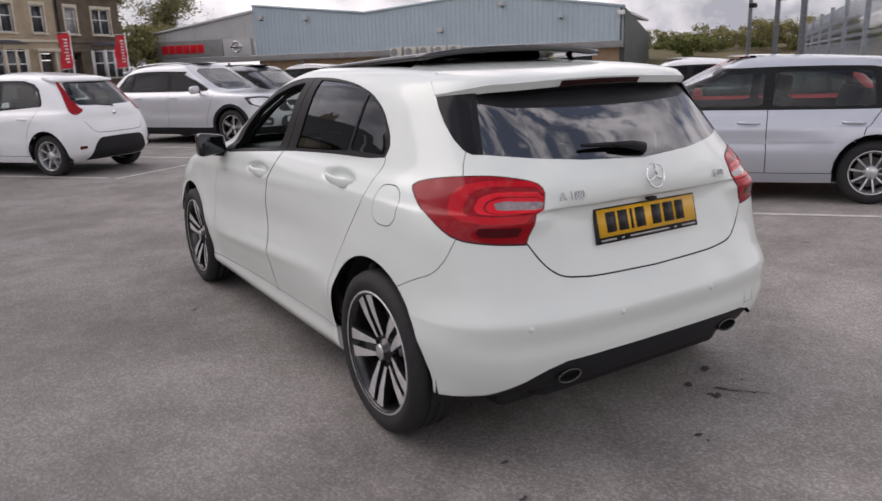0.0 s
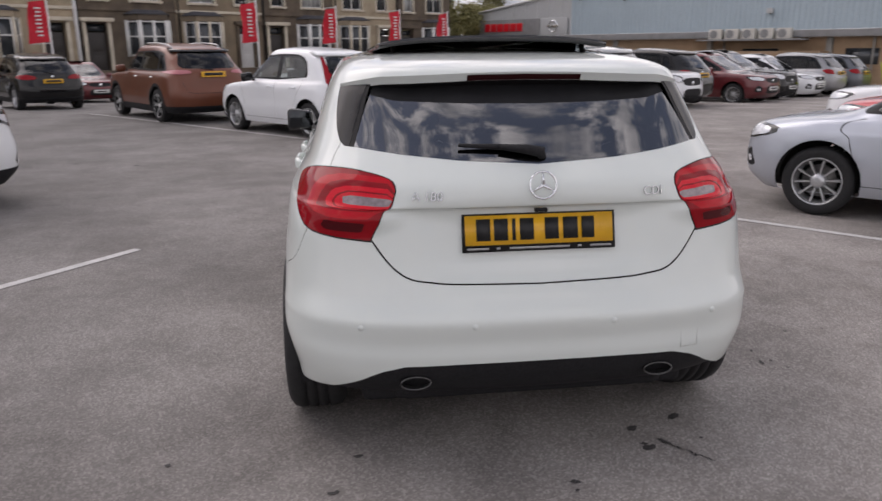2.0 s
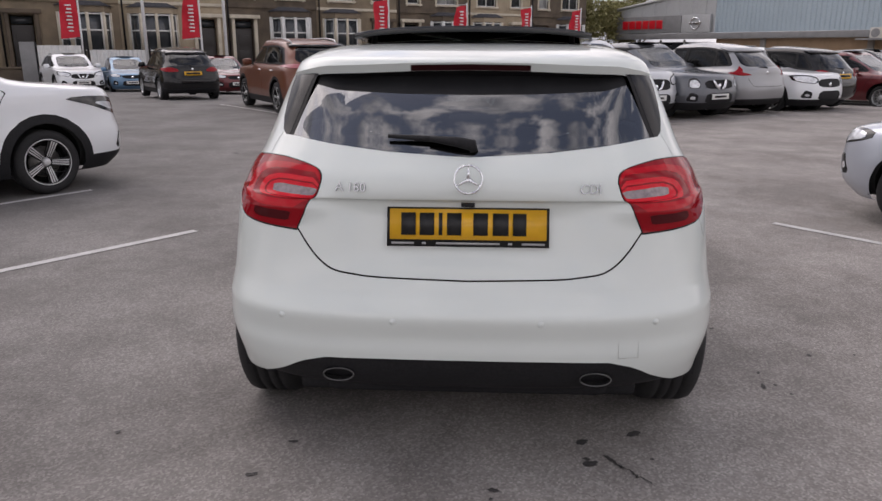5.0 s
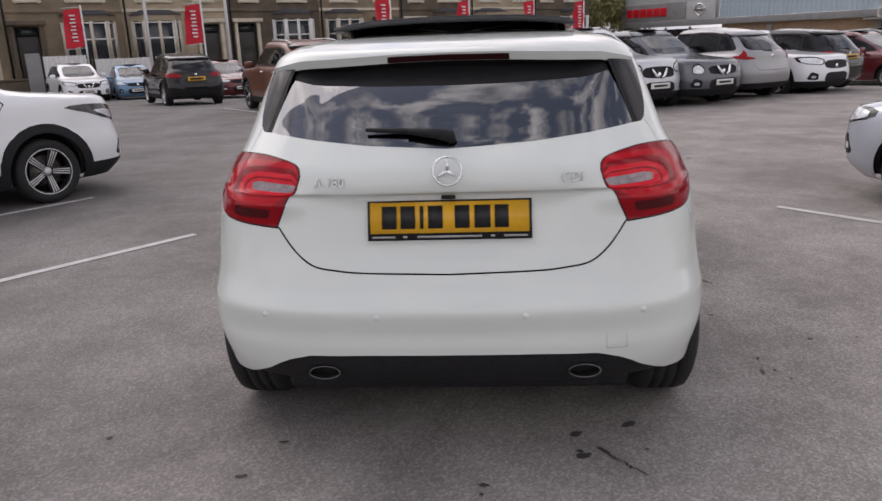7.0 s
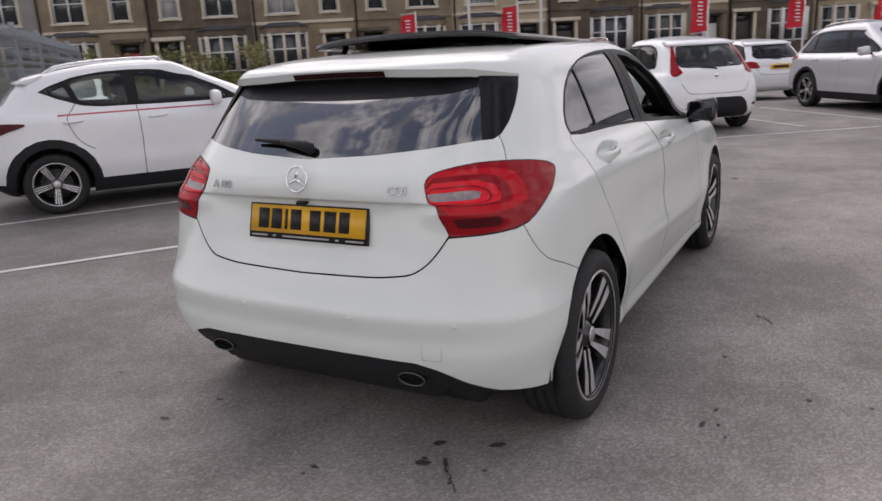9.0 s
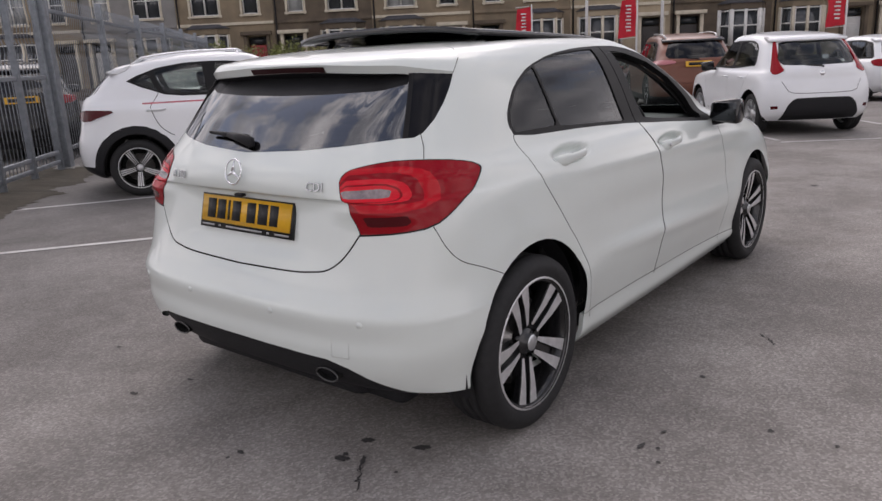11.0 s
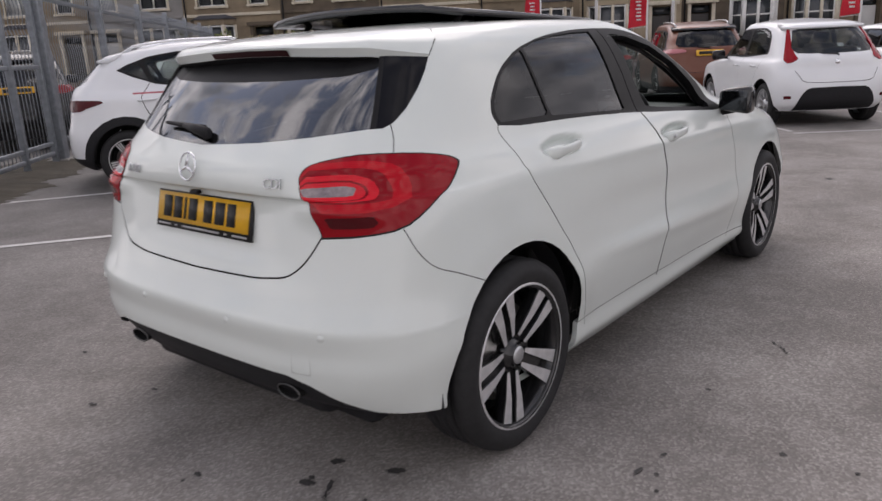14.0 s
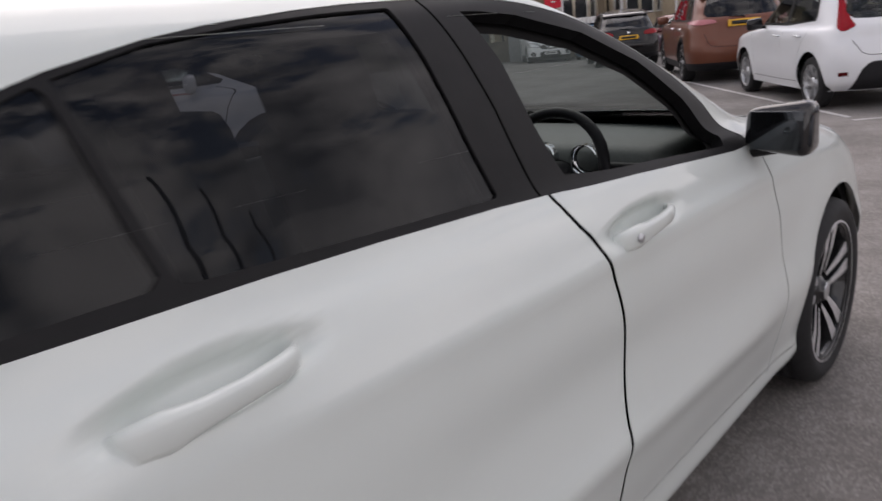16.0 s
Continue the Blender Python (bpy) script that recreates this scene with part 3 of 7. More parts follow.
def wheel_kit(r, rim, width, style):
    """The shared meshes of one kind of wheel; +x is the outer face."""
    h = width / 2
    kit = {"tyre": tyre_mesh(r, width, rim)}
    barrel = lathe([(rim + 0.004, -h * 0.8), (rim - 0.015, -h * 0.6), (rim - 0.03, 0), (rim - 0.016, h * 0.6), (rim - 0.006, h * 0.86), (rim + 0.003, h * 0.93), (rim + 0.008, h * 0.9)], 48)
    kit["rim"] = mesh_of("rim", barrel, WHEEL_BLACK if style in ("twin", "triple") else ALLOY)
    kit["disc"] = mesh_of("brake_disc", lathe([(0.0, -0.01), (rim * 0.70, -0.01), (rim * 0.70, 0.012), (0.07, 0.012), (0.07, 0.03), (0.0, 0.03)], 32), STEEL)
    back = lathe([(0.0, -0.025), (rim * 0.96, -0.025), (rim * 0.96, -0.035)], 32)
    kit["backing"] = mesh_of("backing_plate", back, LINER)
    out = h * 0.72
    spokes = []
    if style == "triple":
        for k in range(5):
            a = 2 * math.pi * k / 5
            for s in (-1, 0, 1):
                spokes.append((spoke_bm(0.05, rim - 0.012, 0.009, 0.016, out - 0.014, out + 0.008, 0.022, None, a, s * 0.024), MACHINED))
            spokes.append((spoke_bm(0.03, rim - 0.02, 0.05, 0.095, out - 0.036, out - 0.012, 0.03, None, a), WHEEL_BLACK))
        kit["hub"] = mesh_of("hub", lathe([(0.0, out + 0.003), (0.026, out + 0.002), (0.034, out - 0.004), (0.045, out - 0.04)], 24), MACHINED)
        kit["lip"] = mesh_of("rim_lip", lathe([(rim - 0.002, h * 0.92), (rim + 0.003, h * 0.93), (rim + 0.007, h * 0.93), (rim + 0.008, h * 0.88)], 48), MACHINED)
    elif style == "twin":
        for k in range(5):
            a = 2 * math.pi * k / 5
            for s in (-1, 1):
                spokes.append((spoke_bm(0.062, rim - 0.006, 0.017, 0.056, out - 0.014, out + 0.012, 0.030, None, a - s * 0.030, s * 0.0330), MACHINED))
            spokes.append((spoke_bm(0.03, rim - 0.02, 0.040, 0.090, out - 0.036, out - 0.016, 0.03, None, a), WHEEL_BLACK))
        hub = lathe([(0.0, out + 0.004), (0.03, out + 0.004), (0.036, out), (0.036, out - 0.006), (0.046, out - 0.014), (0.056, out - 0.022), (0.062, out - 0.055)], 30)
        kit["hub"] = mesh_of("hub", hub, WHEEL_BLACK)
        kit["cap"] = mesh_of("hub_cap", lathe([(0.0, out + 0.009), (0.022, out + 0.008), (0.031, out + 0.004), (0.033, out - 0.004)], 24), ALLOY)
        kit["lip"] = mesh_of("rim_lip", lathe([(rim - 0.001, out + 0.024), (rim + 0.001, h * 0.93), (rim + 0.005, h * 0.94), (rim + 0.008, h * 0.88)], 48), MACHINED)
    else:
        n = {"five": 5, "ten": 10, "seven": 7}[style]
        for k in range(n):
            a = 2 * math.pi * k / n
            w = 0.55 * rim / n
            if style == "five":
                for s in (-1, 1):
                    spokes.append((spoke_bm(0.05, rim - 0.012, 0.024, 0.036, out - 0.012, out + 0.006, 0.028, None, a + s * 0.06, s * 0.018), ALLOY))
            else:
                spokes.append((spoke_bm(0.05, rim - 0.012, w * 1.1, w * 2.0, out - 0.012, out + 0.006, 0.028, None, a), ALLOY))
        kit["hub"] = mesh_of("hub", lathe([(0.0, out + 0.006), (0.03, out + 0.005), (0.06, out - 0.004), (0.072, out - 0.04)], 24), ALLOY)
    kit["spokes"] = [mesh_of("spoke", bm, m, False) for bm, m in spokes]
    return kit


def put_wheel(kit, car, x, y, z, turn=0.0):
    w = new("wheel")
    w.parent = car
    w.matrix_basis = pose(x, y, z, 0, 0, 0 if x > 0 else 180) @ pose(0, 0, 0, turn, 0, 0)
    for k, v in kit.items():
        for me in v if isinstance(v, list) else [v]:
            share(me.name.split(".")[0], me, Matrix.Identity(4), w)
    return w


HERO_KIT = wheel_kit(0.331, 0.246, 0.225, "twin")
SUV_KIT = wheel_kit(0.345, 0.235, 0.225, "five")
HATCH_KIT = wheel_kit(0.305, 0.205, 0.195, "ten")
SMALL_KIT = wheel_kit(0.305, 0.21, 0.195, "seven")
SUV_DARK = wheel_kit(0.345, 0.235, 0.225, "triple")
SUV_TWIN = wheel_kit(0.318, 0.222, 0.215, "triple")


# ---- ground ----
def ground_z(x, y):
    return -0.02 - 0.03 * min(max(0.0, y - 16.0), 29.0)


def asphalt():
    m, nt, b = nodes_of("worn car park asphalt")
    v = coords(nt)
    broad = ramp(nt, noise_of(nt, v, 0.28, 5, 0.6), [(0.32, (0.158, 0.145, 0.137)), (0.68, (0.276, 0.257, 0.244))])
    mid = noise_of(nt, v, 1.7, 8, 0.68)
    c = blend(nt, 0.55, broad, ramp(nt, mid, [(0.34, (0.147, 0.136, 0.128)), (0.66, (0.300, 0.280, 0.266))]))
    vor = nt.nodes.new("ShaderNodeTexVoronoi")
    vor.inputs["Scale"].default_value = 120.0
    nt.links.new(v, vor.inputs["Vector"])
    stone = ramp(nt, vor.outputs["Color"], [(0.12, (0.085, 0.080, 0.077)), (0.55, (0.20, 0.19, 0.184)), (0.92, (0.44, 0.42, 0.40))])
    c = blend(nt, 0.40, c, stone)
    patch = ramp(nt, noise_of(nt, v, 0.75, 9, 0.72), [(0.40, (0.70, 0.69, 0.68)), (0.60, (1.10, 1.10, 1.10))])
    c = blend(nt, 1.0, c, patch, "MULTIPLY")
    # the ground's uneven brightness is painted in: darker towards the gate, paler opposite
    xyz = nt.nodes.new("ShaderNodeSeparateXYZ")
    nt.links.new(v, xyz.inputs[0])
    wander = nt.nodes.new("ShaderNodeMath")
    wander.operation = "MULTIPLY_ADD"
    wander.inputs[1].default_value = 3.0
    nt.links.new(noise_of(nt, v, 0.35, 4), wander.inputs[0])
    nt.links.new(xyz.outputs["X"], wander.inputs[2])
    side_brightness = nt.nodes.new("ShaderNodeMapRange")
    side_brightness.inputs["From Min"].default_value, side_brightness.inputs["From Max"].default_value = -3.0, 4.0
    nt.links.new(wander.outputs[0], side_brightness.inputs["Value"])
    c = blend(nt, 1.0, c, ramp(nt, side_brightness.outputs[0], [(0.0, (0.72, 0.73, 0.74)), (1.0, (1.30, 1.28, 1.26))]), "MULTIPLY")
    # dark old oil drops with a shape of their own
    sp = nt.nodes.new("ShaderNodeTexVoronoi")
    sp.inputs["Scale"].default_value = 1.15
    w = nt.nodes.new("ShaderNodeMix")
    w.data_type = "VECTOR"
    w.inputs[0].default_value = 0.10
    nz = node(nt, "ShaderNodeTexNoise", Scale=9.0, Detail=3.0)
    nt.links.new(v, nz.inputs["Vector"])
    nt.links.new(v, w.inputs[4])
    nt.links.new(nz.outputs["Color"], w.inputs[5])
    nt.links.new(w.outputs[1], sp.inputs["Vector"])
    drop = ramp(nt, sp.outputs["Distance"], [(0.025, (1, 1, 1)), (0.06, (0, 0, 0))])
    c = blend(nt, drop, c, (0.035, 0.033, 0.033))
    nt.links.new(c, b.inputs["Base Color"])
    r = ramp(nt, mid, [(0.3, (0.72, 0.72, 0.72)), (0.7, (0.92, 0.92, 0.92))])
    nt.links.new(r, b.inputs["Roughness"])
    h = blend(nt, 0.5, vor.outputs["Distance"], noise_of(nt, v, 30, 4))
    bump(nt, b, h, 0.28, 0.005)
    return m


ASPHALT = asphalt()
LINE_PAINT = rough_stuff("worn white line paint", (0.62, 0.61, 0.60), (0.40, 0.39, 0.38), 0.8, 9, 90, 0.4)
SANDSTONE = rough_stuff("smoke-stained sandstone", (0.31, 0.245, 0.165), (0.11, 0.09, 0.068), 0.9, 0.7, 30, 0.5, 0.02)
DARK_STONE = rough_stuff("blackened sandstone", (0.16, 0.125, 0.09), (0.055, 0.045, 0.036), 0.9, 1.1, 30, 0.5, 0.02)
PALE_STONE = rough_stuff("cleaned pale sandstone", (0.46, 0.38, 0.27), (0.27, 0.22, 0.155), 0.9, 1.1, 30, 0.5, 0.02)
RENDERED = rough_stuff("grey rendered wall", (0.29, 0.28, 0.27), (0.18, 0.175, 0.17), 0.9, 1.0, 30, 0.4, 0.01)
STONE_TRIM = rough_stuff("painted stone dressing", (0.66, 0.60, 0.49), (0.45, 0.40, 0.31), 0.85, 3, 40, 0.3)
SLATE = rough_stuff("dark roof slate", (0.075, 0.075, 0.085), (0.035, 0.035, 0.04), 0.7, 4, 40, 0.5)
WINDOW_WHITE = rough_stuff("white window frame", (0.78, 0.78, 0.76), (0.62, 0.62, 0.60), 0.5, 4, 60, 0.1)
HOUSE_GLASS = simple("dark house window glass", (0.035, 0.04, 0.045), 0.08, 0, 0.5, 0.2, 0.8)
CURTAIN = simple("net curtain behind glass", (0.33, 0.34, 0.34), 0.35, 0, 0.5, 0.35, 2.0)
DOOR_RED = simple("red front door", (0.28, 0.015, 0.015), 0.45)
DOOR_DARK = simple("dark front door", (0.03, 0.026, 0.024), 0.5)
DOOR_WHITE = simple("white front door", (0.55, 0.55, 0.54), 0.45)
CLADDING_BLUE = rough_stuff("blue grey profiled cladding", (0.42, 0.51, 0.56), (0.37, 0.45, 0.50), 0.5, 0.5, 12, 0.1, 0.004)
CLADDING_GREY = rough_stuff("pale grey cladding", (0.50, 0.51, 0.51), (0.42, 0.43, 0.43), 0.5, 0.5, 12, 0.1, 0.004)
CLADDING_DARK = rough_stuff("dark grey green cladding", (0.075, 0.085, 0.08), (0.035, 0.04, 0.038), 0.7, 0.6, 12, 0.2, 0.004)
BUFF_BRICK = rough_stuff("buff brick", (0.36, 0.25, 0.16), (0.24, 0.165, 0.10), 0.9, 1.5, 25, 0.4, 0.01)
FASCIA = rough_stuff("grey fascia board", (0.27, 0.27, 0.27), (0.19, 0.19, 0.19), 0.7, 2, 30, 0.2)
GALV = simple("galvanised steel", (0.23, 0.25, 0.275), 0.5, 0.5, 0, 0.2, 14)
POLE_WHITE = simple("white flag pole", (0.68, 0.68, 0.68), 0.35)
FLAG_RED = simple("red banner cloth", (0.56, 0.012, 0.03), 0.7, 0, 0, 0.12, 5)
SIGN_RED = simple("red sign letters", (0.62, 0.01, 0.02), 0.4)
AC_CREAM = simple("cream air conditioner casing", (0.55, 0.53, 0.48), 0.55)
BIN_YELLOW = simple("lime yellow skip paint", (0.42, 0.50, 0.03), 0.5)
BIN_BLUE = simple("blue container paint", (0.015, 0.10, 0.34), 0.5)
CONCRETE = rough_stuff("weathered concrete", (0.30, 0.29, 0.27), (0.19, 0.185, 0.17), 0.9, 2, 40, 0.4)
SOIL = rough_stuff("dirty verge soil", (0.085, 0.073, 0.055), (0.035, 0.032, 0.024), 0.95, 3, 50, 0.7, 0.02)
BARK = rough_stuff("tree bark", (0.12, 0.10, 0.08), (0.06, 0.05, 0.04), 0.9, 5, 40, 0.8, 0.02)
LEAF = simple("fresh spring leaves", (0.17, 0.19, 0.05), 0.6, 0, 0, 0.35, 1.5)
LEAF_DULL = simple("dull olive leaves", (0.24, 0.225, 0.090), 0.65, 0, 0, 0.35, 1.5)


def build_ground():
    bm = bmesh.new()
    xs = [-900, -300, -120, *range(-60, 61, 4), 120, 300, 900]
    ys = [-900, -300, -80, -30, -10, 0, 8, *range(12, 46, 3), 45, 60, 120, 300, 900]
    ys = sorted(set(ys))
    grid = [[bm.verts.new((x, y, ground_z(x, y))) for y in ys] for x in xs]
    for i in range(len(xs) - 1):
        for j in range(len(ys) - 1):
            bm.faces.new((grid[i][j], grid[i + 1][j], grid[i + 1][j + 1], grid[i][j + 1]))
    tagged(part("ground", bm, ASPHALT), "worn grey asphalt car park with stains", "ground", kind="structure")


def marking(a, b, width=0.075):
    """One painted bay line, lying on the ground from a to b."""
    a, b = Vector(a), Vector(b)
    d = (b - a).normalized()
    s = Vector((-d.y, d.x)) * width / 2
    bm = bmesh.new()
    n = max(2, int((b - a).length / 0.8))
    rnd = random.Random(int(1000 * abs(a.x + 3 * b.y)))
    prev = None
    for k in range(n + 1):
        p = a + (b - a) * k / n
        z = ground_z(p.x, p.y) + 0.004
        row = [bm.verts.new((p.x + e * s.x * (1 + 0.12 * rnd.uniform(-1, 1)), p.y + e * s.y * (1 + 0.12 * rnd.uniform(-1, 1)), z)) for e in (1, -1)]
        if prev:
            bm.faces.new((prev[0], row[0], row[1], prev[1]))
        prev = row
    ob = part("road_marking", bm, LINE_PAINT)
    tagged(ob, "worn white painted parking bay line on asphalt", "road marking", "bay lines", kind="structure")


build_ground()
E1, E2 = Vector((0.80, 0.60)), Vector((-0.60, 0.80))
for a, b in (
    ((-2.22, 2.70), (-4.75, -0.69)),
    ((-3.94, 4.36), (-6.30, 0.78)),
    ((2.53, 3.24), (5.75, -0.50)),
    ((-0.55, 9.05), (-6.7, 16.3)),
    ((-0.47, 8.85), (2.2, 10.75)),
    ((1.05, 10.7), (-0.9, 13.3)),
):
    marking(a, b)
for k in range(9):
    p = Vector((2.75, 10.9)) + E1 * 2.4 * k
    marking(p, p + E2 * 4.6)


# ---- terraced houses across the street ----
def window_unit(parent, w, h, m, lights=2, sash=True, curtain=False, rnd=None):
    """A framed window set in a wall: dressing, frame, panes, sill; in the x-z plane of m, facing -y."""
    dress = bmesh.new()
    for x0 in (-1, 1):
        box(dress, (0.13, 0.16, h + 0.30), (x0 * (w / 2 + 0.065), -0.02, 0), 0.01)
    box(dress, (w + 0.30, 0.18, 0.20), (0, -0.03, h / 2 + 0.10), 0.01)
    win = part("window", dress, STONE_TRIM, parent)
    win.matrix_basis = m
    part("window_sill", boxed((w + 0.34, 0.26, 0.11), (0, -0.07, -h / 2 - 0.055), 0.01), STONE_TRIM, win)
    fr = bmesh.new()
    for x0 in (-w / 2 + 0.035, w / 2 - 0.035):
        box(fr, (0.07, 0.07, h), (x0, 0.05, 0))
    for z0 in (-h / 2 + 0.035, h / 2 - 0.035) + ((0.08 * h,) if sash else ()):
        box(fr, (w - 0.14, 0.064, 0.06), (0, 0.05, z0))
    for k in range(1, lights):
        box(fr, (0.09, 0.068, h - 0.14), (-w / 2 + w * k / lights, 0.05, 0))
    part("window_frame", fr, WINDOW_WHITE, win)
    for k in range(lights):
        part("pane", boxed((w / lights - 0.02, 0.015, h - 0.04), (-w / 2 + w * (k + 0.5) / lights, 0.075, 0)), CURTAIN if curtain else HOUSE_GLASS, win)
    return win


def bay_window(parent, x, z0, h, w, material, white):
    """A projecting three-light bay with its own little roof."""
    d = 0.75
    out = [(-w / 2, 0.0), (-w / 2 + 0.45, -d), (w / 2 - 0.45, -d), (w / 2, 0.0)]
    bm = bmesh.new()

    def slab(bm, za, zb, grow=0.0):
        pts = [(px * (1 + grow), py * (1 + grow)) for px, py in out]
        lo, hi = [bm.verts.new((px, py, za)) for px, py in pts], [bm.verts.new((px, py, zb)) for px, py in pts]
        bm.faces.new(lo[::-1])
        bm.faces.new(hi)
        for i in range(4):
            bm.faces.new((lo[i], lo[(i + 1) % 4], hi[(i + 1) % 4], hi[i]))

        return bm

    bay = part("bay", slab(bm, 0, z0), material, parent, smooth=False)
    bay.matrix_basis = pose(x, 0, 0)
    part("bay_sill", slab(bmesh.new(), z0, z0 + 0.10, 0.05), material, bay, smooth=False)
    part("bay_lintel", slab(bmesh.new(), z0 + h, z0 + h + 0.30, 0.03), material, bay, smooth=False)
    roof = bmesh.new()
    lo = [roof.verts.new((px * 1.12, py * 1.12, z0 + h + 0.30)) for px, py in out]
    hi = [roof.verts.new((px * 0.6, 0.02, z0 + h + 0.62)) for px, py in (out[0], out[3])]
    roof.faces.new((lo[1], lo[2], hi[1], hi[0]))
    roof.faces.new((lo[0], lo[1], hi[0]))
    roof.faces.new((lo[2], lo[3], hi[1]))
    roof.faces.new(lo[::-1])
    part("bay_roof", roof, SLATE, bay)
    for px, py in (*out, (0, -d + 0.01)):
        part("mullion", boxed((0.15, 0.15, h - 0.10), (px * 0.985, py * 0.97, z0 + 0.10 + (h - 0.10) / 2)), WINDOW_WHITE if white else STONE_TRIM, bay)
    for (ax, ay), (bx, by) in zip(out, out[1:]):
        c, s = ((ax + bx) / 2 * 0.95, (ay + by) / 2 * 0.93), math.degrees(math.atan2(by - ay, bx - ax))
        wide = math.hypot(bx - ax, by - ay) - 0.06
        q = part("pane", boxed((wide, 0.02, h - 0.12), (0, 0, 0)), HOUSE_GLASS, bay)
        q.matrix_basis = pose(c[0], c[1], z0 + 0.10 + (h - 0.10) / 2, 0, 0, s)
        fr = bmesh.new()
        for zz in (-h / 2 + 0.12, 0.10, h / 2 - 0.13):
            box(fr, (wide - 0.02, 0.05, 0.075), (0, -0.03, zz))
        for xx in ((-wide / 2 + 0.09, wide / 2 - 0.09) + ((0.0,) if wide > 1.2 else ())):
            box(fr, (0.075, 0.056, h - 0.16), (xx, -0.03, 0))
        part("window_frame", fr, WINDOW_WHITE, bay).matrix_basis = q.matrix_basis
    return bay


def hole_wall(w, h, holes, depth=0.35):
    """A wall in the x-z plane, its front at y = 0, with oblong openings (x0, x1, z0, z1)."""
    xs = sorted({-w / 2, w / 2, *(q for a in holes for q in a[:2])})
    zs = sorted({0.0, h, *(q for a in holes for q in a[2:])})
    bm = bmesh.new()
    verts = {}

    def vert(x, y, z):
        if (x, y, z) not in verts:
            verts[x, y, z] = bm.verts.new((x, y, z))
        return verts[x, y, z]

    solid = {}
    for i in range(len(xs) - 1):
        for j in range(len(zs) - 1):
            cx, cz = (xs[i] + xs[i + 1]) / 2, (zs[j] + zs[j + 1]) / 2
            solid[i, j] = not any(a < cx < b and c < cz < d for a, b, c, d in holes)
    for (i, j), full in solid.items():
        if not full:
            continue
        x0, x1, z0, z1 = xs[i], xs[i + 1], zs[j], zs[j + 1]
        bm.faces.new([vert(*p) for p in ((x0, 0, z0), (x1, 0, z0), (x1, 0, z1), (x0, 0, z1))])
        bm.faces.new([vert(*p) for p in ((x0, depth, z1), (x1, depth, z1), (x1, depth, z0), (x0, depth, z0))])
        for di, dj, quad in ((-1, 0, ((x0, 0, z1), (x0, depth, z1), (x0, depth, z0), (x0, 0, z0))), (1, 0, ((x1, 0, z0), (x1, depth, z0), (x1, depth, z1), (x1, 0, z1))), (0, -1, ((x0, 0, z0), (x0, depth, z0), (x1, depth, z0), (x1, 0, z0))), (0, 1, ((x1, 0, z1), (x1, depth, z1), (x0, depth, z1), (x0, 0, z1)))):
            if not solid.get((i + di, j + dj), False):
                bm.faces.new([vert(*p) for p in quad])
    return bm


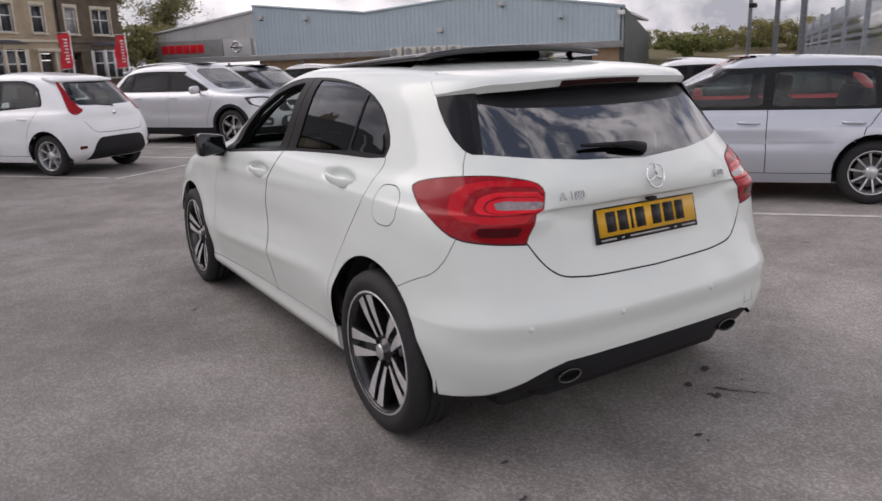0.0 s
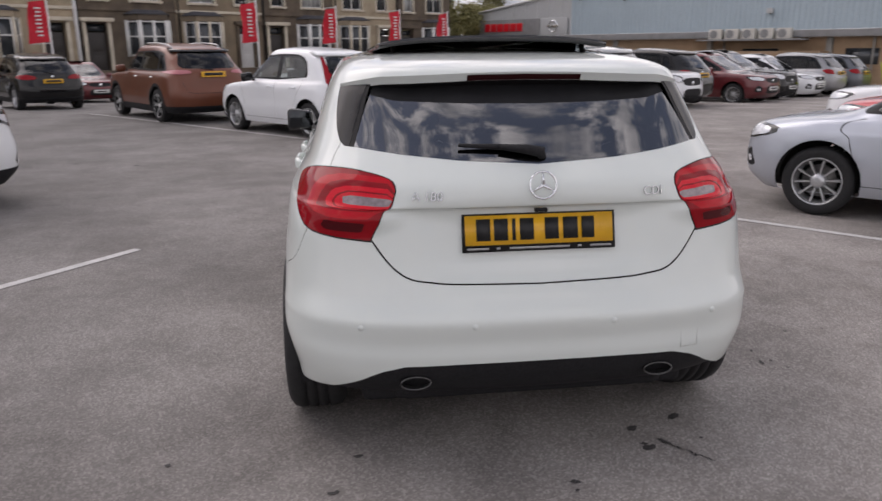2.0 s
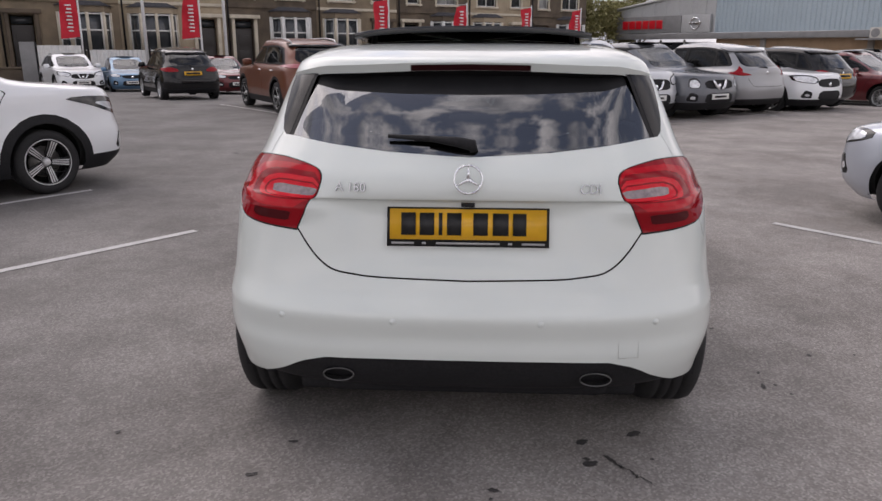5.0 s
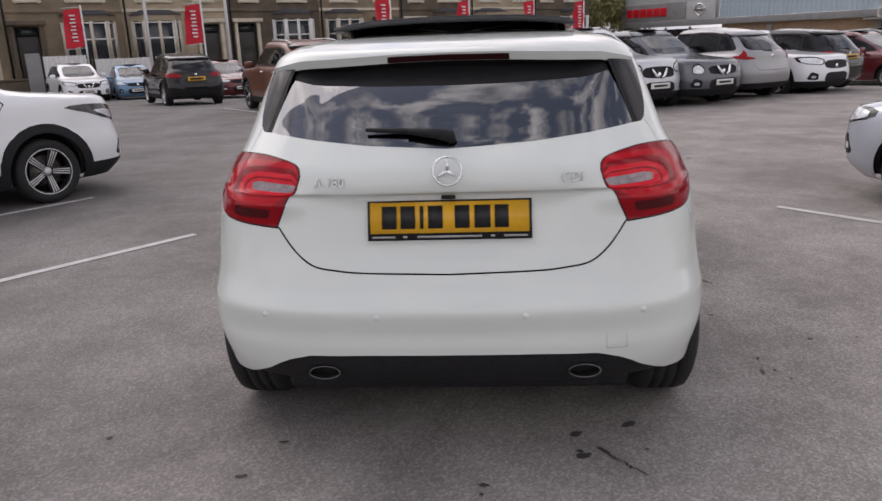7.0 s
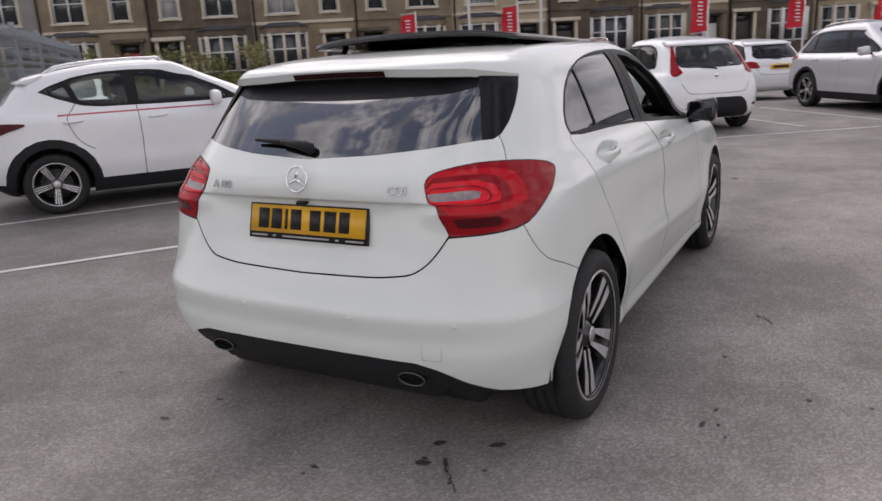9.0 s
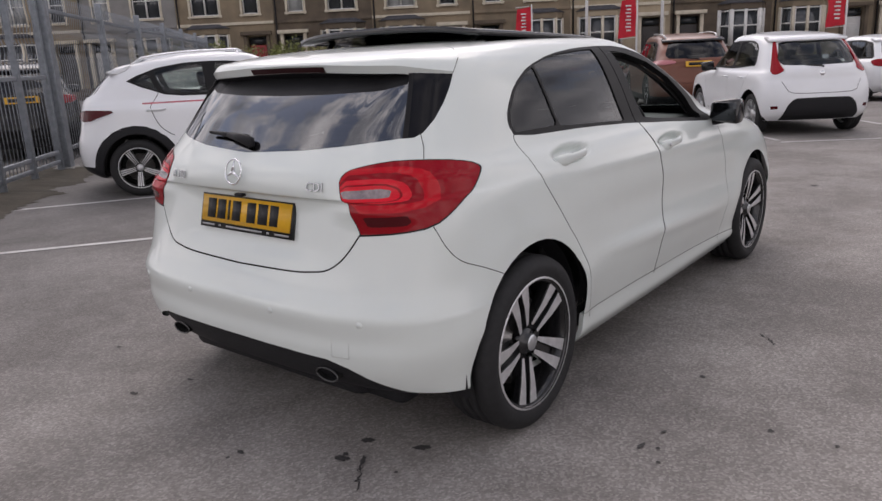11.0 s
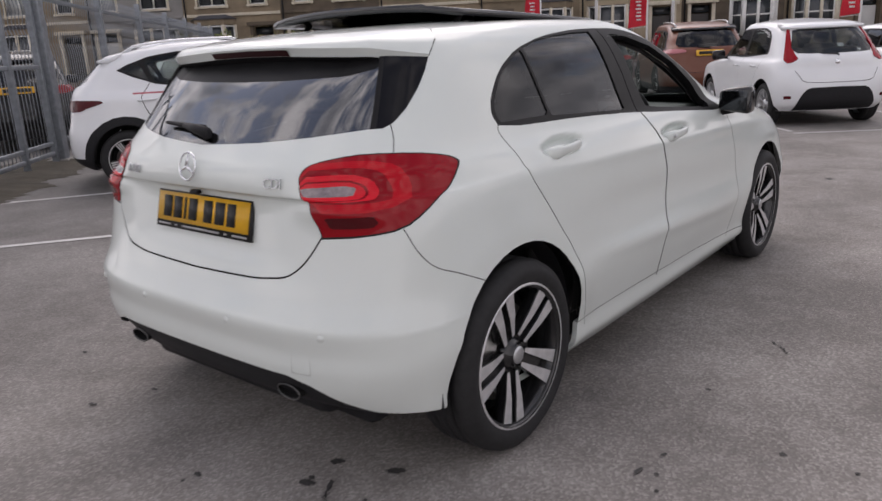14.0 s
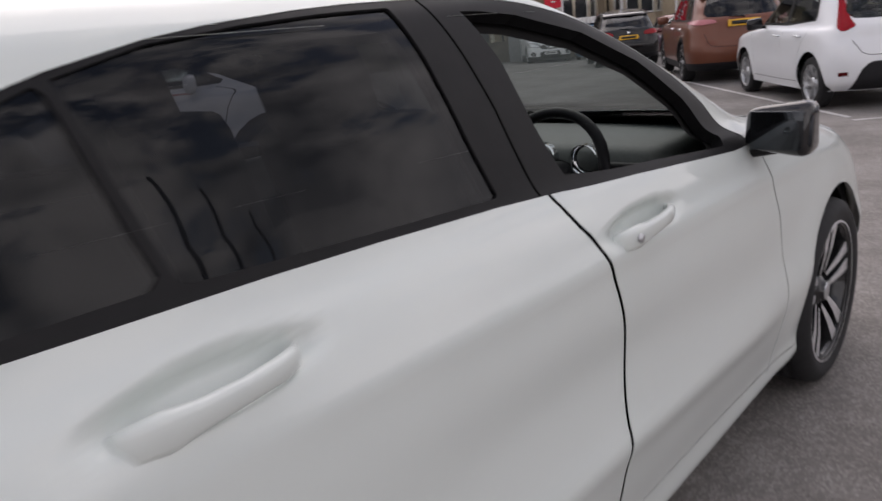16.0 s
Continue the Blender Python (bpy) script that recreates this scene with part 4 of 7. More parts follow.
def build_house(k, m, w, material, door, bay_white, flip, dormer):
    rnd = random.Random(50 + k)
    house = thing("terraced_house", {SANDSTONE: "smoke-stained sandstone terraced house with bay window", DARK_STONE: "blackened stone terraced house with dark bays", PALE_STONE: "cleaned pale stone terraced house with bay window", RENDERED: "grey rendered terraced house with white windows"}[material], "house", m, "terrace of houses")
    s = -1 if flip else 1
    h = 7.0
    bx, dx = -s * w * 0.20, s * w * 0.31
    up = (-s * w * 0.20, s * w * 0.27)
    holes = [(dx - 0.55, dx + 0.55, 0.55, 3.1), (up[0] - 0.8, up[0] + 0.8, 4.35, 6.05), (up[1] - 0.45, up[1] + 0.45, 4.35, 6.05), (bx - 0.9, bx + 0.9, 1.3, 3.2)]
    part("front_wall", hole_wall(w, h, holes), material, house, smooth=False)
    part("back_wall", boxed((w - 0.02, 0.3, h), (0, 8.2, h / 2)), material, house, smooth=False)
    bay_window(house, bx, 1.25, 2.05, 2.5, material, bay_white)
    window_unit(house, 1.6, 1.7, pose(up[0], 0.08, 5.2), 2, True, rnd.random() < 0.4)
    window_unit(house, 0.9, 1.7, pose(up[1], 0.08, 5.2), 1, True, rnd.random() < 0.4)
    d = part("front_door", boxed((0.95, 0.06, 2.05), (0, 0, 0), 0.01), door, house)
    d.matrix_basis = pose(dx, 0.16, 1.60)
    for zz in (-0.5, 0.35):
        part("door_panel", boxed((0.62, 0.03, 0.62), (0, -0.035, zz), 0.01), door, d)
    part("fanlight", boxed((0.95, 0.03, 0.36), (0, 0.02, 1.26)), HOUSE_GLASS, d)
    surround = bmesh.new()
    for e in (-1, 1):
        box(surround, (0.18, 0.22, 2.7), (dx + e * 0.66, -0.05, 1.85), 0.01)
    box(surround, (1.75, 0.42, 0.20), (dx, -0.12, 3.28), 0.01)
    part("door_surround", surround, STONE_TRIM if k % 3 else DARK_STONE, house)
    part("door_step", boxed((1.3, 0.8, 0.55), (dx, -0.40, 0.275), 0.02), CONCRETE, house)
    part("string_course", boxed((w - 0.04, 0.12, 0.16), (0, -0.04, 3.85), 0.01), STONE_TRIM if k % 2 else material, house)
    part("eaves_gutter", boxed((w - 0.02, 0.30, 0.22), (0, -0.12, h - 0.02), 0.02), TRIM, house)
    roof = bmesh.new()
    a = [roof.verts.new(p) for p in ((-w / 2, -0.25, h + 0.09), (w / 2, -0.25, h + 0.09), (w / 2, 4.1, h + 3.1), (-w / 2, 4.1, h + 3.1), (w / 2, 8.6, h + 0.09), (-w / 2, 8.6, h + 0.09))]
    roof.faces.new(a[:4])
    roof.faces.new((a[3], a[2], a[4], a[5]))
    roof.faces.new((a[0], a[3], a[5]))
    roof.faces.new((a[1], a[4], a[2]))
    roof.faces.new((a[0], a[5], a[4], a[1]))
    roof_ob = part("roof", roof, SLATE, house, smooth=False)
    stack = bmesh.new()
    box(stack, (0.9, 0.7, 1.5), (w / 2 - 0.5, 4.1, h + 3.3), 0.02)
    st = part("chimney", stack, material, roof_ob, smooth=False)
    for e in (-0.22, 0.22):
        pot = lathe([(0.0, 0.0), (0.13, 0.0), (0.10, 0.45), (0.07, 0.45)], 12)
        part("chimney_pot", pot, BUFF_BRICK, roof_ob).matrix_basis = pose(w / 2 - 0.5 + e, 4.1, h + 4.05, 0, -90, 0)
    if dormer:
        dm = bmesh.new()
        box(dm, (1.5, 1.9, 1.3), (bx, 1.35, h + 1.05), 0.02)
        dob = part("dormer", dm, SLATE, roof_ob, smooth=False)
        part("dormer_window", boxed((1.2, 0.05, 0.9), (bx, 0.385, h + 1.10)), HOUSE_GLASS, roof_ob)
        fr = bmesh.new()
        for e in (-0.6, 0.0, 0.6):
            box(fr, (0.08, 0.06, 1.0), (bx + e, 0.36, h + 1.10))
        for zz in (0.62, 1.58):
            box(fr, (1.28, 0.058, 0.08), (bx, 0.362, h + zz))
        part("dormer_frame", fr, WINDOW_WHITE, roof_ob)
    for e in (-1,):
        pipe = tube([(e * (w / 2 - 0.15), -0.10, 0.2), (e * (w / 2 - 0.15), -0.10, h - 0.1)], 0.05, 8)
        part("drain_pipe", pipe, TRIM, house)
    return house


HOUSE_FOOT, HOUSE_WAY = Vector((-8.3, 44.4)), Vector((0.803, 0.598))
HOUSE_TURN = math.degrees(math.atan2(HOUSE_WAY.y, HOUSE_WAY.x))
styles = [RENDERED, SANDSTONE, RENDERED, SANDSTONE, DARK_STONE, SANDSTONE, SANDSTONE, PALE_STONE, DARK_STONE, SANDSTONE, DARK_STONE, PALE_STONE, DARK_STONE]
doors = [DOOR_WHITE, DOOR_DARK, DOOR_WHITE, DOOR_RED, DOOR_DARK, DOOR_DARK, DOOR_DARK, DOOR_DARK, DOOR_DARK, DOOR_WHITE, DOOR_DARK, DOOR_DARK, DOOR_DARK]
for k in range(13):
    p = HOUSE_FOOT + HOUSE_WAY * (-49.5 + 5.6 * k)
    build_house(k, pose(p.x, p.y, -0.15, 0, 0, HOUSE_TURN), 5.6, styles[k], doors[k], k in (8, 10, 12), k % 2 == 0, k > 9)


build_house(13, pose(9.0, 80.0, -0.5, 0, 0, -10), 5.6, DARK_STONE, DOOR_DARK, False, True, False)


def place_on(foot, way, along, out):
    p = foot + way * along + Vector((way.y, -way.x)) * out
    return p.x, p.y


# low garden wall and white corrugated hoarding in front of the houses
for k in range(-9, 4):
    x, y = place_on(HOUSE_FOOT, HOUSE_WAY, 5.6 * k, 3.2)
    wall = part("garden_wall", boxed((5.55, 0.25, 0.95), (0, 0, 0.475), 0.02), DARK_STONE)
    wall.matrix_basis = pose(x, y, -0.50, 0, 0, HOUSE_TURN)
    tagged(wall, "low dark stone garden wall before the houses", "wall", "garden walls")
    part("coping", boxed((5.57, 0.34, 0.09), (0, 0, 0.995), 0.02), DARK_STONE, wall)


def hoarding(along, out, width, top):
    x, y = place_on(HOUSE_FOOT, HOUSE_WAY, along, out)
    ob = thing("hoarding", "white corrugated sheet hoarding on dark posts", "fence", pose(x, y, -0.5, 0, 0, HOUSE_TURN), "hoardings")
    n = int(width / 0.20)
    bm = bmesh.new()
    pts = [(0.20 * i + dx, dy) for i in range(n) for dx, dy in ((0, 0), (0.06, 0), (0.09, -0.04), (0.16, -0.04), (0.19, 0))]
    lo, hi = [bm.verts.new((a, b, 0.35)) for a, b in pts], [bm.verts.new((a, b, top + 0.5)) for a, b in pts]
    for i in range(len(pts) - 1):
        bm.faces.new((lo[i], lo[i + 1], hi[i + 1], hi[i]))
    part("sheet", bm, WINDOW_WHITE, ob, smooth=False)
    part("rail", boxed((width, 0.06, 0.08), (width / 2, 0.05, top * 0.6 + 0.5), 0.01), TRIM, ob)
    for x in (-0.06, width + 0.06):
        part("post", boxed((0.09, 0.09, top + 0.62), (x, 0.04, (top + 0.62) / 2), 0.01), TRIM, ob)


hoarding(-17.6, 4.6, 1.9, 1.50)
hoarding(-15.45, 4.6, 2.6, 1.30)
dark_board = part("board", boxed((0.6, 0.05, 2.15), (0, 0, 1.075), 0.01), FASCIA)
dark_board.matrix_basis = pose(*place_on(HOUSE_FOOT, HOUSE_WAY, -18.0, 4.6), -0.5, 0, 0, HOUSE_TURN)
tagged(dark_board, "dark weathered timber board beside white hoarding", "board")


# ---- showroom building with blue cladding ----
def build_showroom():
    a = Vector((17.0, 53.5))
    way = Vector((0.6, -0.8))
    turn = math.degrees(math.atan2(way.y, way.x))
    base = -0.9
    ob = thing("showroom_building", "blue grey clad car showroom on a buff brick base", "building", pose(a.x, a.y, base, 0, 0, turn), kind="")
    top = [(0.0, 7.0), (9.2, 6.0), (18.2, 6.75), (27.2, 5.45)]
    low = 3.45

    def roof_at(x):
        for (x0, z0), (x1, z1) in zip(top, top[1:]):
            if x0 <= x <= x1:
                return z0 + (z1 - z0) * (x - x0) / (x1 - x0)
        return top[-1][1]

    def clad(x0, x1, name, fn, material, pitch=0.33, y=0.0):
        bm = bmesh.new()
        x = x0
        cols = []
        while x < x1 - 1e-6:
            for dx, dy in ((0.0, 0.0), (0.20, 0.0), (0.225, 0.035), (0.305, 0.035)):
                if x + dx < x1:
                    cols.append((x + dx, dy))
            x += pitch
        cols.append((x1, 0.0))
        lo, hi = [bm.verts.new((cx, y + cy, low)) for cx, cy in cols], [bm.verts.new((cx, y + cy, fn(cx))) for cx, cy in cols]
        for i in range(len(cols) - 1):
            bm.faces.new((lo[i], lo[i + 1], hi[i + 1], hi[i]))
        return part(name, bm, material, ob, smooth=False)

    clad(0, 9.2, "cladding", roof_at, CLADDING_BLUE)
    clad(9.2, 27.2, "cladding", roof_at, CLADDING_BLUE)
    for (x0, z0), (x1, z1) in zip(top, top[1:]):
        part("roof_edge", tube([(x0, -0.02, z0 + 0.02), (x1, -0.02, z1 + 0.02)], 0.09, 6), CLADDING_BLUE, ob)
    clad(-9.5, -0.02, "front_cladding", lambda x: 5.3 + 1.25 * (x + 9.5) / 9.5, CLADDING_GREY, 1.2)
    part("roof_edge", tube([(-9.5, -0.02, 5.35), (0, -0.02, 6.6)], 0.12, 6), CLADDING_GREY, ob)
    part("fascia", boxed((36.6, 0.50, 0.42), (8.85, -0.22, low - 0.23), 0.02), FASCIA, ob)
    part("brick_wall", boxed((27.0, 0.30, low - 0.44), (13.7, 0.22, (low - 0.44) / 2)), BUFF_BRICK, ob, smooth=False)
    for k in range(4):
        part("showroom_window", boxed((2.1, 0.05, 2.5), (-8.3 + 2.25 * k, 0.20, 1.55)), HOUSE_GLASS, ob)
        part("window_post", boxed((0.12, 0.14, 2.95), (-9.42 + 2.25 * k, 0.18, 1.48)), CLADDING_GREY, ob)
    for x in (4.0, 11.2, 18.6, 22.5):
        part("pilaster", boxed((0.35, 0.25, low - 0.46), (x, 0.02, (low - 0.46) / 2), 0.01), CONCRETE, ob)
    for x, w in ((6.5, 1.6), (14.5, 2.2), (20.4, 1.8)):
        part("window_strip", boxed((w, 0.06, 0.9), (x, 0.05, 1.9)), HOUSE_GLASS, ob)
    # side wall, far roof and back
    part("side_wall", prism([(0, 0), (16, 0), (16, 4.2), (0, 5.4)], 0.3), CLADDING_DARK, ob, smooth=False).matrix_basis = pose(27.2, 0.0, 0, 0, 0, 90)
    part("roof_sheet", prism([(-9.5, 5.2), (0, 6.5), (0, 6.9), (9.2, 5.9), (18.2, 6.65), (27.1, 5.35), (27.1, 5.2), (18.2, 6.5), (9.2, 5.75), (0, 6.4), (-9.5, 5.1)], 16.0), CLADDING_GREY, ob, smooth=False).matrix_basis = pose(0, 0.06, 0)
    # sign: a dark panel with red plain letter blocks, a grey panel with a round badge
    panel = part("sign_panel", boxed((6.4, 0.18, 1.25), (-5.9, -0.30, 4.10), 0.02), FASCIA, ob, "dark sign panel with red blocks")
    for k in range(6):
        part("sign_block", boxed((0.56, 0.10, 0.62), (-8.1 + 0.68 * k, -0.42, 4.10), 0.02), SIGN_RED, panel)
    pale = part("badge_panel", boxed((2.5, 0.16, 1.25), (-1.4, -0.30, 4.10), 0.02), CLADDING_GREY, ob)
    part("round_sign", tube([(-1.4 + 0.40 * math.cos(q), -0.42, 4.10 + 0.40 * math.sin(q)) for q in (2 * math.pi * i / 28 for i in range(28))], 0.06, 6, closed=True), CHROME, pale)
    part("sign_bar", boxed((1.05, 0.06, 0.16), (-1.4, -0.43, 4.10), 0.01), CHROME, pale)
    # flood lamps and cameras on the wall
    for x, z in ((0.8, 6.1), (4.6, 5.9), (19.3, 6.05), (23.2, 5.1), (15.0, 4.6)):
        lamp = part("flood_lamp", boxed((0.36, 0.22, 0.30), (x, -0.25, z), 0.03), CLADDING_GREY, ob)
        part("bracket", boxed((0.08, 0.24, 0.08), (x, -0.12, z - 0.16)), TRIM, lamp)
    part("camera", boxed((0.40, 0.30, 0.25), (27.0, -0.25, 5.1), 0.03), WINDOW_WHITE, ob)
    for x in (12.2, 21.0):
        part("drain_pipe", tube([(x, -0.08, 0.1), (x, -0.08, low - 0.45)], 0.06, 8), CONCRETE, ob)
    # air conditioners on a shelf
    for k in range(5):
        bm = boxed((0.86, 0.36, 0.62), (0, 0, 0.31), 0.03)
        p = a + way * (11.9 + 1.08 * k) + Vector((way.y, -way.x)) * 0.72
        ac = part("air_conditioner", bm, AC_CREAM)
        tagged(ac, "cream outdoor air conditioner on the fascia shelf", "air conditioner", "air conditioners")
        ac.matrix_basis = pose(p.x, p.y, base + low - 0.515, 0, 0, turn)
        part("fan_grille", lathe([(0.0, 0.012), (0.05, 0.012), (0.24, 0.006), (0.26, 0.0)], 24), FASCIA, ac).matrix_basis = pose(-0.1, -0.182, 0.31, 0, 0, -90)
    part("shelf", boxed((6.6, 1.15, 0.10), (14.1, -0.60, low - 0.567), 0.01), FASCIA, ob)
    part("lean_to", boxed((8.5, 1.5, 2.2), (14.4, -0.75, 1.1), 0.02), BUFF_BRICK, ob, smooth=False)
    return ob


build_showroom()


# ---- banners ----
def banner(x, y, height=4.33, base=-0.6):
    ob = thing("banner_pole", "tall white pole with a red vertical banner", "banner", pose(x, y, base, 0, 0, 38), "banners")
    part("pole", tube([(0, 0, 0), (0, 0, height * 0.5), (0, 0, height)], [0.06, 0.05, 0.035], 10), POLE_WHITE, ob)
    bm = bmesh.new()
    n = 14
    cols = []
    for k in range(n + 1):
        b = k / n
        z = height - 0.12 - 1.72 * b
        sag = 0.10 * math.sin(3.1 * b + x)
        cols.append([bm.verts.new((-0.05 - 0.70 * a - 0.12 * b * a, sag * a + 0.05 * math.sin(9 * b + 4 * a + y), z - 0.10 * a)) for a in (0, 0.33, 0.66, 1.0)])
    for p, q in zip(cols, cols[1:]):
        for i in range(3):
            bm.faces.new((p[i], p[i + 1], q[i + 1], q[i]))
    flag = part("banner", bm, FLAG_RED, ob, "red banner with white upright print")
    bars = bmesh.new()
    for k in range(8):
        box(bars, (0.26 - 0.05 * (k % 2), 0.012, 0.07), (-0.44 + 0.02 * (k % 2), -0.11, height - 0.46 - 0.16 * k))
    part("banner_print", bars, WINDOW_WHITE, flag)
    for z in (height - 0.08, height - 1.90):
        part("arm", tube([(0, 0, z), (-0.82, 0, z - 0.05)], 0.014, 6), POLE_WHITE, ob)


for x, y in ((-18.5, 31.9), (-13.0, 32.4), (-4.3, 33.6), (-0.65, 38.2), (2.95, 41.0), (6.05, 43.4)):
    banner(x, y)
for x, y in ((-15.95, 33.0), (-12.25, 33.6)):
    ob = thing("lamp_pole", "plain pale street pole", "pole", pose(x, y, -0.6))
    part("pole", tube([(0, 0, 0), (0, 0, 8.5)], [0.09, 0.06], 10), POLE_WHITE, ob)


# ---- steel mesh fence with wavy pales ----
def mesh_fence(a, b, panels, height=2.35, name="steel_fence", rails=(0.45,), stile=0.11, pitch=0.11, post_up=0.0, bow=0.030):
    """Posts, rails and slim pales with a bow in them; the first post is a thick one if post_up is given."""
    a, b = Vector(a), Vector(b)
    d = b - a
    turn = math.degrees(math.atan2(d.y, d.x))
    ob = thing(name, "grey galvanised steel gate with slim pales" if name == "steel_gate" else "grey galvanised steel fence with bowed slim pales", "fence", pose(a.x, a.y, ground_z(*a), 0, 0, turn), "steel fences")
    w = d.length / panels
    pale = bmesh.new()
    pts = [(0, 0.0, 0.12), (0, 0, 0.9)] + [(0, bow * (math.exp(-((z - 1.70) / 0.10) ** 2) + math.exp(-((z - 2.08) / 0.10) ** 2)), z) for z in np.linspace(1.42, 2.30, 12)] + [(0, 0, height)]
    tube(pts, 0.0062, 4, pale)
    pale_me = mesh_of("pale", pale, GALV)
    post_me = mesh_of("post", boxed((stile, stile, height + 0.10), (0, 0, height / 2 + 0.05), 0.010), GALV)
    rail_me = mesh_of("rail", boxed((w - stile, 0.05, 0.055), (w / 2, 0, 0), 0.008), GALV)
    for k in range(panels + 1):
        if k or post_up:
            share("post", post_me, pose(k * w, 0, 0), ob)
        if k == panels:
            break
        for z in rails:
            share("rail", rail_me, pose(k * w, 0.0, z), ob)
        n = int((w - stile) / pitch)
        for i in range(n):
            share("pale", pale_me, pose(k * w + stile / 2 + (i + 0.5) * (w - stile) / n, -0.028, 0), ob)
    return ob


def gate_post(x, y, h):
    ob = part("gate_post", boxed((0.19, 0.19, h), (0, 0, h / 2), 0.015), GALV)
    ob.matrix_basis = pose(x, y, ground_z(x, y), 0, 0, -44)
    part("post_foot", boxed((0.30, 0.30, 0.06), (0, 0, 0.03), 0.02), CONCRETE, ob)
    tagged(ob, "thick square galvanised steel gate post", "post")


mesh_fence((-8.85, 2.85), (-24.2, 16.2), 6, 2.50, rails=(0.30, 2.28))
mesh_fence((-8.72, 2.72), (-4.6, -1.31), 6, 3.3, "steel_gate", (0.16, 0.30, 1.35, 3.2), 0.075, 0.10, 1)
gate_post(-8.85, 2.85, 3.7)
mesh_fence((7.0, 1.45), (33.0, 19.7), 8, 2.60, rails=(0.45,), pitch=0.15, post_up=1, bow=0.035)


# ---- a dirty strip at the foot of the gate ----
def verge():
    bm = bmesh.new()
    rnd = random.Random(4)
    a, b = Vector((-9.3, 2.60)), Vector((-4.9, -1.75))
    d = (b - a).normalized()
    s = Vector((-d.y, d.x))
    rows = []
    for k in range(90):
        p = a + (b - a) * k / 89
        w = 0.95 + 0.30 * noise.noise(Vector((0.16 * k, 0, 3))) + 0.10 * noise.noise(Vector((0.7 * k, 5, 3)))
        rows.append([bm.verts.new((p.x + s.x * q, p.y + s.y * q, z)) for q, z in ((-0.35, 0.002), (0.0, 0.05 + 0.02 * rnd.random()), (w * 0.6, 0.035 + 0.025 * rnd.random()), (w * 1.15, 0.003))])
    for p, q in zip(rows, rows[1:]):
        for i in range(3):
            bm.faces.new((p[i], q[i], q[i + 1], p[i + 1]))
    bmesh.ops.recalc_face_normals(bm, faces=bm.faces)
    verge_ob = part("verge", bm, SOIL)
    verge_ob.matrix_basis = pose(0, 0, -0.02)
    tagged(verge_ob, "strip of dirt and moss at the gate", "verge", kind="structure")


verge()


# ---- trees and hedges ----
def leaf_mesh(name, clumps, size, seed, material):
    """Many small leaf blades round the clumps (centre, radius, count), as one mesh."""
    rng = np.random.default_rng(seed)
    c = np.concatenate([np.array(p) + rng.normal(0, 0.45, (n, 3)) * r * np.array((1, 1, 0.8)) for p, r, n in clumps])
    a = rng.normal(0, 1, c.shape)
    a /= np.linalg.norm(a, axis=1, keepdims=True)
    b = np.cross(a, rng.normal(0, 1, c.shape))
    b /= np.linalg.norm(b, axis=1, keepdims=True)
    s = size * rng.uniform(0.6, 1.4, (len(c), 1))
    v = np.stack([c - a * s, c + b * s * 0.55, c + a * s, c - b * s * 0.55], 1).reshape(-1, 3)
    me = bpy.data.meshes.new(name)
    me.from_pydata(v.tolist(), [], np.arange(len(v)).reshape(-1, 4).tolist())
    me.materials.append(material)
    return me


def build_tree(name, label, x, y, z, height, spread, material, leaves, size, seed, bare=False):
    rnd = random.Random(seed)
    ob = thing(name, label, "tree", pose(x, y, z), "trees")
    bm = bmesh.new()
    tips = []

    def limb(p, d, length, r, depth):
        pts, rad = [p], [r]
        for k in range(3):
            d = (d + Vector((rnd.gauss(0, 0.16), rnd.gauss(0, 0.16), rnd.gauss(0.05, 0.10)))).normalized()
            pts.append(pts[-1] + d * length / 3)
            rad.append(r * (1 - 0.22 * (k + 1)))
        tube(pts, rad, 6 if depth < 2 else 4, bm)
        if depth == (4 if bare else 3):
            tips.append(pts[-1])
            return
        for k in range(rnd.choice((2, 3, 3))):
            t = rnd.choice((2, 3))
            side = Vector((rnd.gauss(0, 1), rnd.gauss(0, 1), rnd.uniform(0.1, 0.9))).normalized()
            limb(pts[t], (d * 0.7 + side * 0.75).normalized(), length * rnd.uniform(0.6, 0.8), rad[t] * 0.62, depth + 1)
        tips.append(pts[-1])

    limb(Vector((0, 0, -0.2)), Vector((0, 0, 1)), height * 0.36, height * 0.022, 0)
    part("trunk", bm, BARK, ob)
    per = max(4, leaves // max(1, len(tips)))
    me = leaf_mesh("crown", [((p.x * spread, p.y * spread, p.z), height * 0.085, per) for p in tips], size, seed, material)
    share("crown", me, Matrix.Identity(4), ob)
    return ob


grown = [build_tree("tree", "large tree in thin spring leaf behind the street", 9.8, 66.0, -0.9, 13.5, 1.0, LEAF_DULL, 6500, 0.13, 20)]
for x, y, s in ((5.6, 72.0, 70), (2.5, 78.0, 160), (14.5, 74.0, 250), (-2.0, 82.0, 20)):
    copy_thing(grown[0], pose(x, y, -0.9, 0, 0, s))
low_tree = build_tree("tree", "bushy tree in spring leaf before a stone house", 9.6, 60.5, -0.9, 8.0, 1.0, LEAF_DULL, 8000, 0.11, 77)
for x, y, s in ((11.8, 61.5, 80), (13.6, 65.0, 200), (7.6, 63.0, 300)):
    copy_thing(low_tree, pose(x, y, -0.9, 0, 0, s))
build_tree("tree", "bare pale tree behind the showroom", 14.8, 70.5, -0.9, 11.5, 1.0, LEAF_DULL, 300, 0.08, 31, True)
rnd_far = random.Random(8)
far = []
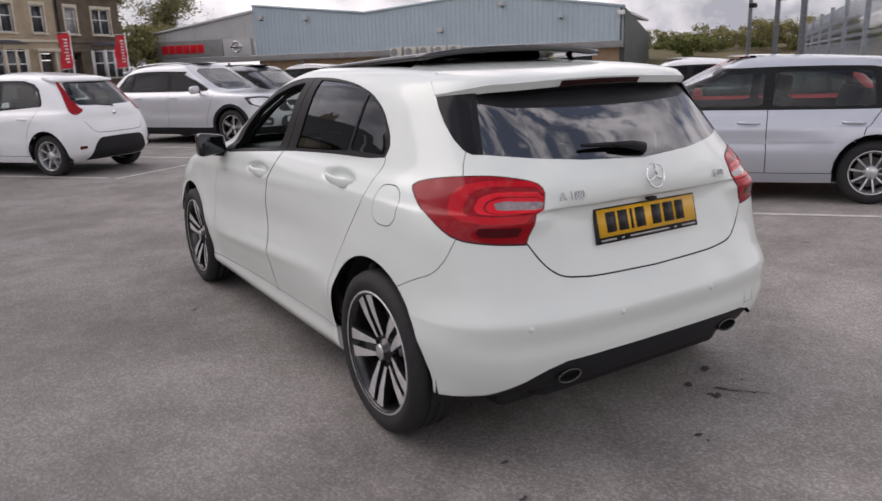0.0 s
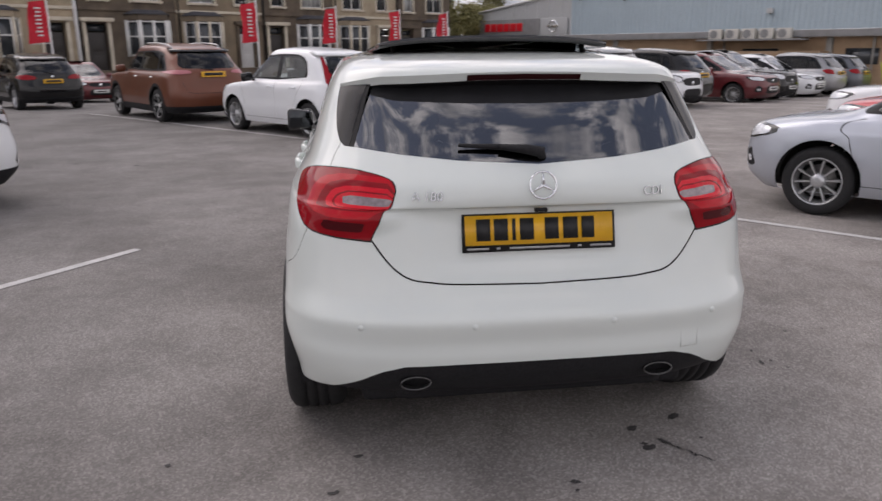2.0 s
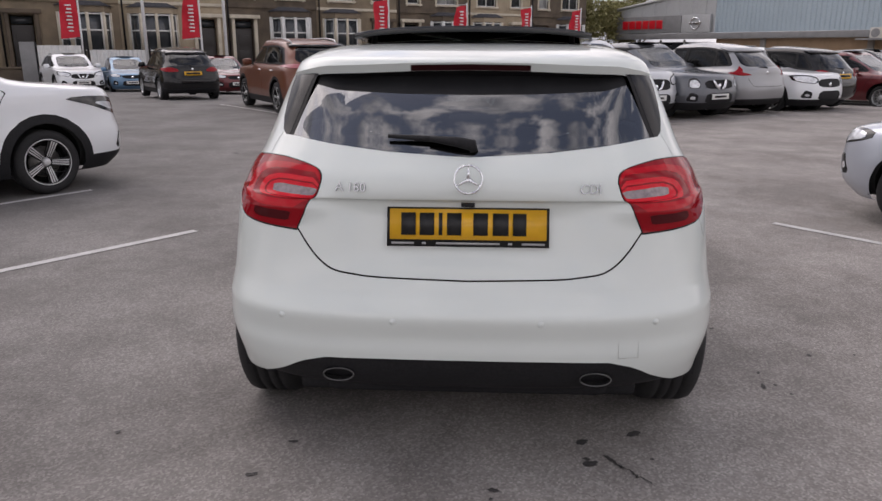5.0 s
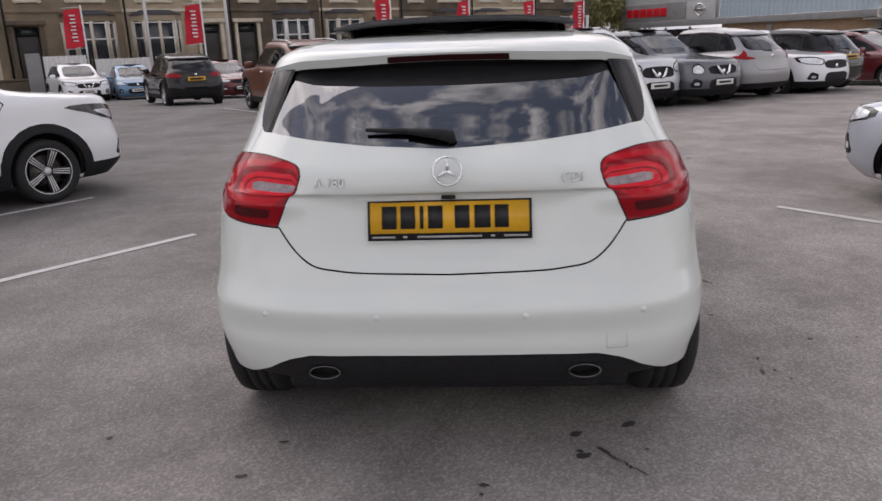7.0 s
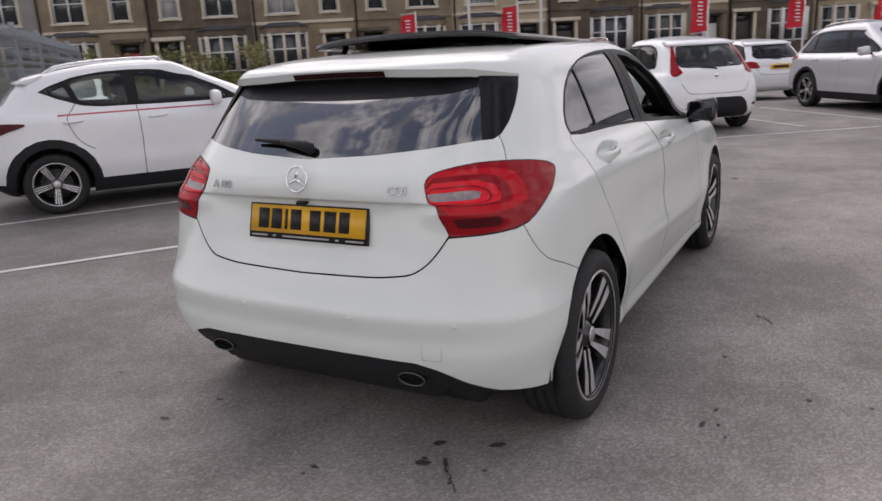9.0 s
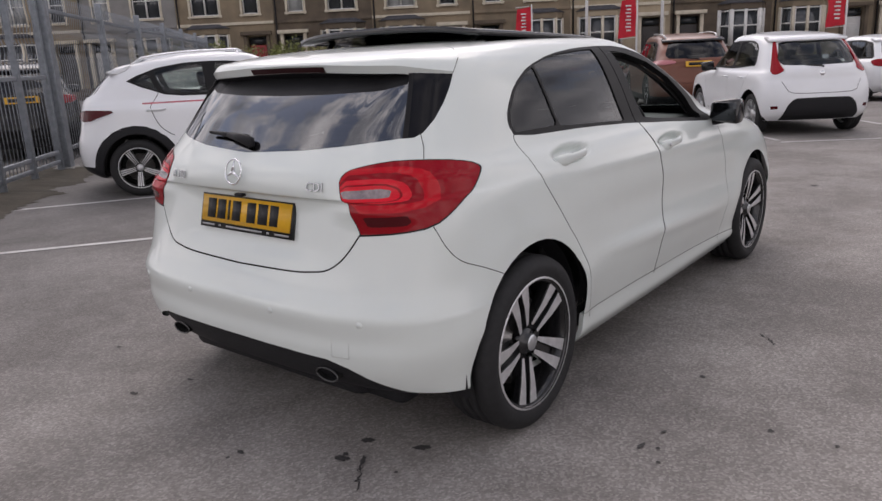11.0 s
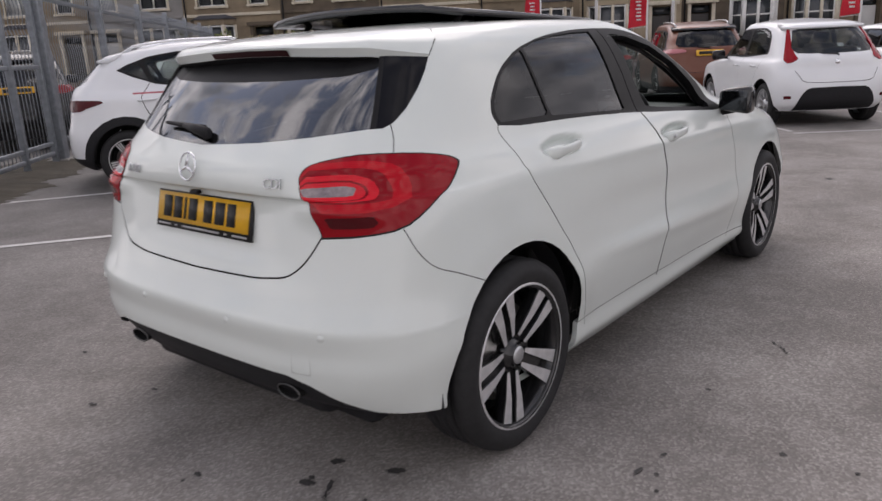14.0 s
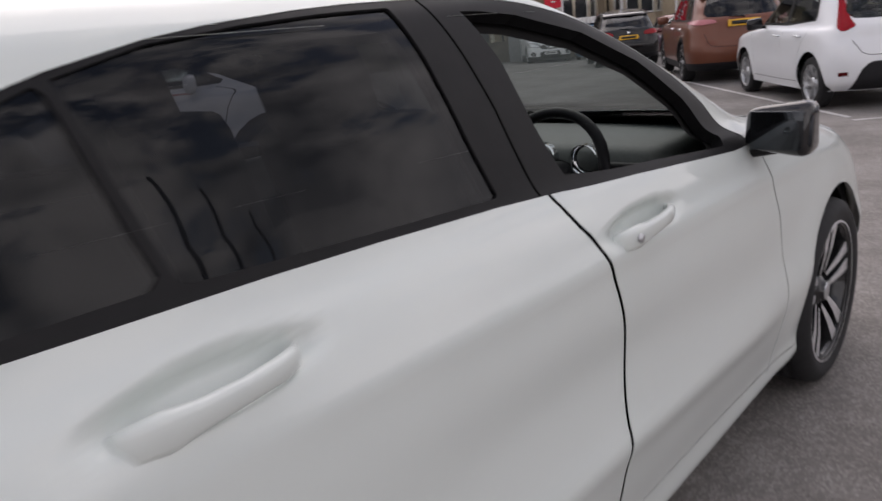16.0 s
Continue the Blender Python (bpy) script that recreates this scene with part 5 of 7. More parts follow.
for k in range(46):
    a = math.radians(43.0 - 0.52 * k + rnd_far.uniform(-0.4, 0.4))
    d = rnd_far.uniform(66, 98)
    x, y = -2 + d * math.cos(a), -2.5 + d * math.sin(a)
    if k < 3:
        far.append(build_tree("tree", ("spring tree in fresh leaf on the far bank", "brown budding tree on the far bank", "olive tree on the far bank")[k], x, y, 0.0, (4.6, 5.4, 4.0)[k], 1.7, (LEAF, LEAF_DULL, LEAF_DULL)[k], (5200, 3600, 5200)[k], 0.085, 40 + k))
    else:
        copy_thing(far[k % 3], pose(x, y, 0.0, 0, 0, rnd_far.uniform(0, 360)))


def bank():
    """A rough grassy rise behind the fence."""
    bm = bmesh.new()
    rows = []
    for k in range(30):
        a = math.radians(43 - 1.6 * k)
        rows.append([bm.verts.new((-2 + d * math.cos(a), -2.5 + d * math.sin(a), z + (0.25 * noise.noise(Vector((k * 0.7, d * 0.1, 1))) if z > 0 else 0))) for d, z in ((52, -0.93), (60, 0.9), (75, 2.2), (105, 3.0), (125, -0.95))])
    for p, q in zip(rows, rows[1:]):
        for i in range(4):
            bm.faces.new((p[i], p[i + 1], q[i + 1], q[i]))
    bmesh.ops.recalc_face_normals(bm, faces=bm.faces)
    tagged(part("bank", bm, rough_stuff("rough dry grass", (0.16, 0.135, 0.065), (0.09, 0.078, 0.038), 0.95, 0.6, 8, 0.8, 0.05)), "rough grassy bank behind the fence", "bank", kind="structure")


bank()


def hedge(along, out, n, seed, h=1.6):
    rnd = random.Random(seed)
    for k in range(n):
        x, y = place_on(HOUSE_FOOT, HOUSE_WAY, along + 1.5 * k, out + rnd.uniform(-0.3, 0.3))
        ob = thing("shrub", "loose green shrub before the houses", "shrub", pose(x, y, -0.6), "shrubs")
        clumps = [((rnd.uniform(-0.7, 0.7), rnd.uniform(-0.4, 0.4), rnd.uniform(0.4, h)), 0.55, 150) for _ in range(7)]
        share("foliage", leaf_mesh("foliage", clumps, 0.075, seed + k, LEAF if k % 2 else LEAF_DULL), Matrix.Identity(4), ob)
        stem = bmesh.new()
        for _ in range(4):
            tube([(0, 0, -0.1), (rnd.uniform(-0.3, 0.3), rnd.uniform(-0.2, 0.2), 0.6), (rnd.uniform(-0.6, 0.6), rnd.uniform(-0.4, 0.4), 1.2)], [0.03, 0.02, 0.01], 5, stem)
        part("stem", stem, BARK, ob)


hedge(-36.0, 4.6, 9, 3, 3.0)
hedge(-22.6, 5.2, 2, 5)

# poles, skip and bins before the showroom
for x, y, h in ((22.3, 15.0, 9.5), (17.8, 10.9, 9.0), (14.0, 7.7, 8.5)):
    ob = thing("lamp_pole", "slim grey steel lamp pole behind the fence", "pole", pose(x, y, ground_z(x, y)), "poles")
    part("pole", tube([(0, 0, 0), (0, 0, h)], [0.08, 0.05], 10), GALV, ob)
    part("floodlight", boxed((0.25, 0.18, 0.16), (0, -0.1, h * 0.33), 0.02), TRIM, ob)
sk = thing("skip", "lime yellow waste skip with a raised dark lid", "skip", pose(20.6, 22.9, ground_z(0, 22.9), 0, 0, -52))
part("tub", prism([(-0.75, 0.12), (0.75, 0.12), (0.95, 1.15), (-0.95, 1.15)], 1.3, None, None, 0.03), BIN_YELLOW, sk)
part("lid", boxed((1.9, 0.06, 0.85), (0, 1.25, 1.55), 0.02), TRIM, sk)
for k in range(4):
    x = -0.7 + 0.45 * k
    part("rib", boxed((0.06, 0.06, 0.9), (x, -0.02, 0.62), 0.01), BIN_YELLOW, sk)
for k, mat in enumerate((BIN_BLUE, TRIM)):
    ob = thing("waste_container", "blue waste container beside the wall" if k == 0 else "black waste container beside the wall", "container", pose(21.0 + 1.3 * k - 3.2, 25.8 - 1.5 * k + 3.0, ground_z(0, 25), 0, 0, -52))
    part("tub", boxed((1.25, 0.9, 1.1), (0, 0, 0.65), 0.04), mat, ob)
    part("lid", boxed((1.3, 0.95, 0.1), (0, 0, 1.25), 0.04), mat, ob)


# ---- the other parked cars ----
def car_rows(L, W, H, wb, fo, belt, hood, screen, tail, roof_front, drop=0.06):
    """Rows of a plain modern hatchback or sport utility: belt and bonnet heights, windscreen foot, tailgate rake, front of the roof."""
    w, r, f = W / 2, -(L - wb - fo), wb + fo
    mid = wb * 0.45
    up = H - 0.10 - belt
    rf = roof_front
    return (
        (0.22, r + 0.16, 3.0, 0.20, 0.92 * w, 0.20, f - 0.16, 2.8),
        (0.32, r + 0.03, 3.2, 0.31, 0.97 * w, 0.32, f - 0.03, 2.8),
        (0.48, r, 3.2, 0.46, 1.00 * w, 0.46, f, 2.7),
        (0.62, r + 0.01, 3.4, 0.60, 1.00 * w, 0.58, f - 0.005, 2.6),
        (0.74, r + 0.05, 3.8, 0.72, 0.99 * w, 0.70, f - 0.03, 2.5),
        (belt - 0.13, r + 0.08, 3.4, belt - 0.13, 0.975 * w, hood - 0.055, f - 0.11, 2.5),
        (belt - 0.05, r + 0.09, 3.0, belt - 0.05, 0.94 * w, hood + 0.005, f - 0.38, 2.8),
        (belt + 0.02, r + 0.12, 2.7, belt + 0.01, 0.89 * w, hood + 0.07, screen, 3.0),
        (belt + 0.33 * (up - drop), r + 0.12 + 0.28 * tail, 2.8, belt + 0.33 * up, 0.84 * w, hood + 0.07 + 0.36 * (H - 0.17 - hood), screen - 0.36 * (screen - rf), 3.0),
        (belt + 0.68 * (up - drop), r + 0.12 + 0.62 * tail, 3.0, belt + 0.68 * up, 0.785 * w, hood + 0.07 + 0.72 * (H - 0.17 - hood), screen - 0.72 * (screen - rf), 3.2),
        (H - 0.10 - drop, r + 0.12 + tail, 3.4, H - 0.10, 0.72 * w, H - 0.09, rf, 3.4),
        (H - 0.045 - 0.85 * drop, r + 0.22 + tail, 3.6, H - 0.05, 0.635 * w, H - 0.045, rf - 0.14, 3.4),
        (H - 0.02 - 0.5 * drop, r + 0.60 + tail, 3.2, H - 0.022, 0.46 * w, H - 0.02, rf - 0.40, 3.2),
        (H - 0.006, mid - 0.25, 3.0, H - 0.006, 0.23 * w, H - 0.006, mid + 0.25, 3.0),
        (H, mid, 3.0, H, 0.01, H, mid + 0.02, 3.0),
    ), mid


def build_car(name, label, m, colour, L, W, H, wb, fo, belt, hood, screen, tail, roof_front, kit, wheel_r, windows, lamps, clad=False, rails=False, plate="yellow", pane=TINTED, black_rear=False, fog=True, vee=False, dark_tail=False, drop=0.06, stripe_mat=STRIPE, mirrors=None, stripe=None, spoiler=True, group="parked cars", inside=CLOTH, handle=None, arch_width=0.115, mirror_y=None, reflector=(0.84, 0.74), tail_mat=None, black_spoiler=False):
    car = thing(name, label, "car", m, group)
    rows, mid = car_rows(L, W, H, wb, fo, belt, hood, screen, tail, roof_front, drop)

    def flare(y, z):
        d = 0.0
        for yc in (0.0, wb):
            d = d + 0.014 * np.exp(-(((np.hypot(y - yc, z - wheel_r) - wheel_r - 0.08) / 0.07) ** 2)) * (z > 0.2)
        return d - 0.010 * np.exp(-(((z - 0.62) / 0.08) ** 2)) * np.clip((y - 0.4) / 0.3, 0, 1) * np.clip((wb - 0.4 - y) / 0.3, 0, 1)

    S = Shell(rows, mid, flare)
    n = len(rows) - 1
    P = Panels(S, np.linspace(0, 2, 65), np.concatenate([np.linspace(0, 0.8, 34), np.linspace(0.82, 0.999, 8)]))
    vb, vt = 7.15 / n, 10.15 / n
    for yc in (0.0, wb):
        for tag, r in ((("clad", wheel_r + arch_width),) if clad else ()) + (("arch", wheel_r + 0.055),):
            ring = [(yc + r * math.cos(a), wheel_r + 0.01 + r * math.sin(a)) for a in (math.radians(d) for d in range(-15, 196, 15))]
            P.cut(tag, S.side(ring + [(yc - r * 0.94, 0.205), (yc + r * 0.94, 0.205)]), only=("body", "clad"))
    if clad:
        for a, b in zip(np.linspace(0, 2, 21), np.linspace(0, 2, 21)[1:]):
            P.cut("clad", [(a, -0.01), (b, -0.01), (b, 1.25 / n), (a, 1.25 / n)], only=("body",))
    P.cut("frame", S.side(windows["frame"]), only=("body",))
    panes = [f"pane {k}" for k in range(len(windows["panes"]))]
    for tag, pts in zip(panes, windows["panes"]):
        P.cut(tag, rounded(S.side(pts), 1, 0.07), only=("frame",))
    P.cut("rear_window", rounded([(-0.3, vb + 0.012), (0.40, vb + 0.02), (0.455, vb + 0.06), (0.43, vt - 0.01), (-0.3, vt - 0.005)], 1, 0.12), only=("body",))
    P.cut("windscreen", rounded([(2.06, 7.1 / n), (1.60, 7.25 / n), (1.555, 8.0 / n), (1.57, 9.7 / n), (2.06, 9.75 / n)], 1), only=("body",))
    for pts in lamps["tail"]:
        P.cut("tail", rounded([(u, q / n) for u, q in pts], 1), only=("body",))
    for pts in lamps["head"]:
        P.cut("head", rounded([(u, q / n) for u, q in pts], 1), only=("body",))
        cu, cv = sum(p[0] for p in pts) / len(pts), sum(p[1] for p in pts) / len(pts)
        P.cut("head_inner", rounded([(cu + reflector[0] * (u - cu), (cv - 0.06 + reflector[1] * (q - cv)) / n) for u, q in pts], 1), only=("head",))
    if fog:
        P.cut("fog", rounded([(1.50, 1.5 / n), (1.61, 1.4 / n), (1.62, 2.4 / n), (1.54, 2.9 / n)], 1, 0.15), only=("body", "clad"))
        P.cut("fog_inner", rounded([(1.535, 1.75 / n), (1.585, 1.7 / n), (1.59, 2.05 / n), (1.55, 2.2 / n)], 1), only=("fog",))
    P.cut("grille", rounded([(1.73, 3.5 / n), (2.06, 3.3 / n), (2.06, 4.6 / n), (1.70, 4.5 / n)], 1), only=("body",))
    P.cut("intake", rounded([(1.70, 1.1 / n), (2.06, 1.1 / n), (2.06, 2.7 / n), (1.74, 2.7 / n)], 1), only=("body", "clad"))
    if black_rear:
        P.cut("clad", [(-0.06, 0.2 / n), (0.41, 0.2 / n), (0.385, 1.1 / n), (0.345, 1.9 / n), (0.305, 2.35 / n), (0.27, 2.5 / n), (-0.06, 2.55 / n)], only=("body",))
        P.cut("reflector", [(0.425, 1.55 / n), (0.475, 1.5 / n), (0.475, 1.78 / n), (0.425, 1.80 / n)], only=("body",))
    for line in windows["doors"]:
        P.slit(S.side(line), 0.008, fine=3, only=("body", "frame"))
    P.slit([(0.0, 3.0 / n), (0.30, 3.05 / n), (0.36, 3.6 / n), (0.40, 4.6 / n)], 0.008, fine=2)
    P.slit([(2.0, 5.45 / n), (1.72, 5.5 / n), (1.58, 5.9 / n), (1.50, 6.9 / n)], 0.008, fine=2)
    P.drop("arch")
    P.add("body", ["body"], colour, car, flange=0.003)
    # dark strip set in the gaps for the shade inside them
    P.add("shut_line", ["gap"], LINER, car, lift=-0.003)
    for s in (1, -1):
        P.add("window_frame", ["frame"], TRIM, car, sides=(s,), lift=-0.001)
        for tag in panes:
            P.add("side_window", [tag], pane, car, sides=(s,), lift=-0.005)
        tail_ob = P.add("tail_lamp", ["tail"], tail_mat or (RED_DARK if dark_tail else RED_LENS), car, "pale pink tail lamp" if tail_mat else "red tail lamp", sides=(s,), lift=0.012, flange=0.02)
        lamp = P.add("head_lamp", ["head"], GLOSS_BLACK, car, "clear head lamp in a dark housing", sides=(s,), lift=0.004, flange=0.012)
        P.add("lamp_lens", ["head_inner"], LENS, lamp, "bright head lamp reflector", sides=(s,), lift=0.006, flange=0.006)
        if fog:
            recess = P.add("fog_lamp", ["fog"], PLASTIC, car, "black fog lamp recess", sides=(s,), lift=-0.012)
            P.add("fog_lens", ["fog_inner"], LENS, recess, sides=(s,), lift=-0.008, flange=0.01)
    if black_rear:
        for s in (1, -1):
            P.add("reflector", ["reflector"], RED_DARK, car, "slim dark red bumper reflector", sides=(s,), lift=0.003, flange=0.006)
    P.add("rear_window", ["rear_window"], pane, car, lift=-0.003)
    P.add("windscreen", ["windscreen"], CLEAR, car, lift=-0.003)
    P.add("grille", ["grille"], PLASTIC, car, lift=-0.015)
    P.add("lower_intake", ["intake"], PLASTIC, car, lift=-0.015)
    P.add("cladding", ["clad"], PLASTIC, car, "black plastic cladding", lift=0.004, flange=0.012)
    inner = [t for t in P.names if t not in ("rear_window", "windscreen", "arch", *panes)]
    P.add("inner_lining", inner, LINER, car, shrink=True)
    # a chrome bar and badge on the grille, plates
    r, f = -(L - wb - fo), wb + fo
    badge = part("front_badge", lathe([(0.0, 0.008), (0.045, 0.006), (0.055, 0.0), (0.05, -0.01)], 20), CHROME, car)
    badge.matrix_basis = pose(0, f - 0.035, 0.68, 0, 0, 90)
    if vee:
        for s in (1, -1):
            pts = []
            for x, z in ((0.19, 0.80), (0.165, 0.74), (0.11, 0.66), (0.05, 0.625)):
                uu, vv = S.find(x, z, 0, "front")
                q = S.at(uu, vv)
                pts.append((s * x, q[1] + 0.012, z))
            part("grille_bar", tube(pts, [0.018, 0.030, 0.030, 0.020], 8), CHROME, car, "chrome vee grille bar")
    if plate in ("yellow", "both"):
        q = part("rear_plate", boxed((0.52, 0.012, 0.111), (0, 0, 0), 0.003), PLATE_YELLOW, car)
        q.matrix_basis = pose(0, r + 0.035, windows.get("plate_z", 0.80), -6, 0, 0)
        part("plate_bar", boxed((0.40, 0.004, 0.06), (0, -0.007, 0)), INK, q)
    if plate in ("white", "both"):
        q = part("front_plate", boxed((0.52, 0.012, 0.111), (0, 0, 0), 0.003), PLATE_WHITE, car)
        q.matrix_basis = pose(0, f + 0.008, 0.47, 0, 0, 0)
        part("plate_bar", boxed((0.36, 0.004, 0.042), (0, 0.007, 0)), INK, q)
    back = part("rear_badge", lathe([(0.0, 0.008), (0.032, 0.006), (0.038, 0.0), (0.035, -0.01)], 18), CHROME, car)
    back.matrix_basis = pose(0, r + 0.088, belt - 0.06, 0, 0, -90)
    tube_w = tube([(-0.22, r + 0.16, belt + 0.06), (0.0, r + 0.135, belt + 0.05), (0.03, r + 0.125, belt + 0.03)], [0.006, 0.014, 0.014], 8)
    part("rear_wiper", tube_w, PLASTIC, car)
    for x in (1, -1):
        for y in (0.0, wb):
            put_wheel(kit, car, x * (W / 2 - 0.125), y, wheel_r, 20 + 37 * y + 11 * x)
            liner = lathe([(wheel_r, -0.16), (wheel_r + 0.07, -0.16), (wheel_r + 0.07, 0.05)], 28)
            bmesh.ops.bisect_plane(liner, geom=liner.verts[:] + liner.edges[:] + liner.faces[:], plane_co=(0, 0, -0.08), plane_no=(0, 0, -1), clear_outer=True)
            part("arch_liner", liner, LINER, car).matrix_basis = pose(x * (W / 2 - 0.125), y, wheel_r + 0.01, 0, 0, 0 if x > 0 else 180)
    part("floor_pan", boxed((W - 0.55, L - 0.5, 0.12), (0, (r + f) / 2, 0.27), 0.03), PLASTIC, car)
    # mirrors, handles, rails, aerial
    my = mirror_y or screen - 0.50
    for s in (1, -1):
        sh = boxed((0.22, 0.11, 0.155), (0, 0, 0), 0.05)
        part("door_mirror", sh, mirrors or colour, car).matrix_basis = pose(s * (W / 2 + 0.075), my, belt + 0.05, 0, s * 6, 0)
        part("mirror_arm", boxed((0.12, 0.05, 0.04), (0, 0, 0), 0.015), TRIM, car).matrix_basis = pose(s * (W / 2 - 0.02), my, belt + 0.0, 0, 0, 0)
        for yh in windows["handles"]:
            uh, vh = S.find(yh, belt - 0.11, 1, "side")
            x = S.at(uh, vh)[0]
            h = tube([(s * (x - 0.004), yh - 0.10, belt - 0.115), (s * (x + 0.022), yh - 0.06, belt - 0.11), (s * (x + 0.022), yh + 0.06, belt - 0.105), (s * (x - 0.004), yh + 0.10, belt - 0.105)], 0.012, 8)
            part("door_handle", h, handle or colour, car)
        if rails:
            edge = S.at(np.linspace(0.25, 1.75, 160), np.full(160, 11.05 / n))
            pts = []
            for k, y in enumerate(np.linspace(r + 0.40 + tail, roof_front - 0.12, 11)):
                j = int(np.argmin(np.abs(edge[:, 1] - y)))
                pts.append((s * (edge[j, 0] - 0.02), y, edge[j, 2] + (0.042 if 0 < k < 10 else -0.01)))
            part("roof_rail", tube(pts, 0.016, 8), rails, car, "raised roof rail")
        if stripe:
            pts = [(0, 0)]
            line = bmesh.new()
            prev = None
            for us, vs_ in S.side(stripe):
                p, q = S.at(us, vs_), S.normal(us, vs_)
                a, b = line.verts.new((s * (p[0] + (0.004 if stripe_mat is STRIPE else 0.012) * q[0]), p[1], p[2] + 0.012)), line.verts.new((s * (p[0] + (0.004 if stripe_mat is STRIPE else 0.012) * q[0]), p[1], p[2] - 0.012))
                if prev:
                    line.faces.new((prev[0], a, b, prev[1]))
                prev = (a, b)
            part("side_stripe", line, stripe_mat, car, "thin red side stripe" if stripe_mat is STRIPE else "body-coloured side rubbing strip")
    if spoiler:
        sp = bmesh.new()
        nx = 13
        top = []
        for k in range(nx):
            a = -1 + 2 * k / (nx - 1)
            x = a * 0.70 * W / 2
            y0 = r + 0.10 + tail + 0.10 * a * a
            top.append([sp.verts.new((x, y0 + dy, z)) for dy, z in ((0.22, H - 0.045 - 0.75 * drop), (-0.02, H - 0.075 - drop), (-0.025, H - 0.105 - drop), (0.10, H - 0.115 - drop))])
        for p, q in zip(top, top[1:]):
            for i in range(4):
                sp.faces.new((p[i], q[i], q[(i + 1) % 4], p[(i + 1) % 4]))
        sp.faces.new(top[0])
        sp.faces.new(top[-1][::-1])
        bmesh.ops.recalc_face_normals(sp, faces=sp.faces)
        part("spoiler", sp, GLOSS_BLACK if black_spoiler else colour, car)
    # seats seen through the glass
    for x in (-0.36, 0.36):
        seat = part("front_seat", boxed((0.46, 0.16, 0.62), (0, 0, 0.31), 0.06), inside, car)
        seat.matrix_basis = pose(x, mid - 0.15, min(0.55, H - 1.0), 12, 0, 0)
        part("headrest", boxed((0.25, 0.10, 0.18), (0, 0, 0.72), 0.05), inside, seat)
    part("rear_bench", boxed((W - 0.55, 0.16, 0.52), (0, 0, 0.26), 0.06), inside, car).matrix_basis = pose(0, 0.15, 0.58, 15, 0, 0)
    part("dashboard", boxed((W - 0.40, 0.45, 0.22), (0, screen - 0.42, belt - 0.14), 0.06), TRIM, car)
    return car


def side_windows(y0, y1, belt, H, wb, mid_y, low=0.0, rise=0.0):
    """The window band of a five-door car from its tail y0 to the foot of the windscreen pillar y1."""
    top = H - 0.125
    frame = [(y0 + 0.05, belt + 0.02 + rise), (y0 + 0.02, belt + 0.06 + rise), (y0 + 0.30, top - 0.06), (y0 + 0.55, top - 0.012), (mid_y, top), (mid_y + 0.45, top - 0.01), (y1 - 0.62, top - 0.07), (y1 - 0.30, top - 0.20), (y1, belt + 0.06), (y1 - 0.02, belt + 0.02), (mid_y, belt + 0.012)]
    a, b = belt + 0.045, top - 0.025
    panes = [
        [(y0 + 0.10, belt + 0.055 + rise), (y0 + 0.34, b - 0.07), (y0 + 0.48, b - 0.03), (y0 + 0.44, a + 0.02)],
        [(y0 + 0.50, a), (y0 + 0.54, b - 0.02), (mid_y - 0.06, b), (mid_y - 0.04, a)],
        [(mid_y + 0.05, a), (mid_y + 0.03, b), (mid_y + 0.42, b - 0.005), (y1 - 0.64, b - 0.07), (y1 - 0.32, b - 0.20), (y1 - 0.10, a + 0.02), (y1 - 0.12, a)],
    ]
    doors = [[(y0 + 0.46, belt + 0.02), (y0 + 0.50, 0.85), (y0 + 0.62, 0.62), (y0 + 0.66, 0.30)], [(mid_y, belt + 0.02), (mid_y + 0.01, 0.70), (mid_y, 0.30)], [(y1 - 0.04, belt - 0.02), (y1 + 0.06, 0.70), (y1 - 0.02, 0.32)], [(y0 + 0.66, 0.30), (mid_y, 0.295), (y1 - 0.02, 0.30)]]
    return {"frame": frame, "panes": panes, "doors": doors, "handles": (y0 + 0.70, mid_y + 0.17), "plate_z": 0.80}


LAMPS_HATCH = {"tail": [[(0.33, 4.6), (0.50, 4.7), (0.56, 6.2), (0.50, 6.9), (0.40, 6.6)]], "head": [[(1.47, 4.0), (1.66, 3.8), (1.70, 4.6), (1.56, 5.15), (1.44, 5.0)]]}
LAMPS_SUV = {"tail": [[(0.28, 5.0), (0.46, 4.9), (0.585, 5.6), (0.57, 6.4), (0.42, 6.7), (0.30, 5.9)]], "head": [[(1.46, 4.25), (1.68, 4.0), (1.73, 4.6), (1.58, 5.05), (1.43, 5.1)]]}


def suv(name, label, place, heading, colour, **more):
    x, y, z = place
    sw = side_windows(-0.42, 2.10, 1.05, 1.60, 2.70, 1.08)
    sw["plate_z"] = 1.0
    spec = dict(L=4.64, W=1.82, H=1.645, wb=2.70, fo=0.96, belt=1.05, hood=0.95, screen=2.42, tail=0.50, roof_front=1.50, drop=0.09, kit=SUV_KIT, wheel_r=0.345, windows=sw, lamps=LAMPS_SUV, clad=True, rails=ALLOY)
    return build_car(name, label, pose(x, y, z, 0, 0, heading - 90), colour, **{**spec, **more})


def crossover(name, label, place, heading, colour, **more):
    x, y, z = place
    sw = side_windows(-0.30, 1.98, 0.98, 1.57, 2.53, 1.00, rise=0.05)
    spec = dict(L=4.14, W=1.77, H=1.57, wb=2.53, fo=0.85, belt=0.98, hood=0.93, screen=2.22, tail=0.50, roof_front=1.36, drop=0.10, kit=SUV_KIT, wheel_r=0.33, windows=sw, lamps=LAMPS_SUV, clad=True)
    return build_car(name, label, pose(x, y, z, 0, 0, heading - 90), colour, **{**spec, **more})


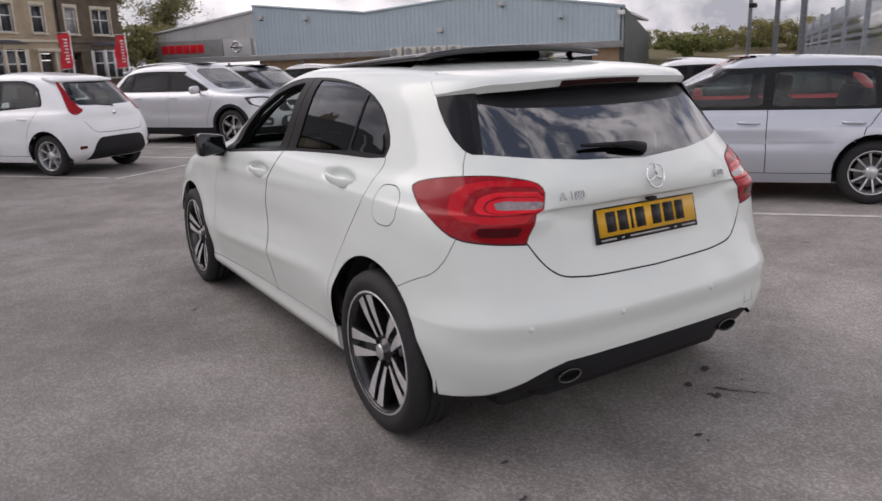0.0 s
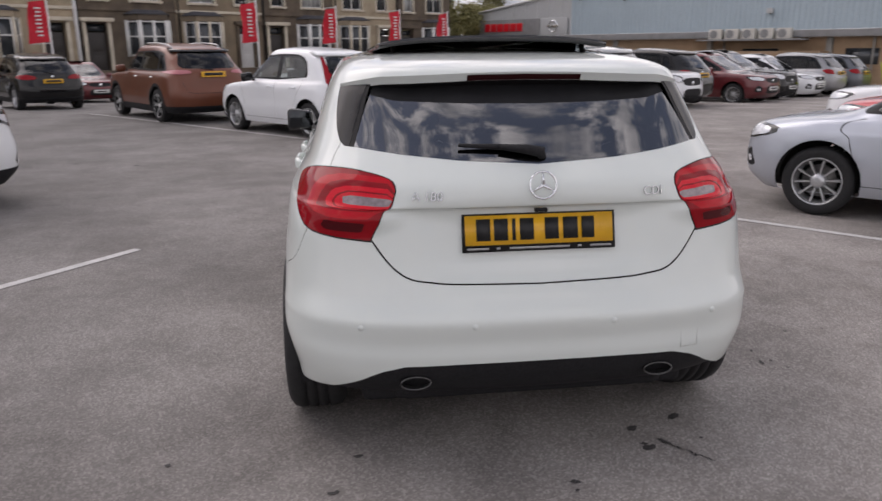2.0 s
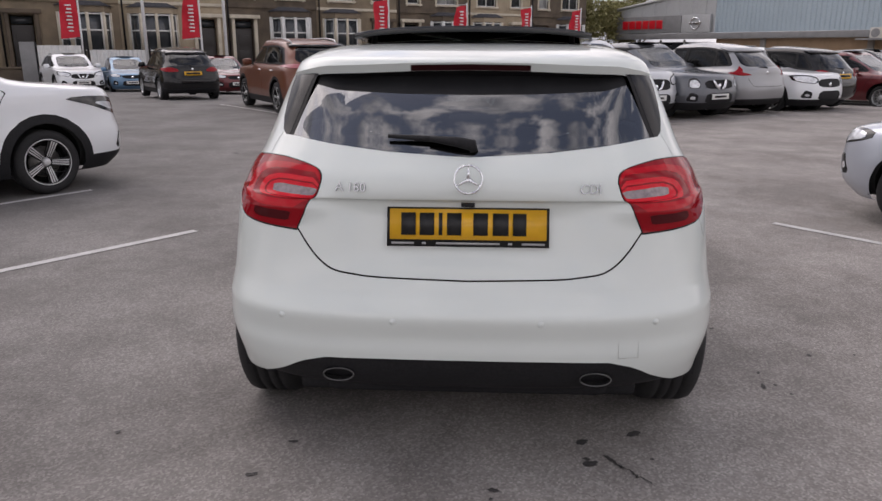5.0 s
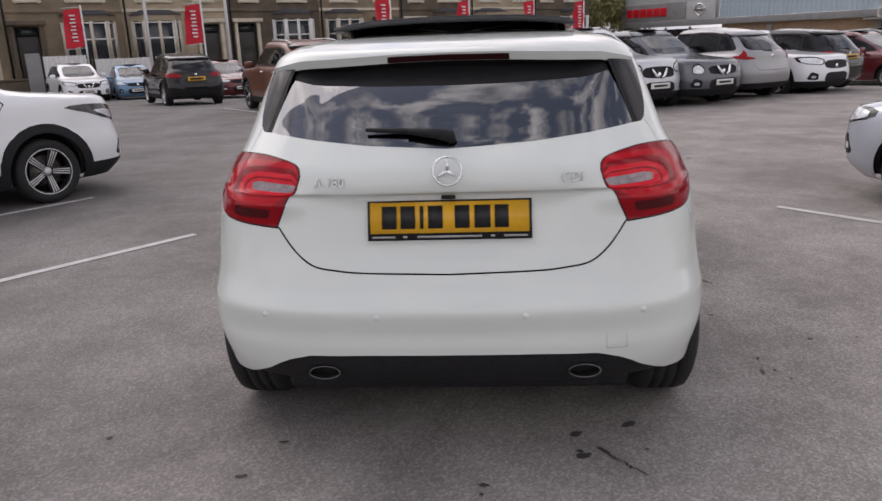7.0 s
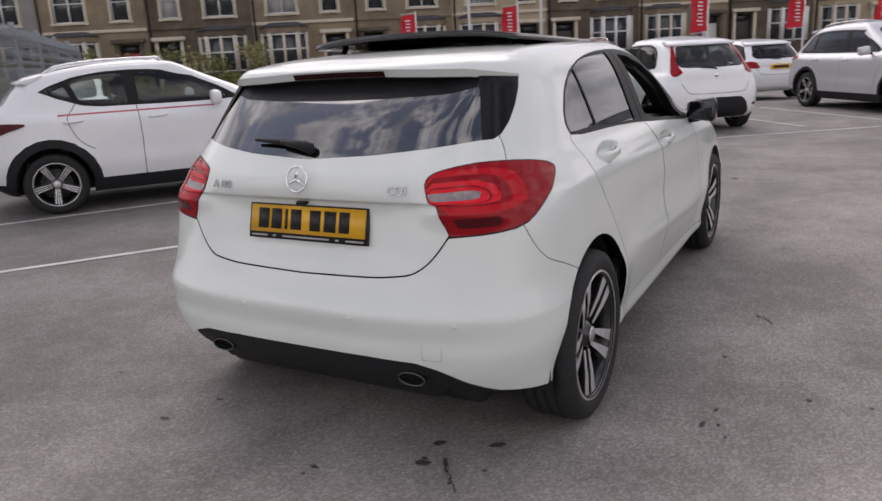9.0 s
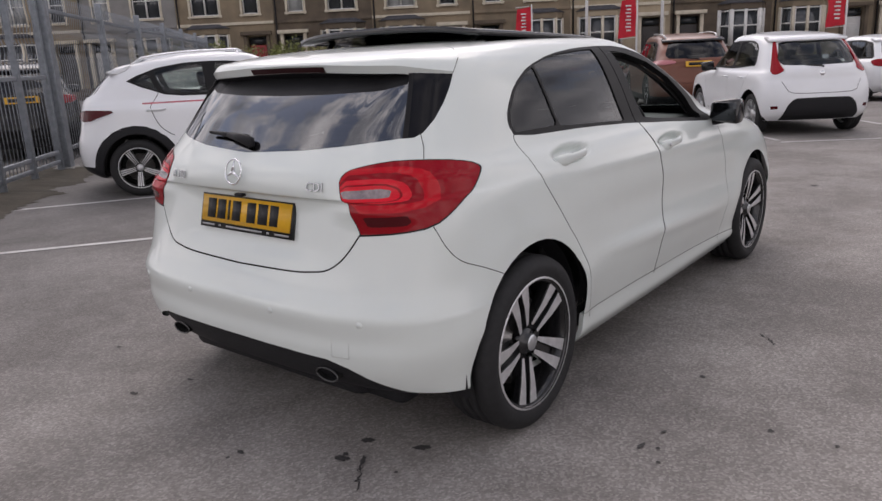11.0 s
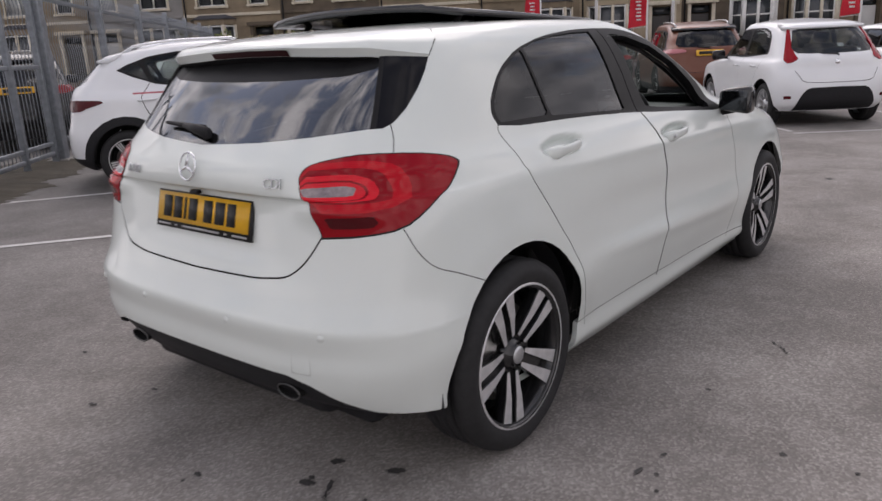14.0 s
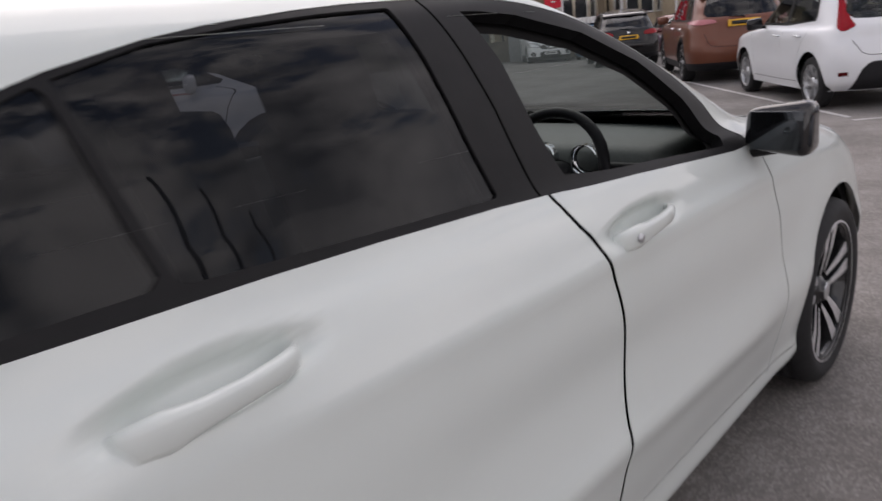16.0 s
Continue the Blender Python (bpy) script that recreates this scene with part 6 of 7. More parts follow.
def hatch(name, label, place, heading, colour, **more):
    x, y, z = place
    sw = side_windows(-0.28, 2.06, 0.93, 1.50, 2.52, 1.02)
    spec = dict(L=4.05, W=1.72, H=1.50, wb=2.52, fo=0.82, belt=0.93, hood=0.86, screen=2.32, tail=0.42, roof_front=1.40, kit=HATCH_KIT, wheel_r=0.305, windows=sw, lamps=LAMPS_HATCH)
    return build_car(name, label, pose(x, y, z, 0, 0, heading - 90), colour, **{**spec, **more})


# ---- the white hatchback in the middle ----
def build_hero():
    car = thing("hatchback_car", "cream white five-door hatchback with a raised glass sunroof", "car")
    S = Shell(HERO_ROWS, 1.1, hero_bulge, swell=hero_swell)
    us = np.unique(np.concatenate([np.linspace(0, 0.6, 56), np.linspace(0.6, 1.35, 64), np.linspace(1.35, 2, 32)]))
    vs = np.unique(np.concatenate([np.linspace(0, 0.80, 78), np.linspace(0.80, 0.999, 16)]))
    P = Panels(S, us, vs)
    # wheel arches
    for yc, r in ((0.02, 0.375), (2.70, 0.372)):
        ring = [(yc + r * math.cos(a), 0.325 + r * math.sin(a)) for a in (math.radians(d) for d in range(-18, 199, 9))]
        low = [(yc - r * 0.96, 0.155), (yc + r * 0.96, 0.155)]
        P.cut("arch", S.side(ring + low))
    # the black surround of the side windows, and the panes in it
    dlo = [(0.062, 1.064), (0.036, 1.11), (0.058, 1.162), (0.150, 1.246), (0.29, 1.308), (0.50, 1.350), (0.75, 1.370), (0.98, 1.374), (1.22, 1.360), (1.43, 1.314), (1.63, 1.236), (1.82, 1.120), (1.98, 0.985), (2.01, 0.945), (1.50, 0.988), (1.05, 1.024), (0.6, 1.048)]
    P.cut("frame", rounded(S.side(dlo), 1, 0.2), only=("body",))
    P.cut("quarter_pane", rounded(S.side([(0.074, 1.081), (0.060, 1.112), (0.076, 1.152), (0.150, 1.226), (0.235, 1.274), (0.325, 1.306), (0.378, 1.078)]), 1, 0.06), only=("frame",))
    P.cut("rear_pane", rounded(S.side([(0.396, 1.073), (0.339, 1.309), (0.46, 1.337), (0.60, 1.351), (0.74, 1.359), (0.885, 1.362), (0.972, 1.042)]), 1, 0.02), only=("frame",))
    P.cut("opening", S.side([(1.175, 1.040), (1.05, 1.348), (1.20, 1.334), (1.40, 1.288), (1.59, 1.212), (1.75, 1.108), (1.865, 0.998), (1.85, 0.975), (1.5, 1.006)]), only=("frame",))
    P.slit(S.side([(1.09, 1.005), (1.035, 1.18), (0.955, 1.385)]), 0.006, only=("frame",))
    # rear window, with a black wing at each end
    P.cut("rear_window", [(0, 0.606), (0.215, 0.616), (0.35, 0.628), (0.45, 0.640), (0.474, 0.641), (0.488, 0.650), (0.503, 0.672), (0.515, 0.700), (0.522, 0.726), (0.526, 0.752), (0.43, 0.765), (0.17, 0.776), (0, 0.778)], only=("body",))
    P.cut("wing", [(0.470, 0.58), (0.60, 0.58), (0.60, 0.80), (0.448, 0.80)], only=("rear_window",))
    P.cut("wing_line", [(0.457, 0.60), (0.472, 0.60), (0.450, 0.80), (0.440, 0.80)], only=("rear_window",))
    P.cut("glass_border", [(0, 0.7225), (0.20, 0.724), (0.386, 0.729), (0.442, 0.737), (0.455, 0.80), (0, 0.80)], only=("rear_window",))
    # spoiler
    P.cut("spoiler", [(0, 0.779), (0.17, 0.777), (0.43, 0.766), (0.526, 0.753), (0.539, 0.80), (0.535, 0.845), (0.50, 0.875), (0.30, 0.885), (0, 0.887)], only=("body",))
    P.slit([(0.526, 0.752), (0.539, 0.80), (0.535, 0.845), (0.50, 0.876), (0.30, 0.886), (0, 0.888)], 0.003, only=("body", "spoiler"))
    # tail lamps
    lamp = [(0.344, 0.536), (0.352, 0.564), (0.372, 0.578), (0.413, 0.590), (0.46, 0.598), (0.525, 0.595), (0.562, 0.583), (0.577, 0.566), (0.578, 0.552), (0.568, 0.520), (0.540, 0.456), (0.520, 0.424), (0.496, 0.402), (0.448, 0.394), (0.374, 0.388), (0.358, 0.43)]
    lamp = rounded([q for p in lamp for q in ([p] * 3 if p[0] == 0.374 else [p])], 1, 0.25)
    P.cut("lamp_edge", lamp, only=("body",))
    cu, cv = 0.45, 0.50
    P.cut("lamp", [(cu + 0.978 * (a - cu), cv + 0.972 * (b - cv)) for a, b in lamp], only=("lamp_edge",))
    P.cut("lamp_glow", rounded([(0.345, 0.572), (0.46, 0.584), (0.505, 0.57), (0.520, 0.53), (0.512, 0.47), (0.48, 0.436), (0.36, 0.432)], 1), only=("lamp",))
    P.cut("lamp_mid", rounded([(0.345, 0.558), (0.45, 0.568), (0.486, 0.555), (0.497, 0.515), (0.49, 0.478), (0.46, 0.458), (0.36, 0.452)], 1), only=("lamp_glow",))
    P.cut("lamp_core", rounded([(0.345, 0.545), (0.44, 0.553), (0.472, 0.540), (0.480, 0.512), (0.470, 0.486), (0.44, 0.473), (0.355, 0.467)], 1), only=("lamp_mid",))
    P.cut("lamp_line", rounded([(0.345, 0.534), (0.436, 0.541), (0.460, 0.530), (0.466, 0.511), (0.458, 0.494), (0.436, 0.484), (0.358, 0.478)], 1), only=("lamp_core",))
    P.cut("lamp_core", rounded([(0.345, 0.5305), (0.434, 0.5375), (0.4565, 0.5275), (0.462, 0.511), (0.4545, 0.496), (0.434, 0.4875), (0.358, 0.4815)], 1), only=("lamp_line",))
    P.cut("lamp_white", rounded([(0.349, 0.5215), (0.43, 0.5285), (0.448, 0.524), (0.443, 0.5045), (0.356, 0.4985)], 1, 0.12), only=("lamp_core",))
    P.cut("lamp_dark", rounded([(0.388, 0.4245), (0.462, 0.428), (0.466, 0.416), (0.458, 0.4085), (0.392, 0.405)], 1, 0.1), only=("lamp", "lamp_mid", "lamp_glow"))
    # painted lower edge and the black valance under it
    lip = [(0, 0.142), (0.20, 0.142), (0.315, 0.139), (0.36, 0.126), (0.385, 0.114), (0.41, 0.098), (0.435, 0.084), (0.458, 0.072), (0.49, 0.066), (0.53, 0.060), (0.60, 0.058)]
    for a, b in zip(lip, lip[1:]):
        P.cut("valance", [(a[0], -0.01), (b[0], -0.01), b, a], only=("body",))
    # shut lines
    P.slit([(0.374, 0.392), (0.352, 0.368), (0.325, 0.345), (0.298, 0.331), (0.26, 0.325), (0.195, 0.320), (0, 0.316)], 0.006, fine=4)
    P.slit([(0.484, 0.648), (0.494, 0.622), (0.498, 0.592)], 0.003)
    P.slit([(0.494, 0.404), (0.510, 0.372), (0.532, 0.344), (0.560, 0.322), (0.60, 0.284)], 0.003, fine=4)
    P.slit(S.side([(0.080, 1.085), (0.048, 1.062), (0.068, 1.010), (0.090, 0.960), (0.114, 0.910), (0.160, 0.842), (0.204, 0.785), (0.264, 0.700), (0.330, 0.615), (0.376, 0.540), (0.405, 0.45), (0.438, 0.34), (0.458, 0.27)]), 0.0045, fine=4)
    P.slit(S.side([(1.10, 1.035), (1.150, 0.935), (1.200, 0.83), (1.228, 0.69), (1.200, 0.58), (1.176, 0.50), (1.163, 0.40), (1.148, 0.282)]), 0.011, fine=4)
    P.slit(S.side([(1.93, 0.985), (1.99, 0.955), (2.07, 0.86), (2.13, 0.70), (2.16, 0.52), (2.13, 0.36), (2.08, 0.25)]), 0.006, fine=4)
    P.slit(S.side([(0.30, 0.303), (0.7, 0.302), (1.15, 0.2975), (1.7, 0.2865), (2.2, 0.2665), (2.40, 0.2525)]), 0.004, fine=4)
    flap = [(-0.070 + 0.086 * math.copysign(abs(math.cos(a)) ** 0.75, math.cos(a)), 0.913 + 0.074 * math.copysign(abs(math.sin(a)) ** 0.75, math.sin(a))) for a in (2 * math.pi * k / 24 for k in range(25))]
    P.slit(S.side(flap), 0.0035, name="flap_gap", only=("body",))
    # front: windscreen, headlamps, grille, bonnet line
    P.cut("windscreen", [(1.56, 0.610), (2.0, 0.596), (2.0, 0.800), (1.53, 0.800), (1.50, 0.76)], only=("body",))
    P.cut("headlamp", rounded([(1.50, 0.36), (1.70, 0.33), (1.74, 0.385), (1.62, 0.43), (1.47, 0.45)], 1), only=("body",))
    P.cut("grille", rounded([(1.80, 0.24), (2.001, 0.24), (2.001, 0.37), (1.77, 0.37)], 1), only=("body",))
    P.cut("intake", rounded([(1.62, 0.09), (2.001, 0.09), (2.001, 0.18), (1.60, 0.18)], 1), only=("body",))
    P.slit([(1.44, 0.56), (1.46, 0.46), (1.62, 0.44), (1.78, 0.385), (2.0, 0.378)], 0.005)
    # roof glass
    P.cut("roof_glass", [(0.60, 0.872), (0.75, 0.868), (1.0, 0.866), (1.3, 0.866), (1.50, 0.872), (1.50, 1.0), (0.60, 1.0)], only=("body",))
    P.drop("arch", "opening")
    found = P.islands("body")

    def dish(co):
        """Hollows behind the door handles."""
        d = np.zeros(len(co))
        for yc, zc in ((0.385, 0.972), (1.36, 0.914)):
            d = d - 0.028 * np.exp(-(np.hypot((co[:, 1] - yc) / 0.138, (co[:, 2] - zc) / 0.029) ** 6)) * (co[:, 0] > 0.5)
        return d

    def tuck(co):
        """A shallow seat for the plate, and the ledge over it."""
        x, z = co[:, 0], co[:, 2]
        return -0.012 * np.exp(-((x / 0.36) ** 6)) * np.exp(-(((z - 0.80) / 0.085) ** 6)) * (co[:, 1] < 0)

    def ridge(co):
        """The soft crease round the bumper."""
        return 0.006 * np.exp(-np.abs(co[:, 2] - 0.548) / 0.035) * np.clip((-0.12 - co[:, 1]) / 0.25, 0, 1)

    def glass_form(co):
        """Bowed glass, set back under the spoiler."""
        x, z = np.abs(co[:, 0]), co[:, 2]
        return (0.014 * (1 - ((z - 1.18) / 0.15) ** 2) - 0.034 * np.clip((z - 1.04) / 0.28, 0, 1)) * np.clip((0.64 - x) / 0.2, 0, 1)

    for tag, ((x, y, z), n) in found.items():
        if n < 4:
            continue
        if abs(y + 0.070) < 0.04 and abs(z - 0.915) < 0.04 and n < 300:
            P.add("fuel_flap", [tag], HERO_WHITE, car, "round-cornered white fuel flap", sides=(-1,), flange=0.012)
            P.add("rear_wing_infill", [tag, "flap_gap"], HERO_WHITE, car, sides=(1,))
            continue
        if y < -0.2 and z < 0.6:
            P.add("rear_bumper", [tag], HERO_WHITE, car, "smooth white rear bumper", flange=0.0015, bend=ridge)
        elif y < -0.3:
            P.add("tailgate", [tag], HERO_WHITE, car, "white tailgate with a recessed plate", flange=0.0015, bend=tuck)
        elif z < 0.27 and 0.4 < y < 2.3:
            for s in (1, -1):
                P.add("side_sill", [tag], HERO_WHITE, car, sides=(s,), flange=0.02)
        elif 0.35 < y < 1.12 and z < 1.03 and n > 300:
            for s in (1, -1):
                P.add("rear_door", [tag], HERO_WHITE, car, "white rear door with a hollowed flank", sides=(s,), flange=0.0015, bend=dish)
        elif 1.12 <= y < 2.12 and z < 1.03 and 300 < n < 2200:
            for s in (1, -1):
                P.add("front_door", [tag], HERO_WHITE, car, "white front door, its window wound down", sides=(s,), flange=0.0015, bend=dish)
        else:
            P.add("body_shell" if n > 1500 else "body_panel", [tag], HERO_WHITE, car, flange=0.0015)
    for s in (1, -1):
        P.add("window_frame", ["frame"], TRIM, car, "satin black window surround", sides=(s,), flange=0.03, lift=-0.001)
        P.add("quarter_window", ["quarter_pane"], TINTED, car, "dark tinted fixed pane", sides=(s,), lift=-0.005)
        P.add("door_window", ["rear_pane"], TINTED, car, "dark tinted rear door window", sides=(s,), lift=-0.006)
        lamp_ob = P.add("tail_lamp", ["lamp"], RED_LENS, car, "wrap-round red tail lamp with a pale reversing strip", sides=(s,), lift=0.002, flange=0.012)
        P.add("lamp_ring", ["lamp_glow"], RED_RING, lamp_ob, "red outer ring of the lamp", sides=(s,), lift=0.0025)
        P.add("light_guide", ["lamp_core"], RED_BRIGHT, lamp_ob, "bright red curved light guide", sides=(s,), lift=0.0035)
        P.add("guide_groove", ["lamp_line"], RED_BAND, lamp_ob, sides=(s,), lift=0.0025)
        P.add("reversing_lens", ["lamp_white"], WHITE_LENS, lamp_ob, "pale reversing lens", sides=(s,), lift=0.0035)
        P.add("lamp_band", ["lamp_mid"], RED_BAND, lamp_ob, "dark red band between the guides", sides=(s,), lift=0.002)
        P.add("fog_lens", ["lamp_dark"], RED_DARK, lamp_ob, sides=(s,), lift=0.003)
        P.add("lamp_seal", ["lamp_edge"], TRIM, lamp_ob, sides=(s,), lift=0.0005, flange=0.01)
        P.add("window_wing", ["wing"], WING_BLACK, car, "gloss black wing beside the rear window", sides=(s,), flange=0.01)
        P.add("rear_window_line", ["wing_line"], TRIM, car, sides=(s,), lift=-0.001)
        P.add("head_lamp", ["headlamp"], LENS, car, sides=(s,), lift=0.002, flange=0.01)
    P.add("rear_window", ["rear_window"], REAR_GLASS, car, "dark tinted rear window mirroring clouds", lift=-0.002, bend=glass_form)
    P.add("glass_border", ["glass_border"], TRIM, car, "black printed top border of the rear window", lift=-0.002, bend=glass_form)
    # black strip near the surface stands in for the shade inside the gaps
    P.add("panel_seal", ["gap"], GAP_SHADE, car, lift=-0.0015)

    def lip(co):
        """The spoiler's edge stands out over the glass."""
        k = np.clip((1.385 - co[:, 2]) / 0.050, 0, 1)
        return 0.027 * k * k * (3 - 2 * k) * np.clip((0.70 - np.abs(co[:, 0])) / 0.2, 0, 1) * (co[:, 1] < 0.1)

    P.add("spoiler", ["spoiler"], HERO_WHITE, car, "white roof-edge spoiler", flange=0.006, bend=lip)
    # the spoiler's upright rear face, the lamp on it and the dark underside
    us_edge, vs_edge = (0.0, 0.17, 0.43, 0.48, 0.524), (0.779, 0.777, 0.766, 0.7595, 0.7535)

    def brow(u):
        v = np.interp(u, us_edge, vs_edge)
        at, out = S.at(u, v), S.normal(u, v)
        fore = at + out * lip(at)[:, None]
        deep = np.clip((0.71 - at[:, 0]) / 0.16, 0.2, 1.0)
        return fore, fore + np.stack([0 * deep, 0.017 * deep, -0.028 * deep], -1), at - out * 0.05

    def band(name, rows_a, rows_b, material, label):
        bm = bmesh.new()
        for sgn in (1, -1):
            a, b = ([bm.verts.new((sgn * r[0], r[1], r[2])) for r in rows] for rows in (rows_a, rows_b))
            for k in range(len(a) - 1):
                bm.faces.new((a[k], a[k + 1], b[k + 1], b[k]) if sgn < 0 else (a[k], b[k], b[k + 1], a[k + 1]))
        bmesh.ops.remove_doubles(bm, verts=bm.verts, dist=1e-5)
        return part(name, bm, material, car, label)

    fore, foot, aft = brow(np.linspace(0, 0.524, 40))
    band("spoiler_edge", fore, foot, HERO_WHITE, "shaded white edge of the spoiler")
    # underside in black instead of white: its shade is put into the colour
    band("spoiler_underside", foot, aft, TRIM, "dark underside of the spoiler")
    wide = np.interp(0.208, fore[:, 0], np.linspace(0, 0.524, 40))
    fore, foot, _ = brow(np.linspace(0, wide, 16))
    step = np.array([0, -0.0025, -0.0015])
    band("high_brake_lamp", fore * 0.80 + foot * 0.20 + step, fore * 0.08 + foot * 0.92 + step, RED_DEEP, "slim dark red high brake lamp let into the spoiler")
    P.add("valance", ["valance"], PLASTIC, car, "black plastic rear valance", lift=-0.022)
    P.add("windscreen", ["windscreen"], CLEAR, car, lift=-0.002)
    P.add("grille", ["grille"], PLASTIC, car, lift=-0.02)
    P.add("front_intake", ["intake"], PLASTIC, car, lift=-0.02)
    P.add("roof_glass", ["roof_glass"], GLOSS_BLACK, car, "gloss black glass roof", lift=0.001)
    inner = [n for n in P.names if n.split(":")[0] in ("body", "frame", "lamp", "lamp_glow", "lamp_core", "lamp_line", "lamp_mid", "lamp_white", "lamp_dark", "lamp_edge", "wing", "flap_gap", "spoiler", "valance", "headlamp", "grille", "intake", "roof_glass")]
    P.add("inner_lining", inner, LINER, car, shrink=True)

    # wheels, arches and underside
    for x, y in ((0.790, 0.0), (-0.790, 0.0), (0.785, 2.70), (-0.785, 2.70)):
        put_wheel(HERO_KIT, car, x, y, 0.311, 0 if y else 24)
        liner = lathe([(0.33, -0.20), (0.385, -0.20), (0.385, 0.055)], 40)
        bmesh.ops.bisect_plane(liner, geom=liner.verts[:] + liner.edges[:] + liner.faces[:], plane_co=(0, 0, -0.10), plane_no=(0, 0, -1), clear_outer=True)
        ob = part("arch_liner", liner, PLASTIC, car)
        ob.matrix_basis = pose(x, y + 0.01, 0.325, 0, 0, 0 if x > 0 else 180)
    part("floor_pan", boxed((1.24, 3.75, 0.12), (0, 1.42, 0.23), 0.03), PLASTIC, car)
    part("rear_axle_beam", boxed((1.2, 0.16, 0.10), (0, 0.0, 0.26), 0.03), PLASTIC, car)
    part("exhaust_box", boxed((1.02, 0.24, 0.14), (0, -0.42, 0.27), 0.05), PLASTIC, car)
    for x in (-0.437, 0.437):
        ring = []
        for k in range(28):
            a = 2 * math.pi * k / 28
            ring.append((x + 0.052 * math.cos(a), -0.632, 0.318 + 0.023 * math.sin(a)))
        tip = tube(ring, 0.0028, 8, closed=True)
        tail = part("exhaust_tip", tip, SOOTY, car, "oval chrome exhaust trim")
        bore = bmesh.new()
        rings = [[bore.verts.new((px, -0.632 + d, pz)) for px, _, pz in ring] for d in (0.0, 0.10)]
        for k in range(28):
            bore.faces.new((rings[0][k], rings[0][(k + 1) % 28], rings[1][(k + 1) % 28], rings[1][k]))
        bore.faces.new(rings[1])
        part("exhaust_bore", bore, LINER, tail)

    # number plate in its holder
    m = pose(0, -0.574, 0.829, -14.5, 0, 0)
    holder = part("plate_holder", prism([(-0.267, -0.066), (0.267, -0.066), (0.267, 0.064), (-0.267, 0.064)], 0.016, None, None), INK, car, "black plate holder with small white print")
    holder.matrix_basis = m
    face = part("number_plate", prism([(-0.258, -0.043), (0.258, -0.043), (0.258, 0.058), (-0.258, 0.058)], 0.004), PLATE_YELLOW, holder, "yellow rear number plate with black bars")
    face.matrix_basis = pose(0, -0.004, 0)
    for x0, w in ((-0.196, 0.048), (-0.135, 0.048), (-0.090, 0.012), (-0.045, 0.048), (0.042, 0.048), (0.108, 0.052), (0.170, 0.044)):
        part("plate_bar", boxed((w, 0.002, 0.074), (x0, -0.005, 0.0085)), INK, holder)
    for x0, w in ((-0.215, 0.075), (0.0, 0.21), (0.215, 0.075), (-0.145, 0.014), (0.140, 0.014)):
        part("print_bar", boxed((w, 0.002, 0.007), (x0, -0.001, -0.055)), PALE_INK, holder)

    # badges, wiper, high brake lamp, camera bump, sensors
    star = tube([(0.045 * math.cos(a), 0, 0.045 * math.sin(a)) for a in (2 * math.pi * k / 40 for k in range(40))], 0.0038, 8, closed=True)
    for k in range(3):
        a = math.radians(90 + 120 * k)
        tube([(0, -0.002, 0), (0.043 * math.cos(a), 0, 0.043 * math.sin(a))], [0.0075, 0.0022], 6, star)
    ob = part("round_badge", star, CHROME, car, "chrome ring badge")
    ob.matrix_basis = pose(0, -0.603, 0.992, -14, 0, 0)
    for text, xc in (("A 180", -0.385), ("CDI", 0.395)):
        ux, vx = S.find(abs(xc), 0.958, 0, "rear")
        p = S.at(ux, vx)
        n = S.normal(ux, vx)
        yaw = math.degrees(math.atan2(n[0] * (1 if xc > 0 else -1), -n[1]))
        letters(text, 0.043, BADGE, car, pose(xc, p[1] - 0.004, 0.958, -12, 0, yaw), "lettering", 0.005, "chrome model lettering")
    wiper = tube([(-0.268, -0.493, 1.116), (-0.15, -0.502, 1.110), (-0.02, -0.508, 1.103)], [0.006, 0.010, 0.012], 8)
    tube([(-0.13, -0.512, 1.110), (-0.04, -0.523, 1.102), (0.012, -0.524, 1.091), (0.016, -0.520, 1.072)], [0.009, 0.017, 0.020, 0.015], 10, wiper)
    part("rear_wiper", wiper, PLASTIC, car, "black rear wiper lying along the glass")
    part("reversing_camera", boxed((0.045, 0.02, 0.012), (0, -0.585, 0.905), 0.004), TRIM, car)
    for x in (-0.62, -0.24, 0.24, 0.62):
        ux, vx = S.find(abs(x), 0.535, 0, "rear")
        p, n = S.at(ux, vx), S.normal(ux, vx)
        b = lathe([(0.0, 0.002), (0.007, 0.002), (0.008, 0.0), (0.0105, 0.0), (0.0115, -0.004)], 16)
        ob = part("parking_sensor", b, HERO_WHITE, car)
        ob.matrix_basis = Matrix.Translation((x, p[1] - 0.0066, p[2])) @ Vector((n[0] * math.copysign(1, x), n[1], n[2])).to_track_quat("X", "Z").to_matrix().to_4x4()
    ux, vx = S.find(0.535, 0.440, 0, "rear")
    p, n = S.at(ux, vx), S.normal(ux, vx)
    # grey outline bar: the shade of the cover's groove is put into its colour
    eye = part("towing_eye_cover", tube([(0, a, b) for a, b in ((-0.034, -0.03), (0.034, -0.03), (0.034, 0.03), (-0.034, 0.03))], 0.0010, 6, closed=True), GROOVE, car)
    eye.matrix_basis = Matrix.Translation(p) @ Vector(n).to_track_quat("X", "Z").to_matrix().to_4x4()

